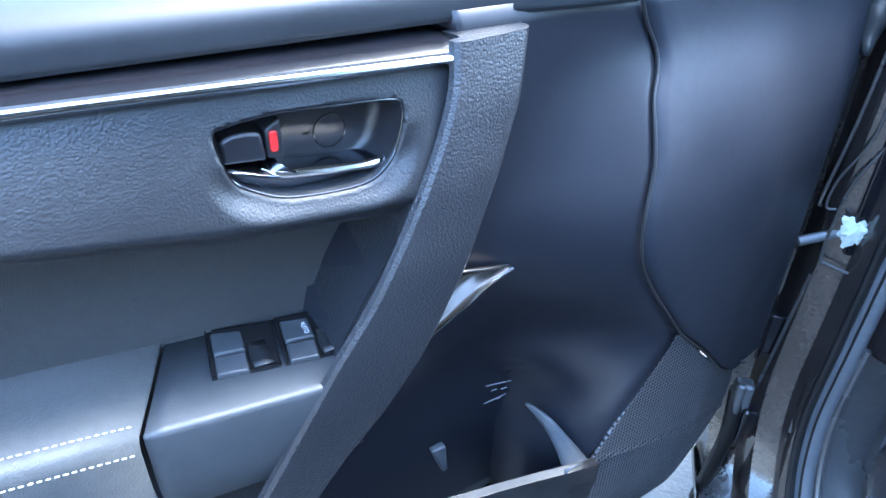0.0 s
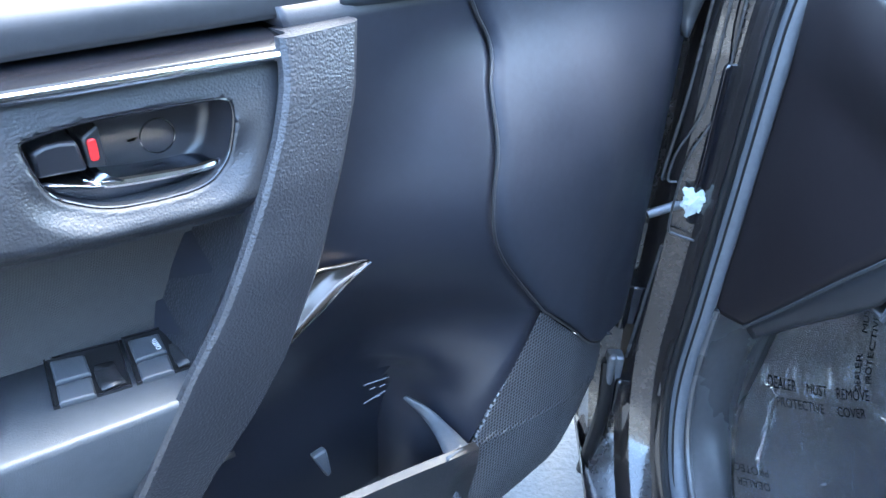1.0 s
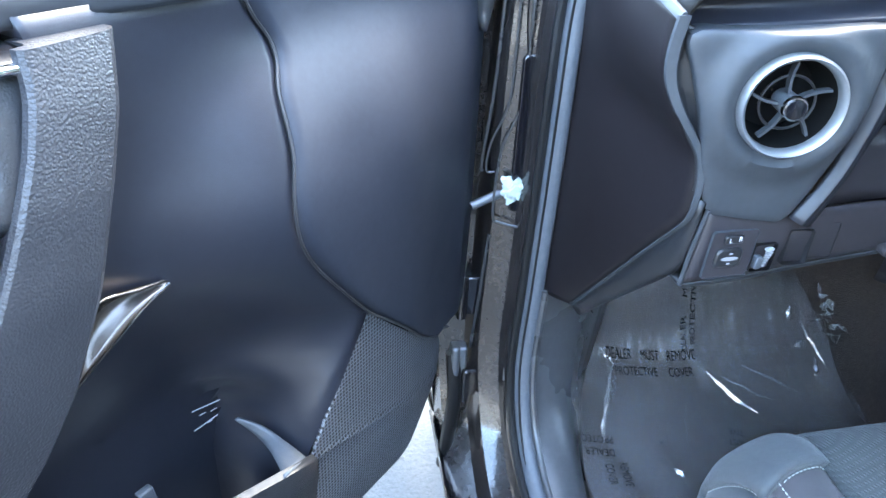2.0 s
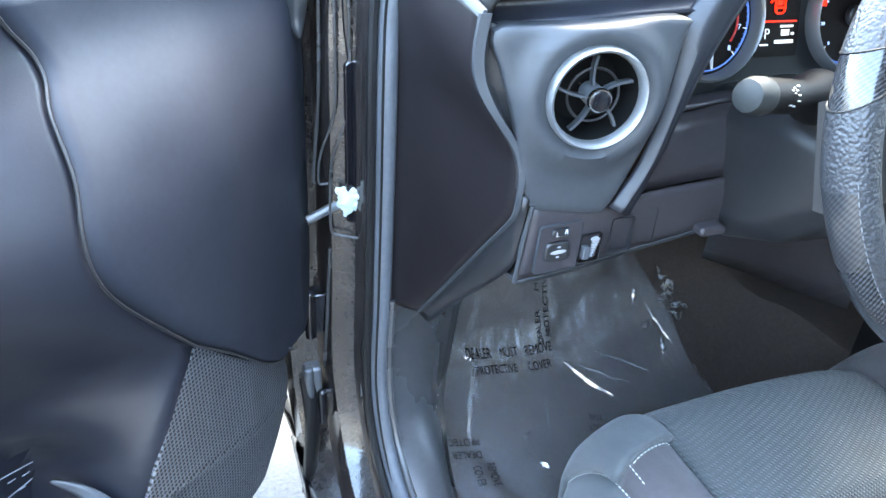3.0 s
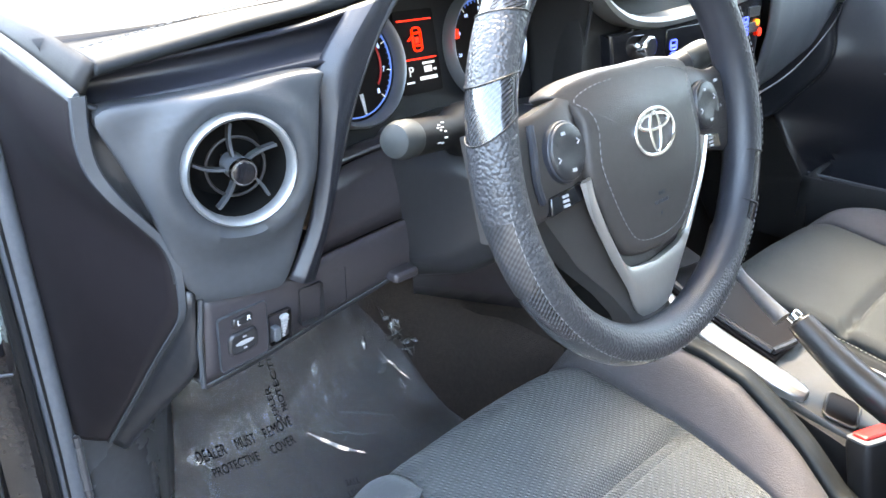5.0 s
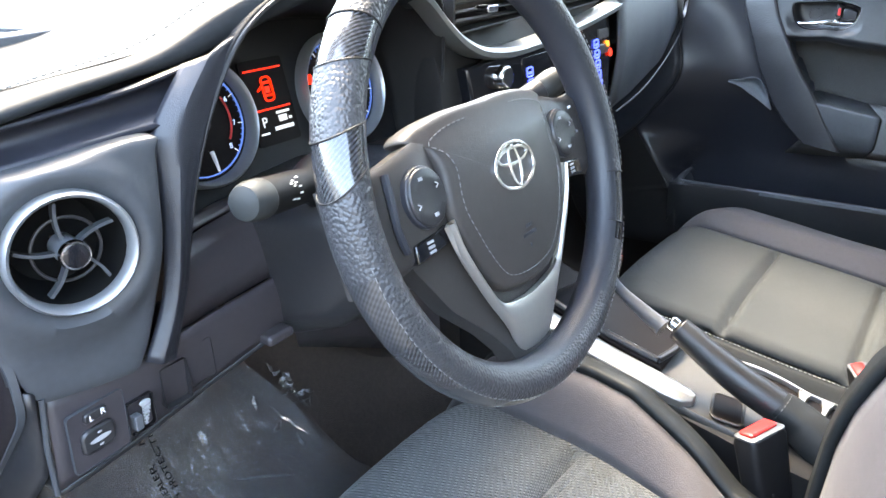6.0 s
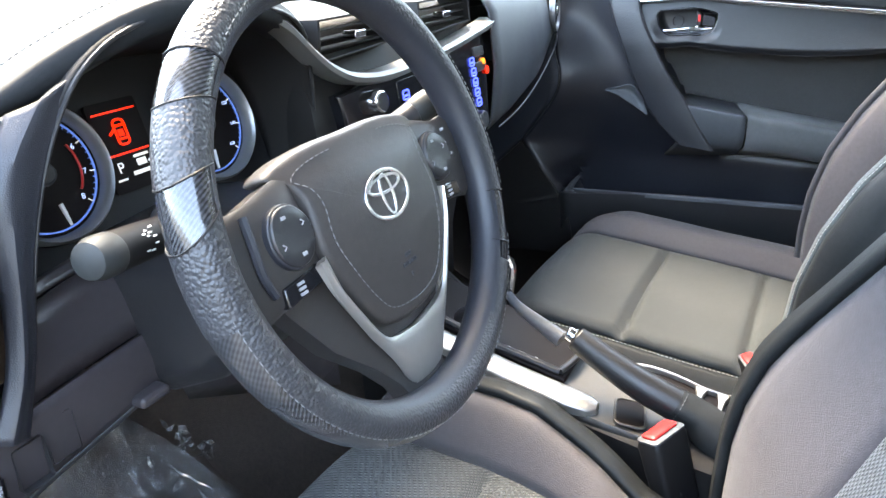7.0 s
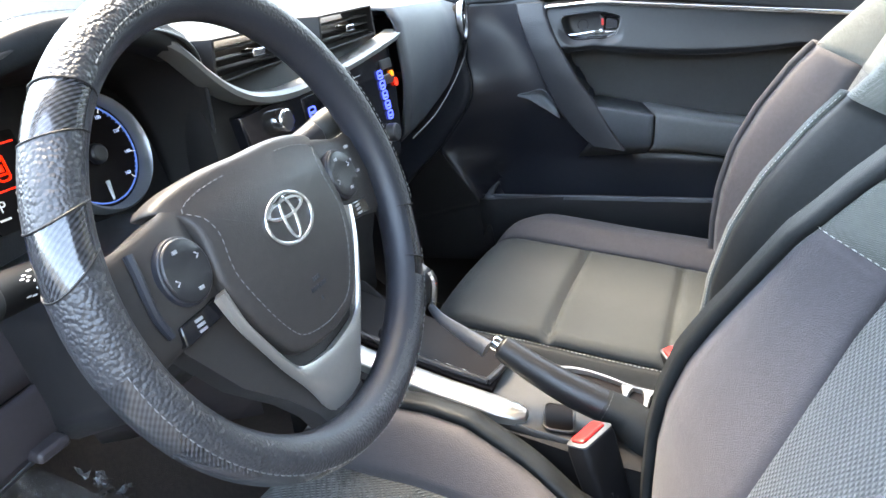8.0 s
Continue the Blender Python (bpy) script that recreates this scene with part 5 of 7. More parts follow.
# instrument panel
IP = frame_of((-0.366, 0.252, 0.892), (1, 0, 0), (0, -0.97, 0.24), (0, 0.24, 0.97))
cluster = thing("instrument_cluster", (-0.366, 0.26, 0.82), "lit instrument cluster with blue dials and a red door warning", "instrument cluster")
bm = bmesh.new()
prism(bm, rounded(0.32, 0.19, 0.03, 5, 0, 0.0), -0.012, -0.002, IP)
part("backing", bm, DARKRUB, cluster)
CD = IP
for cx, sgn in ((-0.0985, 1), (0.084, -1)):
    IP = CD @ Matrix.Translation((0, 0, 0.006))
    bm = bmesh.new()
    loft(bm, [[(cx + math.cos(a) * q, y, math.sin(a) * q) for a in (2 * math.pi * k / 44 for k in range(44))] for q, y in ((0.0590, -0.002), (0.0590, 0.012), (0.0568, 0.015), (0.0535, 0.012), (0.0520, 0.0))], True, False, IP)
    ring = part("dial_ring", bm, VENTRING, cluster, "chrome dial surround", sharp=50)
    bm = bmesh.new()
    prism(bm, circle(0.0530, 40, cx, 0), -0.002, 0.0, IP)
    face = part("dial_face", bm, DISPLAY, ring)
    bm = bmesh.new()
    ringplate(bm, circle(0.0492, 48, cx), circle(0.0478, 48, cx), 0.0, 0.0012, IP)
    part("dial_band", bm, DIALBLUE, ring)
    for k in range(41):
        a = radians(225 - k * 6.75)
        long = k % 5 == 0
        bm = bmesh.new()
        u = Vector((math.cos(a), 0, math.sin(a)))
        v = Vector((-u.z, 0, u.x))
        c = Vector((cx, 0.0012, 0))
        loft(bm, [[c + u * q + v * w + Vector((0, h, 0)) for q, w in ((0.0430 if long else 0.0452, -0.0004), (0.0475, -0.0004), (0.0475, 0.0004), (0.0430 if long else 0.0452, 0.0004))] for h in (0.0, 0.0006)], True, True, IP)
        part("dial_tick", bm, GLOW_WHITE if long else DIALBLUE, ring)
        if long:
            lettering(str(k // 5 if sgn > 0 else k * 4), 0.0070 if sgn > 0 else 0.0050, IP @ frame_of(Vector((cx, 0.0016, 0)) + u * 0.0385, (1, 0, 0), (0, -1, 0), (0, 0, 1)), DIALNUM, "dial_number", ring)
    if sgn > 0:
        bm = bmesh.new()
        tube(bm, [(cx + math.cos(a) * 0.0355, 0.001, math.sin(a) * 0.0355) for a in np.linspace(radians(30), radians(-36), 16)], 0.0011, 6, M=IP)
        part("red_zone", bm, REDPLASTIC, ring)
    bm = bmesh.new()
    tube(bm, [(cx + 0.003 * sgn, 0.005, -0.027), (cx + 0.004 * sgn, 0.005, -0.035), (cx + 0.005 * sgn, 0.005, -0.046)], [0.0020, 0.0018, 0.0012], 8, M=IP)
    part("pointer", bm, WHITE, ring)
    bm = bmesh.new()
    prism(bm, circle(0.011, 24, cx, 0), 0.002, 0.0095, IP, 0.002)
    part("pointer_hub", bm, PLASTIC, ring, bevel=0.002)
IP = CD @ Matrix.Translation((-0.0135, 0, 0.0131)) @ Matrix.Diagonal((0.76, 1, 0.76, 1))
bm = bmesh.new()
prism(bm, rounded(0.070, 0.108, 0.004, 4, 0.0, -0.005), -0.001, 0.0025, IP)
disp = part("display", bm, DISPLAY, cluster, "dark display with red car outline")
bm = bmesh.new()
for z in (0.036, -0.014):
    box(bm, -0.030, 0.030, 0.0026, 0.0034, z - 0.0010, z + 0.0010, IP)
tube(bm, [(p[0], 0.0035, p[1]) for p in rounded(0.015, 0.030, 0.005, 4, 0.0, 0.011)], 0.0013, 6, True, IP)
tube(bm, [(-0.006, 0.0035, 0.019), (0.006, 0.0035, 0.019)], 0.0016, 6, M=IP)
tube(bm, [(-0.006, 0.0035, 0.003), (0.006, 0.0035, 0.003)], 0.0013, 6, M=IP)
tube(bm, [(-0.0075, 0.0035, 0.016), (-0.016, 0.0035, 0.010)], 0.0014, 6, M=IP)
box(bm, -0.0035, 0.0035, 0.0026, 0.0036, 0.006, 0.014, IP)
part("door_warning", bm, GLOW_RED, disp, "glowing red open-door picture")
lettering("P", 0.018, IP @ frame_of((-0.018, 0.003, -0.030), (1, 0, 0), (0, -1, 0), (0, 0, 1)), GLOW_WHITE, "gear_letter", disp)
for x0, x1, z, h in ((0.004, 0.026, -0.0205, 0.0016), (0.006, 0.020, -0.0285, 0.0040), (0.0225, 0.028, -0.030, 0.0016), (-0.004, 0.028, -0.040, 0.0024), (-0.028, -0.014, -0.0435, 0.0012)):
    n = max(2, int((x1 - x0) / 0.0028))
    for k in range(n):
        a = x0 + (x1 - x0) * k / n
        bm = bmesh.new()
        box(bm, a, a + (x1 - x0) / n * 0.72, 0.0026, 0.0034, z - h, z + h, IP)
        part("readout_bar", bm, GLOW_WHITE, disp)
IP = CD
bm = bmesh.new()
box(bm, 0.040, 0.046, 0.002, 0.004, 0.016, 0.026, IP)
part("warning_lamp", bm, GLOW_RED, cluster)
bm = bmesh.new()
tube(bm, [(-0.02, 0.0, -0.066), (-0.02, 0.012, -0.066)], 0.003, 10, M=IP)
tube(bm, [(0.0, 0.006, -0.064), (0.03, 0.006, -0.062)], 0.0016, 8, M=IP)
part("trip_button", bm, PLASTIC, cluster)
# panels below the instruments, beside the column
bm = bmesh.new()
sheet(bm, crom([(-0.566, 0.170, 0.826), (-0.50, 0.20, 0.828), (-0.36, 0.21, 0.835), (-0.20, 0.20, 0.83)], 5), crom([(-0.578, 0.165, 0.765), (-0.50, 0.178, 0.765), (-0.36, 0.19, 0.765), (-0.2, 0.19, 0.765)], 5), 20, 4, lambda p, u, v: p + Vector((0, -0.004 * math.sin(math.pi * v), 0)))
part("column_panel", bm, KNEEP, dash, thick=0.004)
bm = bmesh.new()
sheet(bm, crom([(-0.558, 0.175, 0.840), (-0.50, 0.21, 0.838), (-0.36, 0.235, 0.836), (-0.20, 0.22, 0.838)], 5), crom([(-0.564, 0.172, 0.829), (-0.50, 0.20, 0.831), (-0.36, 0.212, 0.838), (-0.20, 0.202, 0.833)], 5), 20, 3)
part("column_panel", bm, KNEEP, dash, thick=0.004)
bm = bmesh.new()
sheet(bm, [(-0.2, 0.19, 0.77), (-0.2, 0.19, 0.55)], [(-0.455, 0.18, 0.765), (-0.3, 0.35, 0.55)], 8, 6)
part("lower_panel", bm, KNEEP, dash, thick=0.004)

# centre stack
bm = bmesh.new()
rows = []
for z, y, w in ((0.985, 0.235, 0.235), (0.955, 0.205, 0.24), (0.90, 0.185, 0.235), (0.84, 0.18, 0.225), (0.78, 0.185, 0.205), (0.72, 0.20, 0.185), (0.64, 0.205, 0.155), (0.56, 0.20, 0.14)):
    wl = min(w, 0.192)
    rows.append([(-wl - 0.004, y + 0.12, z), (-wl - 0.003, y + 0.012, z), (-wl, y, z), (0, y - 0.008, z), (w, y, z), (w + 0.006, y + 0.012, z), (w + 0.02, y + 0.12, z)])
loft(bm, rows, False, False)
part("centre_fascia", bm, HOOD, dash, "dark centre fascia", thick=0.005)
bm = bmesh.new()
TR = crom([(-0.262, 0.165, 1.000), (-0.235, 0.165, 0.985), (-0.20, 0.165, 0.955), (-0.165, 0.165, 0.932), (-0.12, 0.165, 0.917), (-0.05, 0.162, 0.912), (0.08, 0.162, 0.920), (0.20, 0.162, 0.934), (0.245, 0.165, 0.94)], 6)
loft(bm, [[p + Vector((0, 0.02, 0.008)), p + Vector((0, -0.002, 0.007)), p + Vector((0, -0.006, 0.002)), p + Vector((0, -0.005, -0.004)), p + Vector((0, 0.004, -0.007)), p + Vector((0, 0.02, -0.007))] for p in TR], True, True)
part("silver_sweep", bm, SWEEP, dash, "silver trim sweeping under the vents", sharp=40)
for cx, w in ((-0.10, 0.15), (0.115, 0.15)):
    bm = bmesh.new()
    q = [(cx - w / 2, 0.945), (cx + w / 2, 0.950), (cx + w / 2 - 0.005, 0.985), (cx - w / 2 + 0.005, 0.985)]
    ringplate(bm, [(cx + (a - cx) * 1.06, 0.965 + (b - 0.965) * 1.15) for a, b in q], q, 0.175, 0.225)
    vent = part("centre_vent", bm, HOOD, dash, bevel=0.002)
    for k in range(3):
        bm = bmesh.new()
        box(bm, cx - w / 2 + 0.004, cx + w / 2 - 0.004, 0.182, 0.20, 0.954 + k * 0.010, 0.9555 + k * 0.010)
        part("slat", bm, HOOD, vent)
    bm = bmesh.new()
    prism(bm, rounded(0.022, 0.008, 0.002, 3, cx, 0.965), 0.172, 0.19)
    part("vent_tab", bm, CHROME, vent, bevel=0.001)
radio = thing("radio_unit", (0.03, 0.18, 0.80), "black radio and climate unit with blue lettering", "radio")
RD = frame_of((0.03, 0.170, 0.85), (1, 0, 0), (0, -1, 0.10), (0, 0.10, 1))
bm = bmesh.new()
prism(bm, [(-0.19, 0.055), (-0.10, 0.060), (0.05, 0.066), (0.195, 0.078), (0.20, 0.05), (0.185, -0.04), (0.165, -0.085), (-0.16, -0.085), (-0.178, -0.03)], -0.02, 0.006, RD)
face = part("face", bm, GLOSS, radio, bevel=0.003)
for x, z in ((0.170, 0.052), (0.172, 0.030)):
    bm = bmesh.new()
    prism(bm, rounded(0.036, 0.014, 0.003, 4, x, z), 0.004, 0.0085, RD)
    part("hazard_button", bm, PLASTIC, radio, bevel=0.001)
bm = bmesh.new()
prism(bm, circle(0.0062, 16, 0.190, 0.022), 0.008, 0.0095, RD)
part("red_lamp", bm, GLOW_RED, radio, "small red lamp")
bm = bmesh.new()
prism(bm, circle(0.0045, 16, 0.182, 0.036), 0.006, 0.0095, RD)
part("amber_lamp", bm, GLOW_AMBER, radio, "small amber lamp")
for x, z0, n in ((0.144, 0.040, 5), (-0.0535, 0.030, 4)):
    for k in range(n):
        bm = bmesh.new()
        z = z0 - k * 0.0150
        tube(bm, [(p[0], 0.0078, p[1]) for p in rounded(0.014, 0.011, 0.002, 2, x + k * 0.002, z)], 0.0013, 5, True, RD)
        box(bm, x + k * 0.002 - 0.004, x + k * 0.002 + 0.004, 0.0074, 0.0082, z - 0.0025, z + 0.0005, RD)
        part("blue_mark", bm, GLOW_BLUE, radio)
bm = bmesh.new()
prism(bm, rounded(0.16, 0.10, 0.004, 4, 0.01, 0.0), 0.005, 0.0072, RD)
part("screen", bm, GLOSS, radio, bevel=0.001)
for x, z in ((-0.125, 0.035), (-0.12, -0.045), (0.14, -0.045)):
    bm = bmesh.new()
    loft(bm, [[(x + math.cos(a) * q, y, z + math.sin(a) * q) for a in (2 * math.pi * k / 24 for k in range(24))] for q, y in ((0.014, 0.0), (0.0135, 0.018), (0.012, 0.020))], True, True, RD)
    part("knob", bm, CHROME if x < 0 and z > 0 else PLASTIC, radio, bevel=0.001)

# passenger half of the dashboard
bm = bmesh.new()
rows = []
for x in np.linspace(0.235, 0.742, 18):
    f = step(x, 0.235, 0.74)
    top_z = interp([(0.23, 0.975), (0.5, 0.965), (0.742, 0.935)], x)
    bot = interp([(0.23, 0.765), (0.35, 0.78), (0.5, 0.815), (0.64, 0.86), (0.742, 0.895)], x)
    y0 = interp([(0.23, 0.165), (0.45, 0.17), (0.64, 0.205), (0.742, 0.27)], x)
    rows.append([(x, y0 + 0.06, top_z + 0.006), (x, y0 + 0.012, top_z), (x, y0, top_z - 0.02), (x, y0 - 0.006, (top_z + bot) / 2), (x, y0 + 0.002, bot + 0.025), (x, y0 + 0.018, bot + 0.006), (x, y0 + 0.10, bot - 0.02), (x, y0 + 0.3, bot - 0.04)])
loft(bm, rows, False, False)
part("passenger_fascia", bm, BEZEL, dash, "smooth dark fascia before the passenger seat", thick=0.005, sharp=45)
bm = bmesh.new()
tube(bm, crom([(0.25, 0.160, 0.775), (0.36, 0.158, 0.795), (0.5, 0.168, 0.835), (0.62, 0.19, 0.875), (0.72, 0.25, 0.91)], 6), 0.0015, 8)
part("fascia_edge", bm, SKIN, dash)
# Glove box coloured near black in place of footwell shade.
bm = bmesh.new()
sheet(bm, [(0.24, 0.20, 0.76), (0.50, 0.22, 0.80), (0.73, 0.30, 0.86)], [(0.20, 0.45, 0.55), (0.5, 0.45, 0.58), (0.70, 0.5, 0.6)], 12, 6)
part("glove_box", bm, HOOD, dash, thick=0.005)
round_vent(dash, frame_of((0.585, 0.182, 0.925), (0.97, 0.2, 0), (0.2, -0.97, 0), (0, 0, 1)) @ Matrix.Diagonal((1, 0.5, 1, 1)), 0.036)


# ---- steering wheel and column ----
TL = radians(18.46)
# plates on the wheel: local x across, y towards the driver, z up in its plane
WP = frame_of((-0.36, 0, 0.87), (1, 0, 0), (0, -math.cos(TL), math.sin(TL)), (0, math.sin(TL), math.cos(TL)))
wheel = thing("steering_wheel", (-0.36, 0.0, 0.70), "black steering wheel in a leather and carbon-look cover, silver lower spoke", "steering wheel")
RW, RT = 0.1745, 0.0165


def rim_arc(a0, a1, r, rr=RW, n=40, t0=0.0, t1=360.0, s0=0.0, s1=0.0):
    """A stretch of the rim between two angles, in degrees; s0, s1: how far its ends slant."""
    bm = bmesh.new()
    m = 20 if t1 - t0 >= 360 else 19
    rings = []
    for k in range(n + 1):
        ring = []
        for t in (radians(t0 + (t1 - t0) * j / m) for j in range(20)):
            a = radians(a0 + (a1 - a0) * k / n + (s0 + (s1 - s0) * k / n) * math.cos(t))
            q = rr + r * 0.98 * math.cos(t)
            ring.append((q * math.cos(a), r * 1.12 * math.sin(t), q * math.sin(a)))
        rings.append(ring)
    loft(bm, rings, t1 - t0 >= 360, t1 - t0 >= 360, WP)
    uv, back = bm.loops.layers.uv.new("rim"), WP.inverted()
    for f in bm.faces:
        for lp in f.loops:
            q = back @ lp.vert.co
            lp[uv].uv = (math.atan2(q.z, q.x) % (2 * math.pi) * RW, (math.atan2(q.y, math.hypot(q.x, q.z) - RW) + math.pi / 2) % (2 * math.pi) * RT)
    return bm


bm = rim_arc(0, 360, RT * 0.93, RW - 0.0018, 120)
part("rim_core", bm, SOFT, wheel, "smooth black rim")
COVER = mat("grained_cover_leather", (0.034, 0.034, 0.037), 0.40, grain=[("cell", 390, 0.0009), ("noise", 1500, 0.00008)])
for a0, a1, m, r, s0, s1 in ((-17, 132.6, COVER, RT, 0, 1), (132.6, 142.9, CARBON, RT + 0.0002, 1, 2.5), (142.9, 157.5, COVER, RT + 0.0006, 2.5, 3), (157.5, 167.8, CARBON, RT + 0.0002, 3, 4.2), (167.8, 188.2, COVER, RT + 0.0006, 4.2, 0), (300, 320, COVER, RT, 0, 0), (320, 326, GLOSS, RT, 0, 0), (326, 343, CARBON, RT, 0, 0)):
    bm = rim_arc(a0, a1, r, RW + 0.0012, max(4, int((a1 - a0) / 3)), 0, 360, s0, s1)
    part("cover_section", bm, m, wheel, "carbon-look cover section" if m is CARBON else "grained black leather cover section")
for a, sl in ((132.6, 1), (142.9, 2.5), (157.5, 3), (167.8, 4.2), (-17, 0), (-34, 0)):
    bm = bmesh.new()
    tube(bm, [((RW + 0.0012 + (RT + 0.0006) * 0.98 * math.cos(t)) * math.cos(radians(a + sl * math.cos(t))), (RT + 0.0006) * 1.12 * math.sin(t), (RW + 0.0012 + (RT + 0.0006) * 0.98 * math.cos(t)) * math.sin(radians(a + sl * math.cos(t)))) for t in (2 * math.pi * j / 28 for j in range(28))], 0.0007, 6, True, WP)
    part("cover_seam", bm, DARKRUB, wheel)
# lower stretch: grained inside, carbon-look outside, with a seam between
SEAM = 52
part("cover_section", rim_arc(188, 300, RT + 0.0005, RW + 0.0012, 40, SEAM, 300), COVER, wheel, "grained black leather cover section")
part("cover_section", rim_arc(188, 300, RT + 0.0003, RW + 0.0012, 40, -62, SEAM + 2), CARBON, wheel, "carbon-look cover section")
def rim_seam(a0, a1, t, n):
    bm = bmesh.new()
    c, d = math.cos(radians(t)), math.sin(radians(t))
    q = RT + 0.0012
    stitches(bm, [((RW + 0.0012 + q * 0.98 * c) * math.cos(a), q * 1.12 * d, (RW + 0.0012 + q * 0.98 * c) * math.sin(a)) for a in np.linspace(radians(a0), radians(a1), n)], 0.004, 0.002, 0.0005, WP)
    part("stitching", bm, DARKTHREAD, wheel)
rim_seam(186, 330, SEAM, 70)
rim_seam(30, 128, 100, 60)
rim_seam(-15, 30, 60, 30)

# airbag pad
WC = WP @ Matrix.Translation((0.004, 0, 0))
PADL = [(0.0, 0.0575), (0.036, 0.058), (0.066, 0.056), (0.088, 0.0515), (0.0985, 0.046), (0.0935, 0.0415), (0.086, 0.034), (0.082, 0.018), (0.0855, -0.004), (0.084, -0.023), (0.071, -0.056), (0.054, -0.083), (0.038, -0.096), (0.012, -0.101)]
PADL = [(a, 0, b) for a, b in PADL] + [(-a, 0, b) for a, b in reversed(PADL[1:])]
po = crom(PADL, 4, True)
def pad_w(x, z, f):
    r2 = min(1.0, (x / 0.105) ** 2 + ((z + 0.012) / 0.095) ** 2)
    return 0.0015 + 0.0095 * (1 - r2) ** 0.9 + 0.05 * min(0, z + 0.04) - 0.26 * max(0, z - 0.018) ** 1.0 * step(z, 0.012, 0.045) - 0.0025 * step(abs(x), 0.08, 0.098)

bm = bmesh.new()
rings = []
for f, dy in ((0.985, -0.024), (1.0, -0.014), (1.0, -0.0075), (0.993, -0.0042), (0.98, -0.0020), (0.96, -0.0008), (0.93, -0.0002), (0.88, 0), (0.80, 0), (0.70, 0), (0.58, 0), (0.45, 0), (0.32, 0), (0.19, 0), (0.08, 0)):
    rings.append([(p.x * f, pad_w(p.x * f, p.z * f - 0.012 * (1 - f), f) + dy, p.z * f - 0.012 * (1 - f)) for p in po])
loft(bm, rings, True, True, WC)
pad = part("airbag_pad", bm, mat("fine_black_vinyl", (0.040, 0.035, 0.033), 0.44, grain=[("noise", 900, 0.0003)], spec=0.4), wheel, "smooth black centre pad with stitched edge", sharp=75)
bm = bmesh.new()
L = [(p.x * 0.84, pad_w(p.x * 0.84, p.z * 0.86 - 0.0017, 0.85) + 0.0003, p.z * 0.86 - 0.0017) for p in po]
k0 = len(L) // 2
left = [L[i % len(L)] for i in range(k0 - 2, len(L) - 3)]
stitches(bm, left, 0.0036, 0.0024, 0.0005, WC)
part("stitching", bm, DARKTHREAD, pad)
bm = bmesh.new()
stitches(bm, [(-a, b, c) for a, b, c in left], 0.0036, 0.0024, 0.0005, WC)
part("stitching", bm, DARKTHREAD, pad)
# badge: plain ring with oval shapes
BY = 0.0110
bm = bmesh.new()
ringplate(bm, circle(0.0300, 40, 0, -0.001, 0.0205), circle(0.0268, 40, 0, -0.001, 0.0172), BY - 0.004, BY + 0.0015, WC)
badge = part("badge_ring", bm, CHROME, pad, "polished oval badge", bevel=0.0008)
bm = bmesh.new()
ringplate(bm, circle(0.0235, 32, 0, 0.007, 0.0078), circle(0.0195, 32, 0, 0.007, 0.0048), BY - 0.004, BY + 0.001, WC)
part("badge_oval", bm, CHROME, badge, bevel=0.0006)
bm = bmesh.new()
ringplate(bm, circle(0.0088, 32, 0, -0.001, 0.0175), circle(0.0055, 32, 0, -0.001, 0.0150), BY - 0.004, BY + 0.0013, WC)
part("badge_oval", bm, CHROME, badge, bevel=0.0006)
for k, (w, z) in enumerate(((0.010, -0.052), (0.022, -0.059), (0.004, -0.069))):
    bm = bmesh.new()
    n = max(1, int(w / 0.0033))
    for j in range(n):
        x = -w / 2 + w * (j + 0.5) / n
        y = pad_w(x, z, abs(z) / 0.094) + 0.0002
        box(bm, x - 0.001, x + 0.001, y - 0.001, y + 0.0006, z - 0.0016, z + 0.0016, WC)
    part("moulded_mark", bm, SOFT, pad)
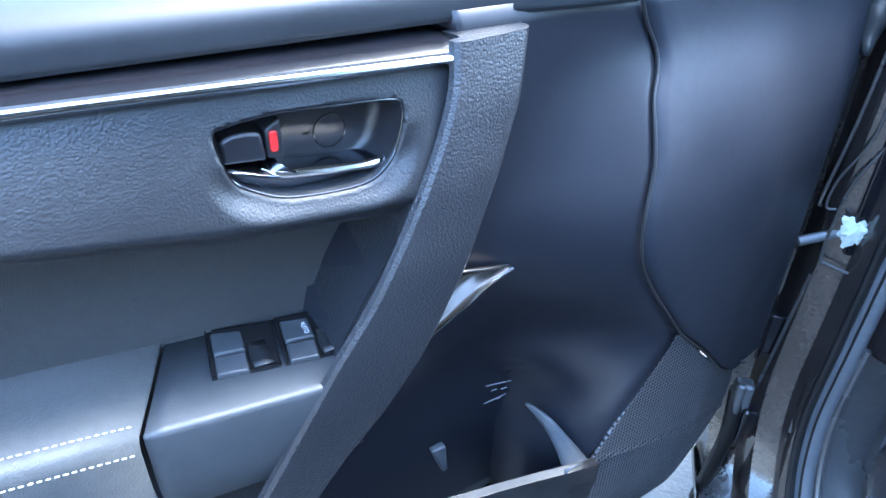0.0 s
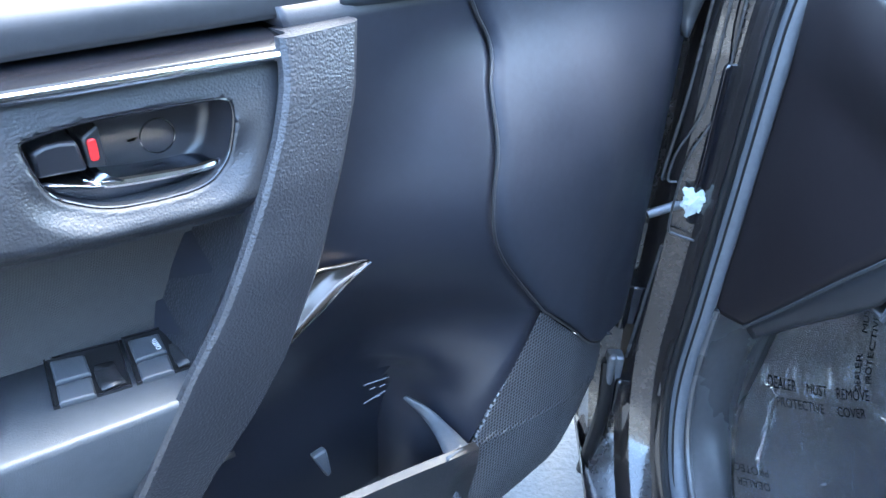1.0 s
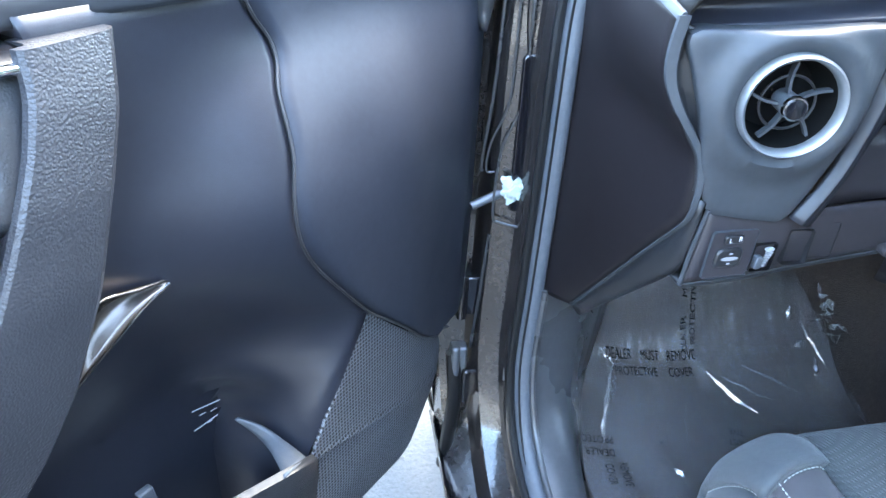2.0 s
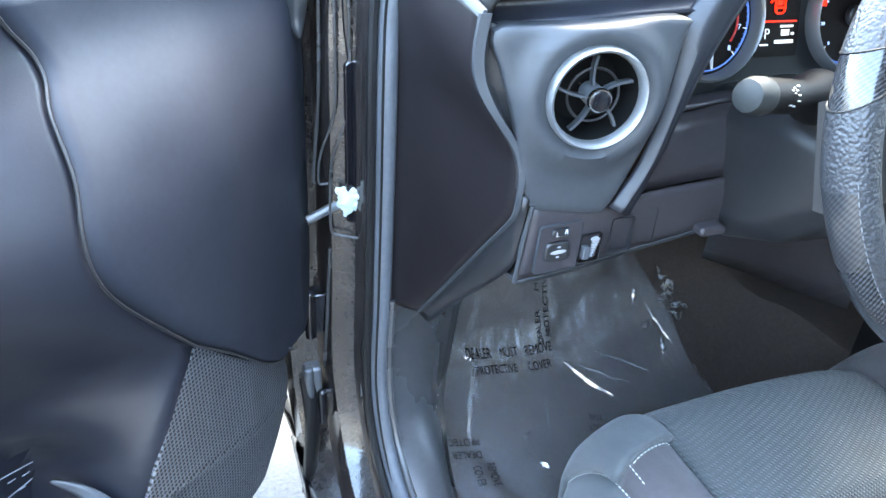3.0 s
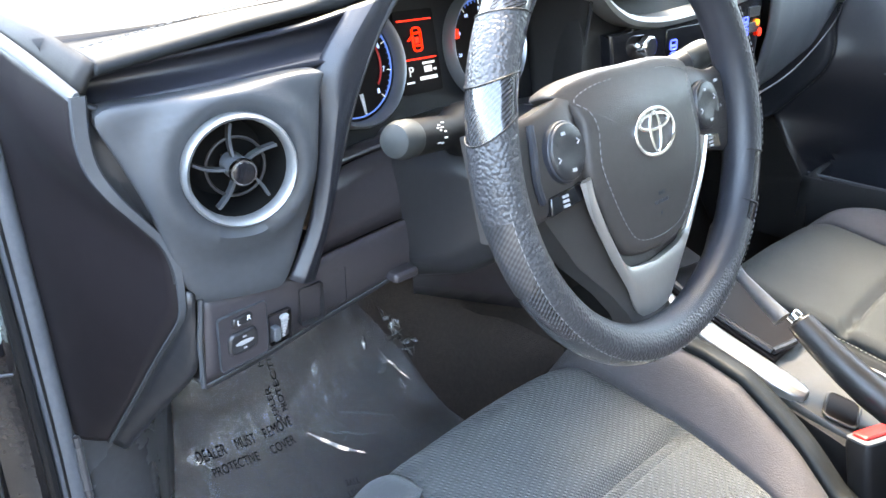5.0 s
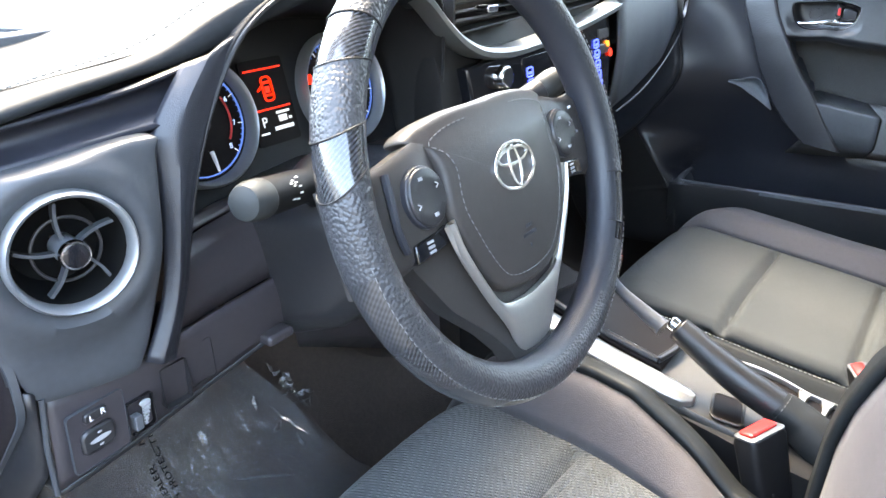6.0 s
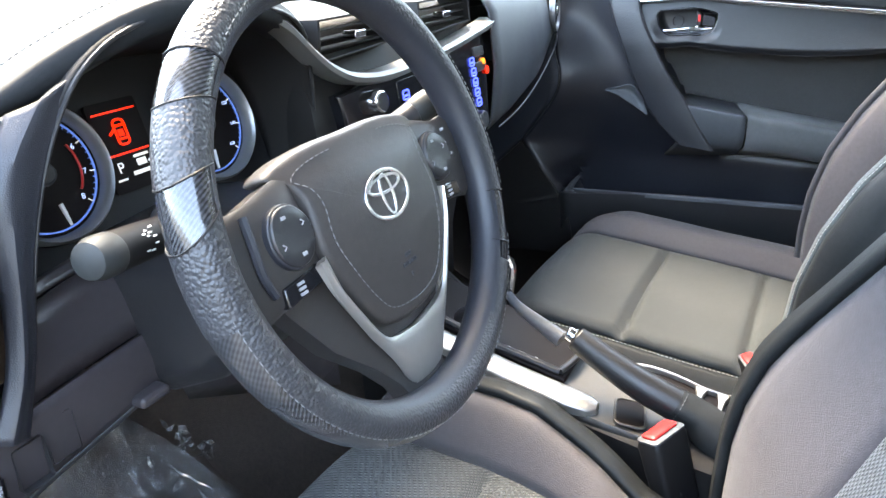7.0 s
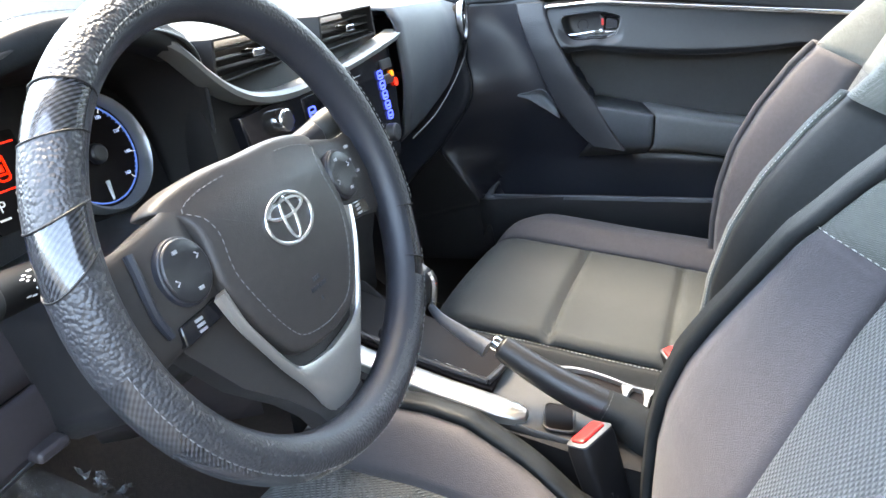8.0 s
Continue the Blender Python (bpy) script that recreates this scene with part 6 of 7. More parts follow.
# side spokes with their buttons
SPOKE = mat("spoke_plastic", (0.036, 0.032, 0.030), 0.40, grain=[("noise", 1400, 0.0002)])
for sx in (-1, 1):
    bm = bmesh.new()
    rows = []
    for x, z0, z1, y in ((0.080, -0.036, 0.046, -0.004), (0.10, -0.038, 0.042, 0.000), (0.125, -0.040, 0.036, -0.002), (0.145, -0.044, 0.034, -0.005), (0.168, -0.05, 0.036, -0.008)):
        rows.append([(sx * x, y - 0.028, z0 + 0.004), (sx * x, y - 0.006, z0), (sx * x, y, z0 + 0.006), (sx * x, y + 0.002, (z0 + z1) / 2), (sx * x, y, z1 - 0.006), (sx * x, y - 0.006, z1), (sx * x, y - 0.028, z1 - 0.004)])
    loft(bm, rows, True, True, WP)
    spoke = part("side_spoke", bm, SPOKE, wheel, "black side spoke with buttons", sharp=50)
    bm = bmesh.new()
    cx = sx * 0.1035
    q = [(cx + 0.020 * math.cos(a), 0.005 + 0.0215 * math.sin(a)) for a in (2 * math.pi * k / 32 for k in range(32))]
    prism(bm, [(cx + (a - cx) * 1.10, 0.005 + (b - 0.005) * 1.10) for a, b in q], -0.004, 0.0045, WP, 0.0008)
    part("button_surround", bm, SOFT, spoke, bevel=0.001)
    bm = bmesh.new()
    loft(bm, [[(cx + (a - cx) * f, y, 0.005 + (b - 0.005) * f) for a, b in q] for f, y in ((1, 0.002), (1, 0.0055), (0.93, 0.0068), (0.5, 0.0056), (0.1, 0.0052))], True, True, WP)
    bd = part("button_disc", bm, PLASTIC, spoke, sharp=50)
    for k, (dx, dz) in enumerate(((-0.004, 0.014), (0.012, 0.006), (0.003, -0.014), (-0.012, -0.004))):
        bm = bmesh.new()
        if k % 2:
            tube(bm, [(cx + dx - 0.0015, 0.0067, 0.005 + dz + 0.002), (cx + dx + 0.0012, 0.0067, 0.005 + dz), (cx + dx - 0.0015, 0.0067, 0.005 + dz - 0.002)], 0.0006, 5, M=WP)
        else:
            box(bm, cx + dx - 0.002, cx + dx + 0.002, 0.0058, 0.0072, 0.005 + dz - 0.0012, 0.005 + dz + 0.0012, WP)
        part("button_mark", bm, GREYPRINT, bd)
    bm = bmesh.new()
    prism(bm, [(sx * 0.086, -0.034), (sx * 0.128, -0.038), (sx * 0.126, -0.024), (sx * 0.088, -0.020)], -0.006, 0.0012, WP)
    low = part("lower_button", bm, GLOSS, spoke, bevel=0.0015)
    bm = bmesh.new()
    for k in range(3):
        box(bm, sx * 0.110 - 0.004, sx * 0.110 + 0.003, 0.0008, 0.002, -0.0345 + k * 0.0036, -0.0325 + k * 0.0036, WP)
    part("button_mark", bm, GREYPRINT, low)
    if sx < 0:
        bm = bmesh.new()
        tube(bm, crom([(-0.134, 0.0, 0.030), (-0.137, 0.002, 0.012), (-0.138, 0.001, -0.010), (-0.133, -0.001, -0.026)], 5), 0.0032, 8, M=WP)
        part("spoke_edge", bm, SOFT, spoke)
    else:
        for dx, dz in ((0.128, 0.012), (0.134, 0.0), (0.132, 0.024)):
            bm = bmesh.new()
            box(bm, dx - 0.002, dx + 0.002, 0.0, 0.0022, dz - 0.0012, dz + 0.0012, WP)
            part("button_mark", bm, GREYPRINT, spoke)
# lower spoke: dark carrier and the silver V
bm = bmesh.new()
rows = []
for z, w, y in ((-0.02, 0.128, -0.014), (-0.045, 0.118, -0.015), (-0.09, 0.088, -0.017), (-0.126, 0.050, -0.019), (-0.150, 0.032, -0.018), (-0.168, 0.028, -0.014)):
    rows.append([(-w, y - 0.02, z), (-w, y, z), (-w * 0.6, y + 0.006, z), (w * 0.6, y + 0.006, z), (w, y, z), (w, y - 0.02, z)])
loft(bm, rows, True, True, WP)
part("lower_spoke", bm, SPOKE, wheel, "black lower spoke", sharp=50)
def vy(z):
    return interp([(-0.165, -0.012), (-0.11, -0.006), (-0.05, 0.002), (0.0, 0.006)], z)
bm = bmesh.new()
inn = [(0.0, -0.111), (0.030, -0.107), (0.048, -0.098), (0.065, -0.071), (0.080, -0.043), (0.088, -0.020)]
outr = [(0.091, -0.021), (0.082, -0.052), (0.063, -0.090), (0.043, -0.121), (0.029, -0.148), (0.017, -0.157), (0.0, -0.160)]
for sx in (-1, 1):
    A = crom([(sx * a, vy(b) + 0.003, b) for a, b in reversed(inn)], 6)
    B = crom([(sx * a, vy(b), b) for a, b in outr], 6)
    sheet(bm, A, B, 26, 6, lambda p, u, v: p + Vector((0, 0.004 * math.sin(math.pi * v) , 0)), WP)
bmesh.ops.remove_doubles(bm, verts=bm.verts, dist=0.0008)
part("silver_spoke", bm, SILVER, wheel, "satin silver V-shaped lower spoke", thick=0.008, bevel=0.001)
# column shroud and stalks
bm = bmesh.new()
rows = []
for y, w, zt, zb in ((0.055, 0.060, 0.845, 0.775), (0.075, 0.085, 0.855, 0.755), (0.12, 0.100, 0.857, 0.715), (0.18, 0.104, 0.850, 0.690), (0.27, 0.10, 0.84, 0.68)):
    rows.append([(-0.36 + a * w, y, b) for a, b in ((-1, zb + 0.03), (-1.0, zt - 0.03), (-0.8, zt - 0.006), (0, zt), (0.8, zt - 0.006), (1.0, zt - 0.03), (1, zb + 0.03), (0.8, zb + 0.004), (0, zb), (-0.8, zb + 0.004))])
loft(bm, rows, True, True)
col = thing("steering_column", (-0.36, 0.2, 0.69), "dark plastic steering column shroud with two stalks", "steering column")
part("shroud", bm, PLASTIC, col, bevel=0.006, sharp=50)
STALKB = mat("stalk_black", (0.007, 0.007, 0.0075), 0.55, spec=0.2)
STALKG = mat("stalk_grey", (0.026, 0.028, 0.028), 0.5, spec=0.25)
def stalk(sx):
    bm = bmesh.new()
    base = Vector((-0.448, 0.118, 0.864)) if sx < 0 else Vector((-0.28, 0.095, 0.860))
    tip = Vector((-0.553, 0.087, 0.8815)) if sx < 0 else Vector((-0.36 + 0.195, 0.052, 0.905))
    axis = tip - base
    R = [0.024, 0.021, 0.0135, 0.0140, 0.0142, 0.0142] if sx < 0 else [0.012, 0.009, 0.009, 0.010, 0.013, 0.0135]
    tube(bm, [base + axis * f for f in (0, 0.12, 0.25, 0.45, 0.6, 0.80)], R, 20)
    st = part("stalk", bm, STALKB if sx < 0 else PLASTIC, col, "black stalk with white symbols" if sx < 0 else "grey stalk", bevel=0.001)
    bm = bmesh.new()
    tube(bm, [base + axis * f for f in (0.79, 0.81, 0.92, 0.99, 1.02)], [0.0142, 0.0150, 0.0150, 0.0125, 0.006] if sx < 0 else [0.0125, 0.0140, 0.0150, 0.0140, 0.009], 20)
    part("stalk_end", bm, STALKG, st, "grey twist end")
    if sx < 0:
        u = axis.normalized()
        v = Vector((0, -0.85, 0.5)).normalized()
        w = u.cross(v)
        bm = bmesh.new()
        for f, g in ((0.50, 0.1), (0.53, 0.25), (0.56, 0.1), (0.53, -0.05), (0.47, -0.5), (0.47, -0.15), (0.57, -0.75), (0.52, -0.8), (0.46, 0.4)):
            c = base + axis * f
            d = (v * math.cos(g) + w * math.sin(g)).normalized()
            tt = u * 0.0022
            tube(bm, [c + d * 0.0141 - tt, c + d * 0.0146, c + d * 0.0141 + tt], 0.0008, 5)
        part("stalk_mark", bm, WHITE, st)
stalk(-1)
stalk(1)
# ignition key
key = thing("ignition_key", (-0.275, 0.07, 0.80), "metal ignition keys hanging from the column lock", "key")
bm = bmesh.new()
tube(bm, [(-0.27, 0.09, 0.806), (-0.265, 0.05, 0.80)], 0.012, 14)
part("lock_barrel", bm, METAL, key, bevel=0.002)
bm = bmesh.new()
prism(bm, rounded(0.006, 0.045, 0.002, 3, -0.300, 0.745), 0.040, 0.044)
part("key_blade", bm, CHROME, key)
bm = bmesh.new()
prism(bm, rounded(0.008, 0.03, 0.003, 3, -0.288, 0.755), 0.046, 0.049)
part("key_blade", bm, CHROME, key)
bm = bmesh.new()
tube(bm, [(-0.294 + 0.008 * math.cos(a), 0.045, 0.772 + 0.010 * math.sin(a)) for a in np.linspace(0, 6.28, 16)[:-1]], 0.001, 6, True)
part("key_ring", bm, CHROME, key)


# ---- seats ----
FRONTCLOTH = mat("plain_blue_grey_cloth", (0.056, 0.062, 0.066), 0.75, grain=[("noise", 1100, 0.0005)], sheen=0.2)
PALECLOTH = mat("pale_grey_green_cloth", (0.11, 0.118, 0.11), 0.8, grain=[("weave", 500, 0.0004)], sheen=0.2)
def seat(name, M, label, driver, ed, root, lean):
    """Local x across from the seat's centre, y ahead, z up. ed: the six sewn edges across the seat, root: the foot of the backrest."""
    st = thing(name, M @ Vector((0, -0.1, 0.24)), label, "car seat", "front seats")
    slope = 0.04 if driver else 0.13
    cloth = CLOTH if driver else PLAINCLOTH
    shift = lambda y: interp([(-0.4, -0.06), (-0.2, -0.030), (-0.12, -0.006), (-0.05, 0.006), (0.0, 0.012), (0.08, 0.014), (0.2, 0.012)], y) if driver else 0.0
    def cush(u, y):
        left, right = step(-u, -ed[2] - 0.012, -ed[2] + 0.045), step(u, ed[3] - 0.012, ed[3] + 0.045)
        z = 0.482 + slope * y
        hl, hr = (0.022 if ed[2] - ed[1] > 0.02 else 0.004), (0.026 if ed[4] - ed[3] > 0.02 else 0.004)
        z += hl * left * (1 - step(y, 0.04, 0.15)) + hr * right - 0.045 * step(-u, -ed[1] - 0.03, -ed[0] + 0.002) ** 1.5
        if driver:
            z += right * interp([(-0.30, -0.05), (-0.18, -0.030), (-0.14, -0.006), (-0.10, 0.012), (-0.05, 0.032), (0.0, 0.036), (0.10, 0.034), (0.2, 0.02)], y) - 0.035 * step(u, ed[4] + 0.018, ed[5] + 0.002) ** 1.5
        else:
            z -= 0.045 * step(u, ed[4] - 0.03, ed[5] + 0.002) ** 1.5
        z -= 0.007 * math.exp(-((u - ed[2]) / 0.007) ** 2) + 0.007 * math.exp(-((u - ed[3]) / 0.007) ** 2)
        a = max(0, max(ed[2] - u, u - ed[3]))
        mid = (u - (ed[2] + ed[3]) / 2) / ((ed[3] - ed[2]) / 2)
        if abs(mid) < 1:
            z += 0.008 * (1 - mid * mid)
            for cy in (-0.012, -0.19):
                z -= (0.014 * math.exp(-((y - cy) / 0.007) ** 2) + (0.006 if driver else 0.0) * math.exp(-((y - cy + 0.016) / 0.004) ** 2)) * min(1, 4 * (1 - abs(mid)) + 0.5)
        front = 0.207 - 3.4 * max(0, abs(u) - 0.10) ** 2.1
        f = (y - (front - 0.085)) / 0.085
        if f > 0:
            z -= 0.070 * min(1, f) ** 2.4
        z += 0.003 * noise.noise(Vector((u * 7, y * 7, 3.3 if driver else 9.1)))
        return z, front
    def point(u, t):
        # t runs from the back to the front, then down the front face
        z0, front = cush(u, 0)
        if t <= 1:
            y = -0.40 + (front + 0.40) * t
            x = u + shift(y) * step(u, 0.0, ed[3])
            return Vector((x, y, cush(u, y)[0]))
        z, _ = cush(u, front)
        u = u + shift(front) * step(u, 0.0, ed[3])
        return Vector((u, front + 0.006 * math.sin((t - 1) * 3.1) - 0.02 * (t - 1), z - 0.17 * (t - 1)))
    TS = list(np.linspace(0, 0.8, 90)) + list(np.linspace(0.81, 1.0, 18)) + list(np.linspace(1.06, 2.0, 8))
    def strip(u0, u1, ts=None):
        n = max(4, int((u1 - u0) / 0.006))
        bm = bmesh.new()
        loft(bm, [[point(u, t) for u in np.linspace(u0, u1, n)] for t in ts or TS], False, False, M)
        return bm
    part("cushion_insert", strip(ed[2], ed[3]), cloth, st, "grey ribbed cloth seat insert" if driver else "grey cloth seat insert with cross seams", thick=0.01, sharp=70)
    for i, j, sx in ((1, 0, -1), (4, 5, 1)):
        k = 2 if sx < 0 else 3
        lo, hi = sorted((ed[k], ed[i]))
        if hi - lo > 0.02:
            cut = next(i for i, t in enumerate(TS) if t >= 0.85)
            back_part = TS[:cut + 1] if driver and sx < 0 else None
            part("cushion_bolster", strip(lo, hi, back_part), BOLSTER, st, "mauve grey cloth side bolster", thick=0.01, sharp=70)
            if back_part:
                part("cushion_corner", strip(lo, hi, TS[cut:]), FRONTCLOTH, st, "plain blue-grey cloth front corner", thick=0.01, sharp=70)
        lo, hi = sorted((ed[i], ed[j]))
        part("cushion_edge", strip(lo, hi), VINYL if not (driver and sx < 0) else FRONTCLOTH, st, "charcoal vinyl edge" if not (driver and sx < 0) else "plain blue-grey cloth edge", thick=0.01, sharp=70)
        bm = bmesh.new()
        top = [point(ed[j], t) for t in TS]
        loft(bm, [[p + Vector((-sx * 0.002, 0, 0.001)) for p in top], [p + Vector((sx * 0.004, 0, -0.02)) for p in top], [Vector((p.x, p.y, min(p.z - 0.03, 0.36))) for p in top], [Vector((p.x - sx * 0.013, p.y, 0.30)) for p in top]], False, False, M)
        part("cushion_side", bm, VINYL, st, "charcoal vinyl seat side", thick=0.006, sharp=70)
        bm = bmesh.new()
        stitches(bm, [point(ed[i] + sx * 0.001, t) + Vector((0, 0, 0.0012)) for t in TS[8:]], 0.0042, 0.002, 0.0007, M)
        part("stitching", bm, THREAD, st, "pale stitching")
    if driver:
        bm = bmesh.new()
        stitches(bm, [point(p.x, p.y) + Vector((-0.0005, 0.001, 0.002)) for p in crom([(-0.134, 1.0, 0), (-0.150, 0.985, 0), (-0.172, 0.965, 0), (-0.195, 0.93, 0), (-0.207, 0.89, 0), (-0.212, 0.85, 0), (-0.214, 0.80, 0)], 8)], 0.0042, 0.002, 0.0008, M)
        part("stitching", bm, THREAD, st, "pale stitching")
        bm = bmesh.new()
        stitches(bm, [point(u, 0.848) + Vector((0, 0.001, 0.0015)) for u in np.linspace(-0.144, -0.21, 10)], 0.0042, 0.002, 0.0008, M)
        part("stitching", bm, THREAD, st, "pale stitching")
    # base
    bm = bmesh.new()
    box(bm, -0.23, 0.23, -0.38, 0.12, 0.25, 0.42, M)
    part("seat_base", bm, DARKRUB, st, bevel=0.01)
    # backrest: local v up the back, leaning
    up = Vector((0, -math.sin(lean), math.cos(lean)))
    fw = Vector((0, math.cos(lean), math.sin(lean)))
    US = [-0.268, -0.264, -0.255, -0.245, -0.232, -0.220, -0.207, -0.192, -0.175, -0.160, -0.145, -0.132, -0.12, -0.105, -0.09, -0.045, 0.0]
    US = US + [-u for u in reversed(US[:-1])]
    seam, cap = (0.12, 0.398) if driver else (0.145, 0.405)
    def backw(v):
        if driver:
            return interp([(0.0, 0.205), (0.10, 0.226), (0.20, 0.243), (0.25, 0.236), (0.30, 0.222), (0.36, 0.204), (0.42, 0.198), (0.5, 0.195), (0.60, 0.175), (0.66, 0.15)], v)
        return interp([(0.0, 0.225), (0.10, 0.246), (0.22, 0.264), (0.36, 0.266), (0.5, 0.245), (0.60, 0.20), (0.66, 0.165)], v)
    def back(c, v):
        """c: the column across the back, as if it were 0.268 wide on each side."""
        a = abs(c)
        if driver:
            sewn = interp([(0.0, 0.215), (0.05, 0.22), (0.10, 0.228), (0.15, 0.224), (0.20, 0.225), (0.25, 0.216), (0.30, 0.198), (0.35, 0.177), (0.40, 0.158), (0.45, 0.15), (0.66, 0.13)], v)
            rim = sewn + interp([(0.0, 0.020), (0.10, 0.028), (0.20, 0.042), (0.25, 0.034), (0.30, 0.028), (0.40, 0.026)], v)
            u = math.copysign(interp([(0.0, 0.0), (seam, interp([(0.0, 0.07), (0.20, 0.075), (0.25, 0.09), (0.30, 0.11), (0.35, 0.13), (0.40, 0.135), (0.66, 0.10)], v)), (0.207, sewn), (0.24, rim), (0.268, rim + 0.012)], a), c)
        else:
            u = c * backw(v) / 0.268
        wing = [(0.0, 0.0), (0.05, 0.022), (0.10, 0.042), (0.15, 0.055), (0.20, 0.060), (0.38, 0.060), (0.44, 0.050), (0.52, 0.032), (0.60, 0.01)] if driver else [(0.0, 0.050), (0.06, 0.074), (0.12, 0.090), (0.20, 0.098), (0.28, 0.094), (0.36, 0.080), (0.44, 0.056), (0.52, 0.030), (0.60, 0.010)]
        w = interp(wing, v) * step(a, seam - 0.005, 0.207)
        w -= 0.06 * step(a, 0.238, 0.268) ** 1.6 - 0.005 * step(a, 0.207, 0.24) if driver else 0.085 * step(a, 0.222, 0.268) ** 1.6
        w -= 0.010 * math.exp(-((a - seam) / 0.008) ** 2)
        w += 0.012 * math.sin(math.pi * min(1, max(0, v / 0.6))) + 0.003 * noise.noise(Vector((u * 6, v * 6, 5.0)))
        w -= 0.06 * step(v, 0.58, 0.66) ** 2
        return root + Vector((u, 0, 0)) + up * v + fw * w
    VS = list(np.linspace(0.0, 0.66, 50))
    def bstrip(u0, u1, v0=0.0, v1=0.66):
        cols = [u for u in US if u0 - 1e-6 <= u <= u1 + 1e-6]
        bm = bmesh.new()
        loft(bm, [[back(u, v) for u in cols] for v in np.linspace(v0, v1, max(3, int((v1 - v0) / 0.012)))], False, False, M)
        return bm
    part("back_insert", bstrip(-seam, seam, 0, cap), CLOTH, st, "grey ribbed cloth back insert", thick=0.01, sharp=70)
    part("back_yoke", bstrip(-0.207, 0.207, cap, 0.66) if driver else bstrip(-0.268, 0.268, cap, 0.66), mat("grey_green_yoke_cloth", (0.088, 0.093, 0.084), 0.7, grain=[("weave", 300, 0.0006)], sheen=0.2), st, "grey-green cloth upper yoke", thick=0.01, sharp=70)
    for sx in (-1, 1):
        lo, hi = sorted((sx * seam, sx * 0.207))
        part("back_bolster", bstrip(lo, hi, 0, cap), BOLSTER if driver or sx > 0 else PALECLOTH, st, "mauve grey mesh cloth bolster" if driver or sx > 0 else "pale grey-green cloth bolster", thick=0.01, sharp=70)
        lo, hi = sorted((sx * 0.207, sx * 0.268))
        part("back_edge", bstrip(lo, hi, 0, 0.66 if driver else cap), BOLSTER if not driver and sx > 0 else VINYL, st, thick=0.01, sharp=70)
        bm = bmesh.new()
        edge = [back(sx * 0.268, v) for v in VS]
        loft(bm, [edge, [p - fw * 0.04 + Vector((sx * 0.004, 0, 0)) for p in edge], [p - fw * 0.11 + Vector((-sx * 0.03, 0, 0)) for p in edge]], False, False, M)
        part("back_side", bm, VINYL, st, "charcoal vinyl back side", thick=0.006, sharp=70)
        bm = bmesh.new()
        stitches(bm, [back(sx * 0.208, v) + fw * 0.0045 for v in VS if v <= cap], 0.0036, 0.002, 0.0005, M)
        if driver:
            arc = [back(sx * x, cap + 0.001) + fw * 0.001 for x in np.linspace(0.208, seam, 14)]
            stitches(bm, arc, 0.0036, 0.002, 0.0005, M)
        if driver or sx < 0:
            part("stitching", bm, THREAD, st, "pale stitching")
    bm = bmesh.new()
    shell = [[root + Vector((x * backw(v) * 0.9, 0, 0)) + up * v - fw * (0.115 - 0.03 * abs(x)) for x in np.linspace(-1, 1, 9)] for v in VS[::4] + [0.66]]
    loft(bm, shell, False, False, M)
    part("back_shell", bm, VINYL, st, thick=0.01)
    # headrest
    bm = bmesh.new()
    c = root + up * 0.76 - fw * 0.03
    rings = []
    for k in np.linspace(-1, 1, 11):
        q = math.sqrt(max(0.02, 1 - abs(k) ** 3))
        rings.append([c + Vector((k * 0.13, 0, 0)) + up * 0.085 * q * math.cos(t) + fw * 0.055 * q * math.sin(t) for t in (2 * math.pi * j / 16 for j in range(16))])
    loft(bm, rings, True, True, M)
    part("headrest", bm, VINYL, st)
    for sx in (-0.06, 0.06):
        bm = bmesh.new()
        tube(bm, [root + up * 0.60 - fw * 0.05 + Vector((sx, 0, 0)), c + Vector((sx, 0, 0))], 0.006, 8, M=M)
        part("headrest_post", bm, CHROME, st)
    return st


seat("driver_seat", Matrix.Translation((-0.36, 0, 0)), "grey cloth driver's seat with mauve bolsters and pale stitching", True, (-0.248, -0.226, -0.142, 0.150, 0.206, 0.246), Vector((0, -0.260, 0.44)), radians(28))
seat("passenger_seat", Matrix.Translation((0.345, -0.06, 0.012)), "grey cloth passenger seat with mauve bolsters", False, (-0.236, -0.198, -0.192, 0.155, 0.262, 0.282), Vector((0.02, -0.285, 0.44)), radians(24))


# ---- console between the seats ----
cons = thing("centre_console", (0, -0.1, 0.30), "dark grey centre console with silver side strips", "console")
bm = bmesh.new()
rows = []
for y, z, w in ((0.22, 0.60, 0.115), (0.12, 0.565, 0.105), (0.02, 0.535, 0.100), (-0.08, 0.512, 0.100), (-0.18, 0.495, 0.105), (-0.30, 0.480, 0.105), (-0.42, 0.475, 0.105)):
    k = 0.62 if y < 0.15 else 1.0
    rows.append([(-w + 0.005, y, 0.26), (-w, y, z - 0.05), (-w, y, z - 0.008), (-w + 0.012, y, z), (0, y, z), (w * k - 0.012, y, z), (w * k, y, z - 0.008), (w * k, y, z - 0.05), (w * k - 0.005, y, 0.26)])
loft(bm, rows, False, False)
CONS = mat("warm_grey_console", (0.047, 0.044, 0.040), 0.5, grain=FINE)
part("console_shell", bm, HOOD, cons, "black console shell", thick=0.004, sharp=40)
ctop = lambda y: interp([(-0.42, 0.475), (-0.30, 0.48), (-0.18, 0.495), (-0.08, 0.512), (0.02, 0.535), (0.12, 0.565), (0.22, 0.60)], y)
bm = bmesh.new()
rows = []
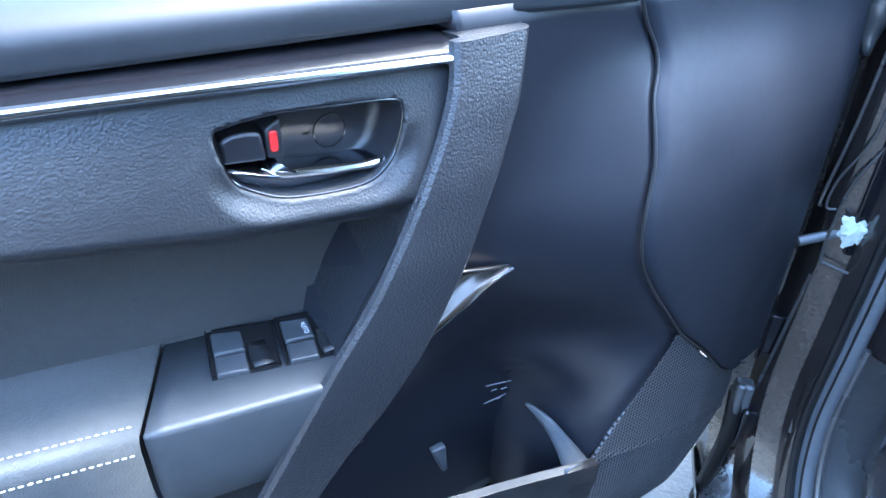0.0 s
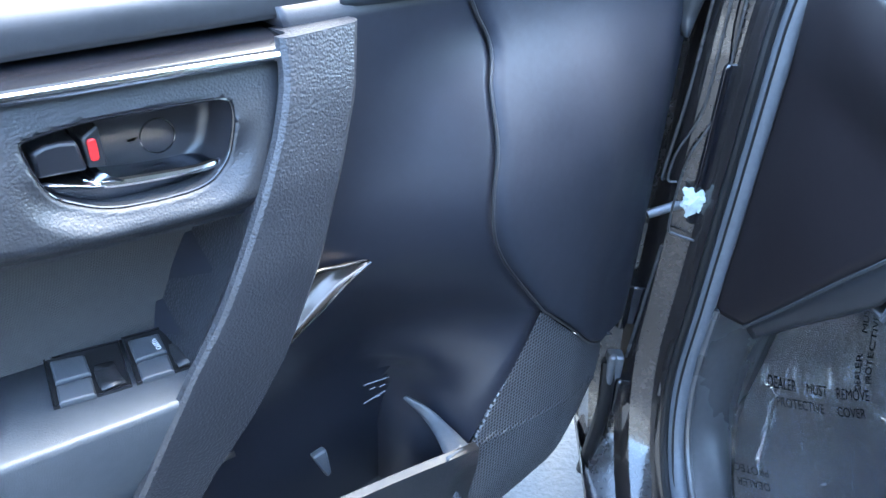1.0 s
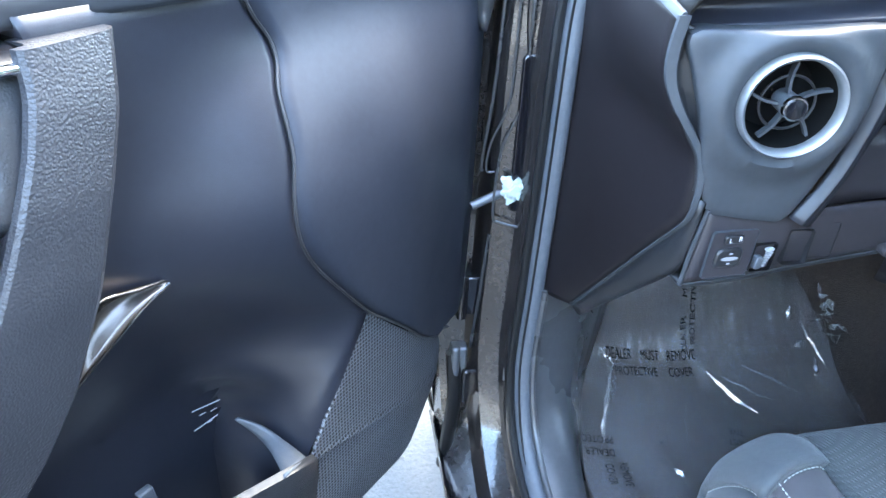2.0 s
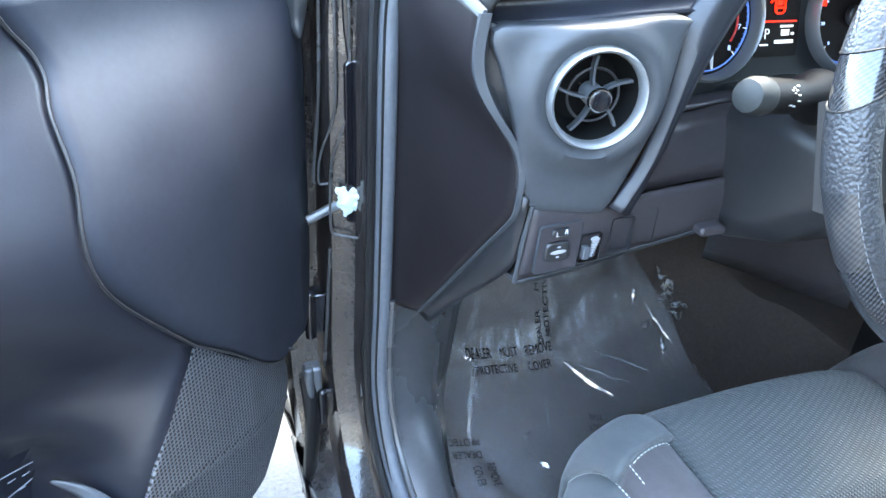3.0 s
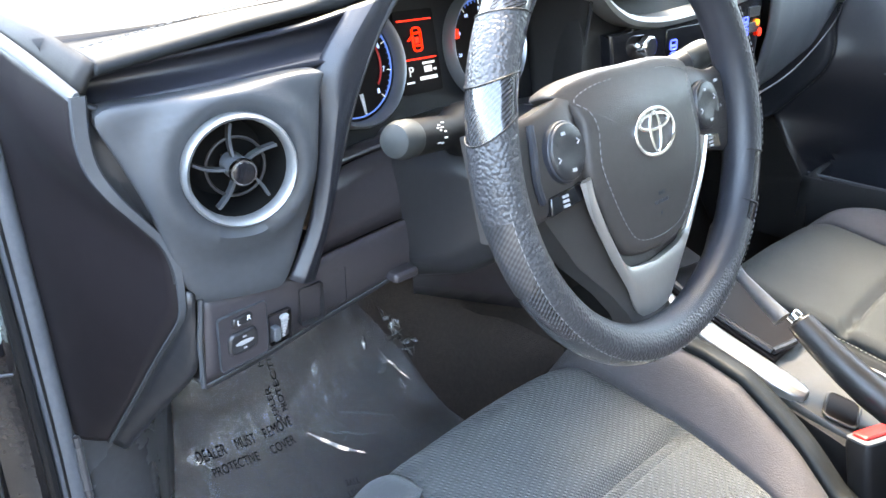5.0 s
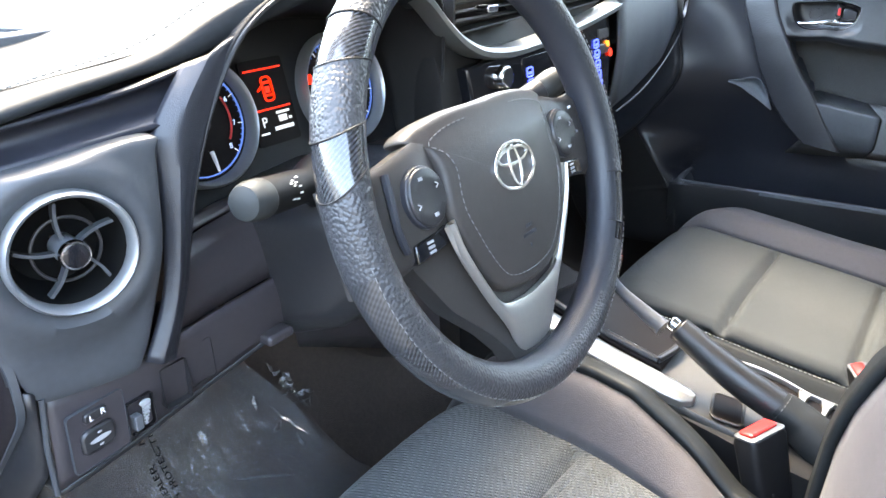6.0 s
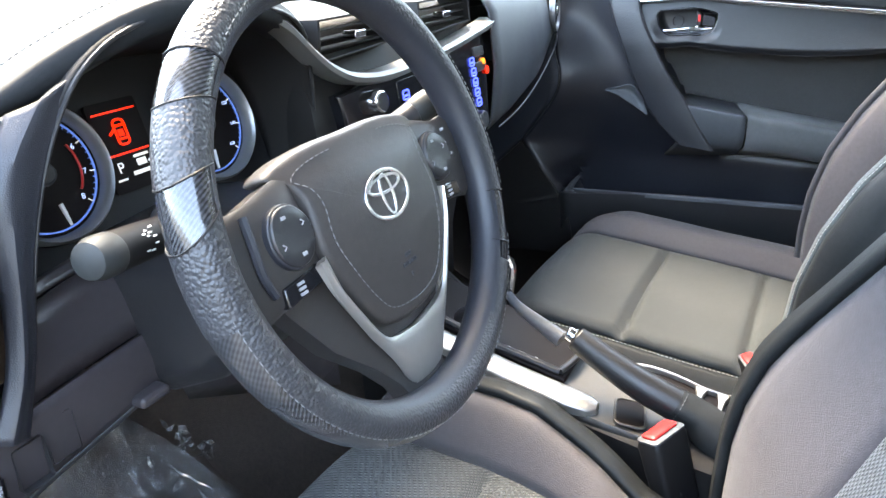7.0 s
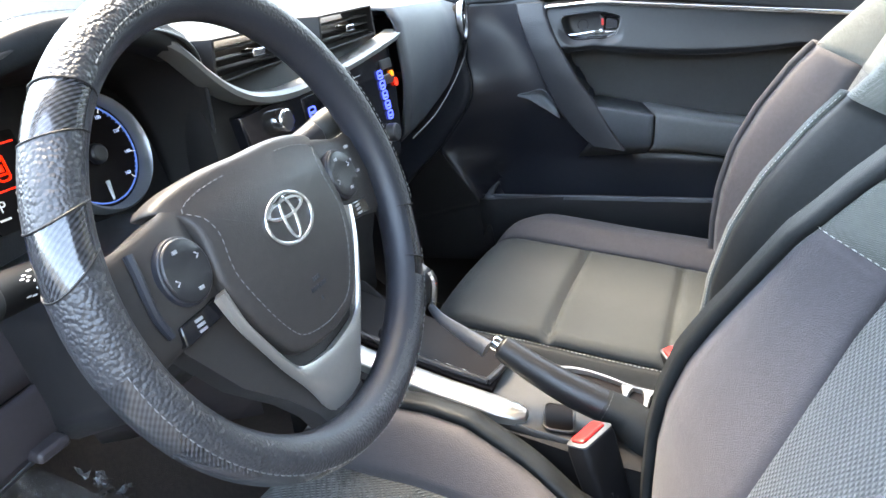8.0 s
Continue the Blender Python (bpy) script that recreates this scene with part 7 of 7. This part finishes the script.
for y, w in ((0.20, 0.016), (0.10, 0.018), (0.0, 0.019), (-0.07, 0.019), (-0.095, 0.016), (-0.106, 0.007)):
    z = ctop(y) + 0.012
    cx = -0.079
    rows.append([(cx - w, y, z - 0.016), (cx - w, y, z - 0.003), (cx - w * 0.6, y, z + 0.001), (cx + w * 0.6, y, z + 0.001), (cx + w, y, z - 0.003), (cx + w, y, z - 0.016)])
loft(bm, rows, True, True)
part("silver_strip", bm, SILVER, cons, "satin silver side strip", bevel=0.0015)
bm = bmesh.new()
loft(bm, [[(-0.099, y, ctop(y) - 0.006), (-0.094, y, ctop(y) + 0.0015), (0.0, y, ctop(y) + 0.003), (0.054, y, ctop(y) + 0.0015)] for y in (0.2, 0.12, 0.02, -0.08, -0.13, -0.18, -0.19)], False, False)
part("console_panel", bm, CONS, cons, "warm grey console top panel", thick=0.003, sharp=40)
# shift gate and lever
bm = bmesh.new()
rows = [[(-0.055, y, ctop(y) + 0.004), (-0.055, y, ctop(y) + 0.012), (0.055, y, ctop(y) + 0.012), (0.055, y, ctop(y) + 0.004)] for y in (0.20, 0.1, 0.0, -0.055)]
loft(bm, rows, True, True)
gate = part("shift_gate", bm, DISPLAY, cons, "gloss black shift gate with letters", bevel=0.003)
for k, w in enumerate("PRND"):
    y = 0.052 - 0.021 * k
    lettering(w, 0.012, frame_of((-0.0395, y, ctop(y) + 0.0128), (0.98, 0.0, 0.0), (0, 0, -1), (0, 1, 0.2)), GLOW_WHITE if k else mat("green_print", (0.1, 0.7, 0.4), 0.5), "gate_letter", gate)
bm = bmesh.new()
tube(bm, crom([(-0.048, -0.046, ctop(-0.05) + 0.016), (-0.0, -0.056, ctop(-0.05) + 0.016), (0.048, -0.046, ctop(-0.05) + 0.016)], 5), 0.005, 8)
tube(bm, [(-0.050, 0.19, ctop(0.19) + 0.016), (-0.050, 0.05, ctop(0.05) + 0.015), (-0.048, -0.046, ctop(-0.05) + 0.016)], 0.005, 8)
part("gate_edge", bm, PLASTIC, gate)
lev = thing("shift_lever", (0.0, 0.06, 0.55), "black shift lever with chrome trimmed knob", "shift lever")
bm = bmesh.new()
rings = []
for f, r in ((0.0, 0.034), (0.3, 0.026), (0.55, 0.018), (0.8, 0.013), (1.0, 0.012)):
    c = Vector((-0.015, 0.095 - 0.03 * f, 0.565 + 0.045 * f))
    rings.append([c + Vector((math.cos(t) * r * (1 + 0.08 * math.sin(5 * t + f * 9)), math.sin(t) * r * 1.1, 0)) for t in (2 * math.pi * j / 24 for j in range(24))])
loft(bm, rings, True, True)
part("boot", bm, LEATHER, lev, "creased leather boot")
bm = bmesh.new()
tube(bm, [(-0.015, 0.064, 0.605), (-0.015, 0.06, 0.625), (-0.015, 0.055, 0.655), (-0.015, 0.052, 0.668), (-0.015, 0.05, 0.675)], [0.014, 0.019, 0.022, 0.020, 0.012], 18)
knob = part("knob", bm, LEATHER, lev)
bm = bmesh.new()
tube(bm, crom([(-0.012, 0.037, 0.61), (-0.012, 0.033, 0.635), (-0.012, 0.031, 0.655), (-0.012, 0.036, 0.668)], 5), 0.005, 8)
part("knob_trim", bm, CHROME, knob, "chrome knob trim")
# tray at the lever's foot, cup holders; near-black plates stand in for their shade
TM = frame_of((0, -0.136, ctop(-0.136) + 0.001), (0.97, 0.22, 0), (0, 0, 1), (-0.22, 0.97, 0.17))
bm = bmesh.new()
ringplate(bm, rounded(0.058, 0.040, 0.010, 5, -0.062, 0.008), rounded(0.051, 0.033, 0.008, 5, -0.062, 0.008), 0.0, 0.0028, TM)
tray = part("small_tray", bm, CONS, cons, bevel=0.001)
bm = bmesh.new()
prism(bm, rounded(0.052, 0.034, 0.008, 5, -0.062, 0.008), 0.0, 0.0014, TM)
part("tray_floor", bm, DISPLAY, cons)
CM = frame_of((0, 0, ctop(-0.235) + 0.002 + 0.235 * 0.13), (1, 0, 0), (0, 0, 1), (0, 1, 0.13))
q = [(p.x, p.y) for p in crom([(0.020, -0.112, 0), (0.040, -0.122, 0), (0.047, -0.150, 0), (0.043, -0.185, 0), (0.034, -0.220, 0), (0.036, -0.262, 0), (0.040, -0.32, 0), (0.02, -0.34, 0), (-0.015, -0.34, 0), (-0.030, -0.31, 0), (-0.027, -0.25, 0), (-0.018, -0.20, 0), (-0.02, -0.16, 0), (-0.01, -0.125, 0)], 4, True)]
bm = bmesh.new()
ringplate(bm, [(0.008 + (a - 0.008) * 1.05, -0.225 + (b + 0.225) * 1.02) for a, b in q], [(0.008 + (a - 0.008) * 0.94, -0.225 + (b + 0.225) * 0.98) for a, b in q], 0.0, 0.009, CM)
part("cup_rim", bm, SILVER, cons, "silver cup holder rim", bevel=0.0015)
bm = bmesh.new()
prism(bm, [(0.008 + (a - 0.008) * 0.95, -0.225 + (b + 0.225) * 0.985) for a, b in q], 0.0, 0.0016, CM)
part("cup_floor", bm, DISPLAY, cons)
for y in (-0.211, -0.238):
    bm = bmesh.new()
    prism(bm, [(0.034, y - 0.008), (0.034, y + 0.008), (0.020, y + 0.004), (0.004, y + 0.0028), (-0.010, y + 0.004), (-0.024, y + 0.008), (-0.024, y - 0.008), (-0.010, y - 0.004), (0.004, y - 0.0028), (0.020, y - 0.004)], 0.001, 0.008, CM)
    part("cup_divider", bm, SILVER, cons, bevel=0.001)
# parking brake
pb = thing("parking_brake", (-0.05, -0.2, 0.48), "black leather parking brake lever with chrome button", "parking brake")
BT, BB = Vector((-0.045, -0.066, 0.588)), Vector((-0.056, -0.205, 0.524))
ax_ = (BT - BB)
bm = bmesh.new()
tube(bm, [BB + ax_ * f - Vector((0, 0, 0.006 * math.sin(math.pi * f))) for f in (0.0, 0.1, 0.3, 0.5, 0.7, 0.9, 1.0)], [0.0190, 0.0205, 0.0205, 0.0195, 0.0180, 0.0170, 0.0155], 20)
grip = part("grip", bm, mat("smooth_brake_leather", (0.013, 0.013, 0.014), 0.4, grain=[("noise", 900, 0.0002), ("noise", 60, 0.0006)]), pb, "black leather grip", bevel=0.002)
bm = bmesh.new()
tube(bm, [BT, BT + ax_ * 0.03, BT + ax_ * 0.08], [0.0095, 0.0098, 0.0095], 14)
part("button", bm, CHROME, grip, "chrome release button", bevel=0.002)
bm = bmesh.new()
rings = []
for f, r, off in ((0.08, 0.0195, 0), (-0.02, 0.0215, 0), (-0.10, 0.022, 0), (-0.12, 0.0245, -0.002), (-0.30, 0.029, -0.006), (-0.52, 0.038, -0.012), (-0.62, 0.045, -0.02)):
    c = BB + ax_ * f + Vector((0, 0, off))
    u = ax_.normalized()
    e1 = Vector((1, 0, 0))
    e2 = u.cross(e1)
    rings.append([c + (e1 * math.cos(t) + e2 * math.sin(t)) * r * (1 + 0.05 * math.sin(4 * t + f * 14)) for t in (2 * math.pi * j / 24 for j in range(24))])
loft(bm, rings, True, True)
part("boot", bm, VINYL, pb, "soft black boot")
bm = bmesh.new()
stitches(bm, [BB + ax_ * 0.05 + (Vector((1, 0, 0)) * math.cos(t) + ax_.normalized().cross(Vector((1, 0, 0))) * math.sin(t)) * 0.0205 for t in np.linspace(0, 6.28, 40)], 0.0035, 0.002, 0.0005)
part("stitching", bm, DARKTHREAD, pb)
# unidentified shiny strip in front of the brake, shaped to fit the camera's view
bm = bmesh.new()
tube(bm, crom([(-0.020, 0.036, 0.622), (-0.027, 0.018, 0.608), (-0.033, -0.014, 0.592), (-0.041, -0.046, 0.579)], 6), [0.0045 + 0.0004 * k for k in range(19)], 12, flat=0.7)
part("selector_sleeve", bm, mat("shiny_grey_strip", (0.05, 0.053, 0.06), 0.28, grain=[("noise", 40, 0.0015)]), lev, "shiny creased grey strip")


def buckle(M, label):
    b = thing("seat_belt_buckle", M @ Vector((0, 0, -0.13)), label, "seat belt buckle", "seat belt buckles")
    bm = bmesh.new()
    rings = []
    for z, w, d in ((-0.17, 0.013, 0.010), (-0.10, 0.019, 0.011), (-0.03, 0.022, 0.0125), (-0.004, 0.0225, 0.013), (0.0, 0.021, 0.0118)):
        rings.append([(a, y, z) for a, y in rounded(2 * w, 2 * d, 0.006, 4)])
    loft(bm, rings, True, True, M)
    part("housing", bm, DARKRUB, b, "black buckle housing", sharp=50)
    bm = bmesh.new()
    q = rounded(0.043, 0.024, 0.005, 4)
    loft(bm, [[(a, y, 0.0005) for a, y in q], [(a, y, 0.0022) for a, y in q], [(a * 0.94, y * 0.9, 0.003) for a, y in q]], True, True, M)
    part("rim", bm, GREY, b)
    bm = bmesh.new()
    q = rounded(0.034, 0.015, 0.003, 4)
    loft(bm, [[(a, y + 0.001, 0.002) for a, y in q], [(a, y + 0.001, 0.0048) for a, y in q], [(a * 0.93, y * 0.85 + 0.001, 0.0058) for a, y in q]], True, True, M)
    part("press_button", bm, REDPLASTIC, b, "red release button")
    bm = bmesh.new()
    for k in range(3):
        box(bm, -0.008 + 0.004 * k, -0.006 + 0.005 * k, -0.0136, -0.0124, -0.055 - 0.006 * k, -0.052 - 0.006 * k, M)
    part("moulded_mark", bm, PLASTIC, b)


buckle(frame_of((-0.118, -0.190, 0.528), (0.90, -0.42, 0.05), (0.40, 0.86, -0.28), (0.08, 0.27, 0.96)) @ Matrix.Scale(1.25, 4), "black seat belt buckle with red button beside the driver's seat")
buckle(frame_of((0.115, -0.262, 0.505), (0.85, 0.45, 0.0), (-0.44, 0.85, -0.25), (-0.1, 0.25, 0.96)), "black seat belt buckle with red button beside the passenger seat")

# protective film on the driver's floor
film = thing("floor_film", (-0.5, 0.4, 0.26), "clear wrinkled protective film with black print on the carpet", "plastic film")
FA = crom([(-0.665, -0.05, 0.262), (-0.668, 0.25, 0.262), (-0.662, 0.40, 0.268), (-0.615, 0.50, 0.31), (-0.592, 0.52, 0.40), (-0.585, 0.56, 0.48)], 6)
FB = crom([(-0.20, -0.05, 0.262), (-0.20, 0.25, 0.262), (-0.20, 0.40, 0.275), (-0.215, 0.50, 0.34), (-0.25, 0.56, 0.41), (-0.30, 0.60, 0.47)], 6)
def crease(p, u, v):
    h = 0.014 + 0.006 * noise.noise(Vector((p.x * 7, p.y * 4, p.z * 4))) + 0.0025 * noise.noise(Vector((p.x * 19 + 4, p.y * 11, p.z * 11)))
    return p + Vector((0, -0.4 * h, h))
bm = bmesh.new()
sheet(bm, FA, FB, 90, 90, crease)
fs = part("sheet", bm, FILM, film, "clear crumpled film")
fs.visible_shadow = False
from mathutils.bvhtree import BVHTree
_tree = BVHTree.FromPolygons([v.co for v in fs.data.vertices], [tuple(p.vertices) for p in fs.data.polygons])
def on_film(x, y, lift=0.0):
    hit = _tree.ray_cast(Vector((x, y, 0.8)), Vector((0, 0, -1)))[0]
    return Vector((x, y, (hit.z if hit else 0.29) + lift))
def film_print(x, y, turn, size, lines=("DEALER MUST REMOVE", "PROTECTIVE COVER")):
    """Two printed lines that lie on the film."""
    for line, dy in zip(lines, (0.62, -0.62)):
        m = Matrix.Translation((x, y, 0.8)) @ Matrix.Rotation(radians(turn), 4, "Z") @ Matrix.Translation((0, dy * size, 0)) @ Matrix.Diagonal((0.66, 1, 1, 1)) @ Matrix.Rotation(radians(-90), 4, "X")
        start = 0
        for word in line.split():
            mid = (start + len(word) / 2 - len(line) / 2) * 0.70 * size
            start += len(word) + 1
            ob = lettering(word, size, m @ Matrix.Translation((mid, 0, 0)), INK, "print", film, 0.0)
            for v in ob.data.vertices:
                v.co.z = on_film(v.co.x, v.co.y, 0.0030).z
film_print(-0.510, 0.474, -5, 0.0185)
film_print(-0.441, 0.516, 90, 0.0125, ("DEALER MUST", "PROTECTIVE"))
film_print(-0.633, 0.351, 171, 0.0190, ("DEALER", "PROTEC"))
film_print(-0.622, 0.298, -97, 0.0170, ("REMOVE", "COVER"))
film_print(-0.420, 0.345, 160, 0.0170, ("MUST", "TIVE"))
def fold(x0, y0, x1, y1, wide, high):
    """A sharp standing crease of the film."""
    rows = []
    a, b = Vector((x0, y0, 0)), Vector((x1, y1, 0))
    side = (b - a).normalized().cross(Vector((0, 0, 1)))
    for k in range(13):
        f = k / 12
        c = a.lerp(b, f) + side * 0.004 * noise.noise(Vector((f * 4, x0 * 30, y0 * 30)))
        s = math.sin(math.pi * (0.04 + 0.92 * f)) * (0.75 + 0.25 * noise.noise(Vector((f * 9, y0 * 20, 3))))
        rows.append([on_film(*(c - side * wide * s).xy, 0.0003), on_film(*c.xy, 0.0006 + high * s), on_film(*(c + side * wide * s).xy, 0.0003)])
    bm = bmesh.new()
    loft(bm, rows, False, False)
    ob = part("fold", bm, FOLD, film, "bright sharp crease", sharp=20)
    ob.visible_shadow = False
rg = random.Random(11)
for k in range(16):
    c = Vector((-0.232, 0.505, 0.415)).lerp(Vector((-0.160, 0.500, 0.315)), k / 15) + Vector((rg.uniform(-0.012, 0.012), rg.uniform(-0.010, 0.010), rg.uniform(-0.010, 0.010)))
    d = Vector((rg.uniform(-1, 1), rg.uniform(-1, 1), rg.uniform(-1, 1))).normalized()
    e = d.cross(Vector((rg.uniform(-1, 1), 0.4, 0.8))).normalized()
    bm = bmesh.new()
    m = bm.verts.new(c + d.cross(e) * 0.004)
    vs = [bm.verts.new(p) for p in (c + d * rg.uniform(0.008, 0.018), c + e * rg.uniform(0.004, 0.009), c - d * rg.uniform(0.008, 0.018), c - e * rg.uniform(0.004, 0.009))]
    for i in range(4):
        bm.faces.new((vs[i], vs[(i + 1) % 4], m))
    part("crumple", bm, FOLD, film, "crumpled edge of the film", sharp=15).visible_shadow = False
for x0, y0, x1, y1, wide, high in ((-0.560, 0.495, -0.606, 0.415, 0.004, 0.005), (-0.590, 0.440, -0.625, 0.355, 0.0055, 0.007), (-0.572, 0.462, -0.588, 0.425, 0.004, 0.005), (-0.423, 0.455, -0.366, 0.386, 0.0035, 0.006), (-0.364, 0.459, -0.287, 0.411, 0.002, 0.003), (-0.400, 0.448, -0.33, 0.400, 0.0016, 0.002), (-0.59, 0.50, -0.565, 0.475, 0.002, 0.003), (-0.52, 0.36, -0.545, 0.345, 0.003, 0.004), (-0.535, 0.465, -0.55, 0.39, 0.0012, 0.002), (-0.47, 0.42, -0.50, 0.34, 0.0012, 0.002), (-0.250, 0.480, -0.270, 0.470, 0.006, 0.006), (-0.262, 0.518, -0.270, 0.505, 0.005, 0.005), (-0.24, 0.455, -0.245, 0.43, 0.005, 0.006), (-0.25, 0.50, -0.225, 0.44, 0.002, 0.004), (-0.54, 0.30, -0.53, 0.285, 0.006, 0.005)):
    fold(x0, y0, x1, y1, wide, high)
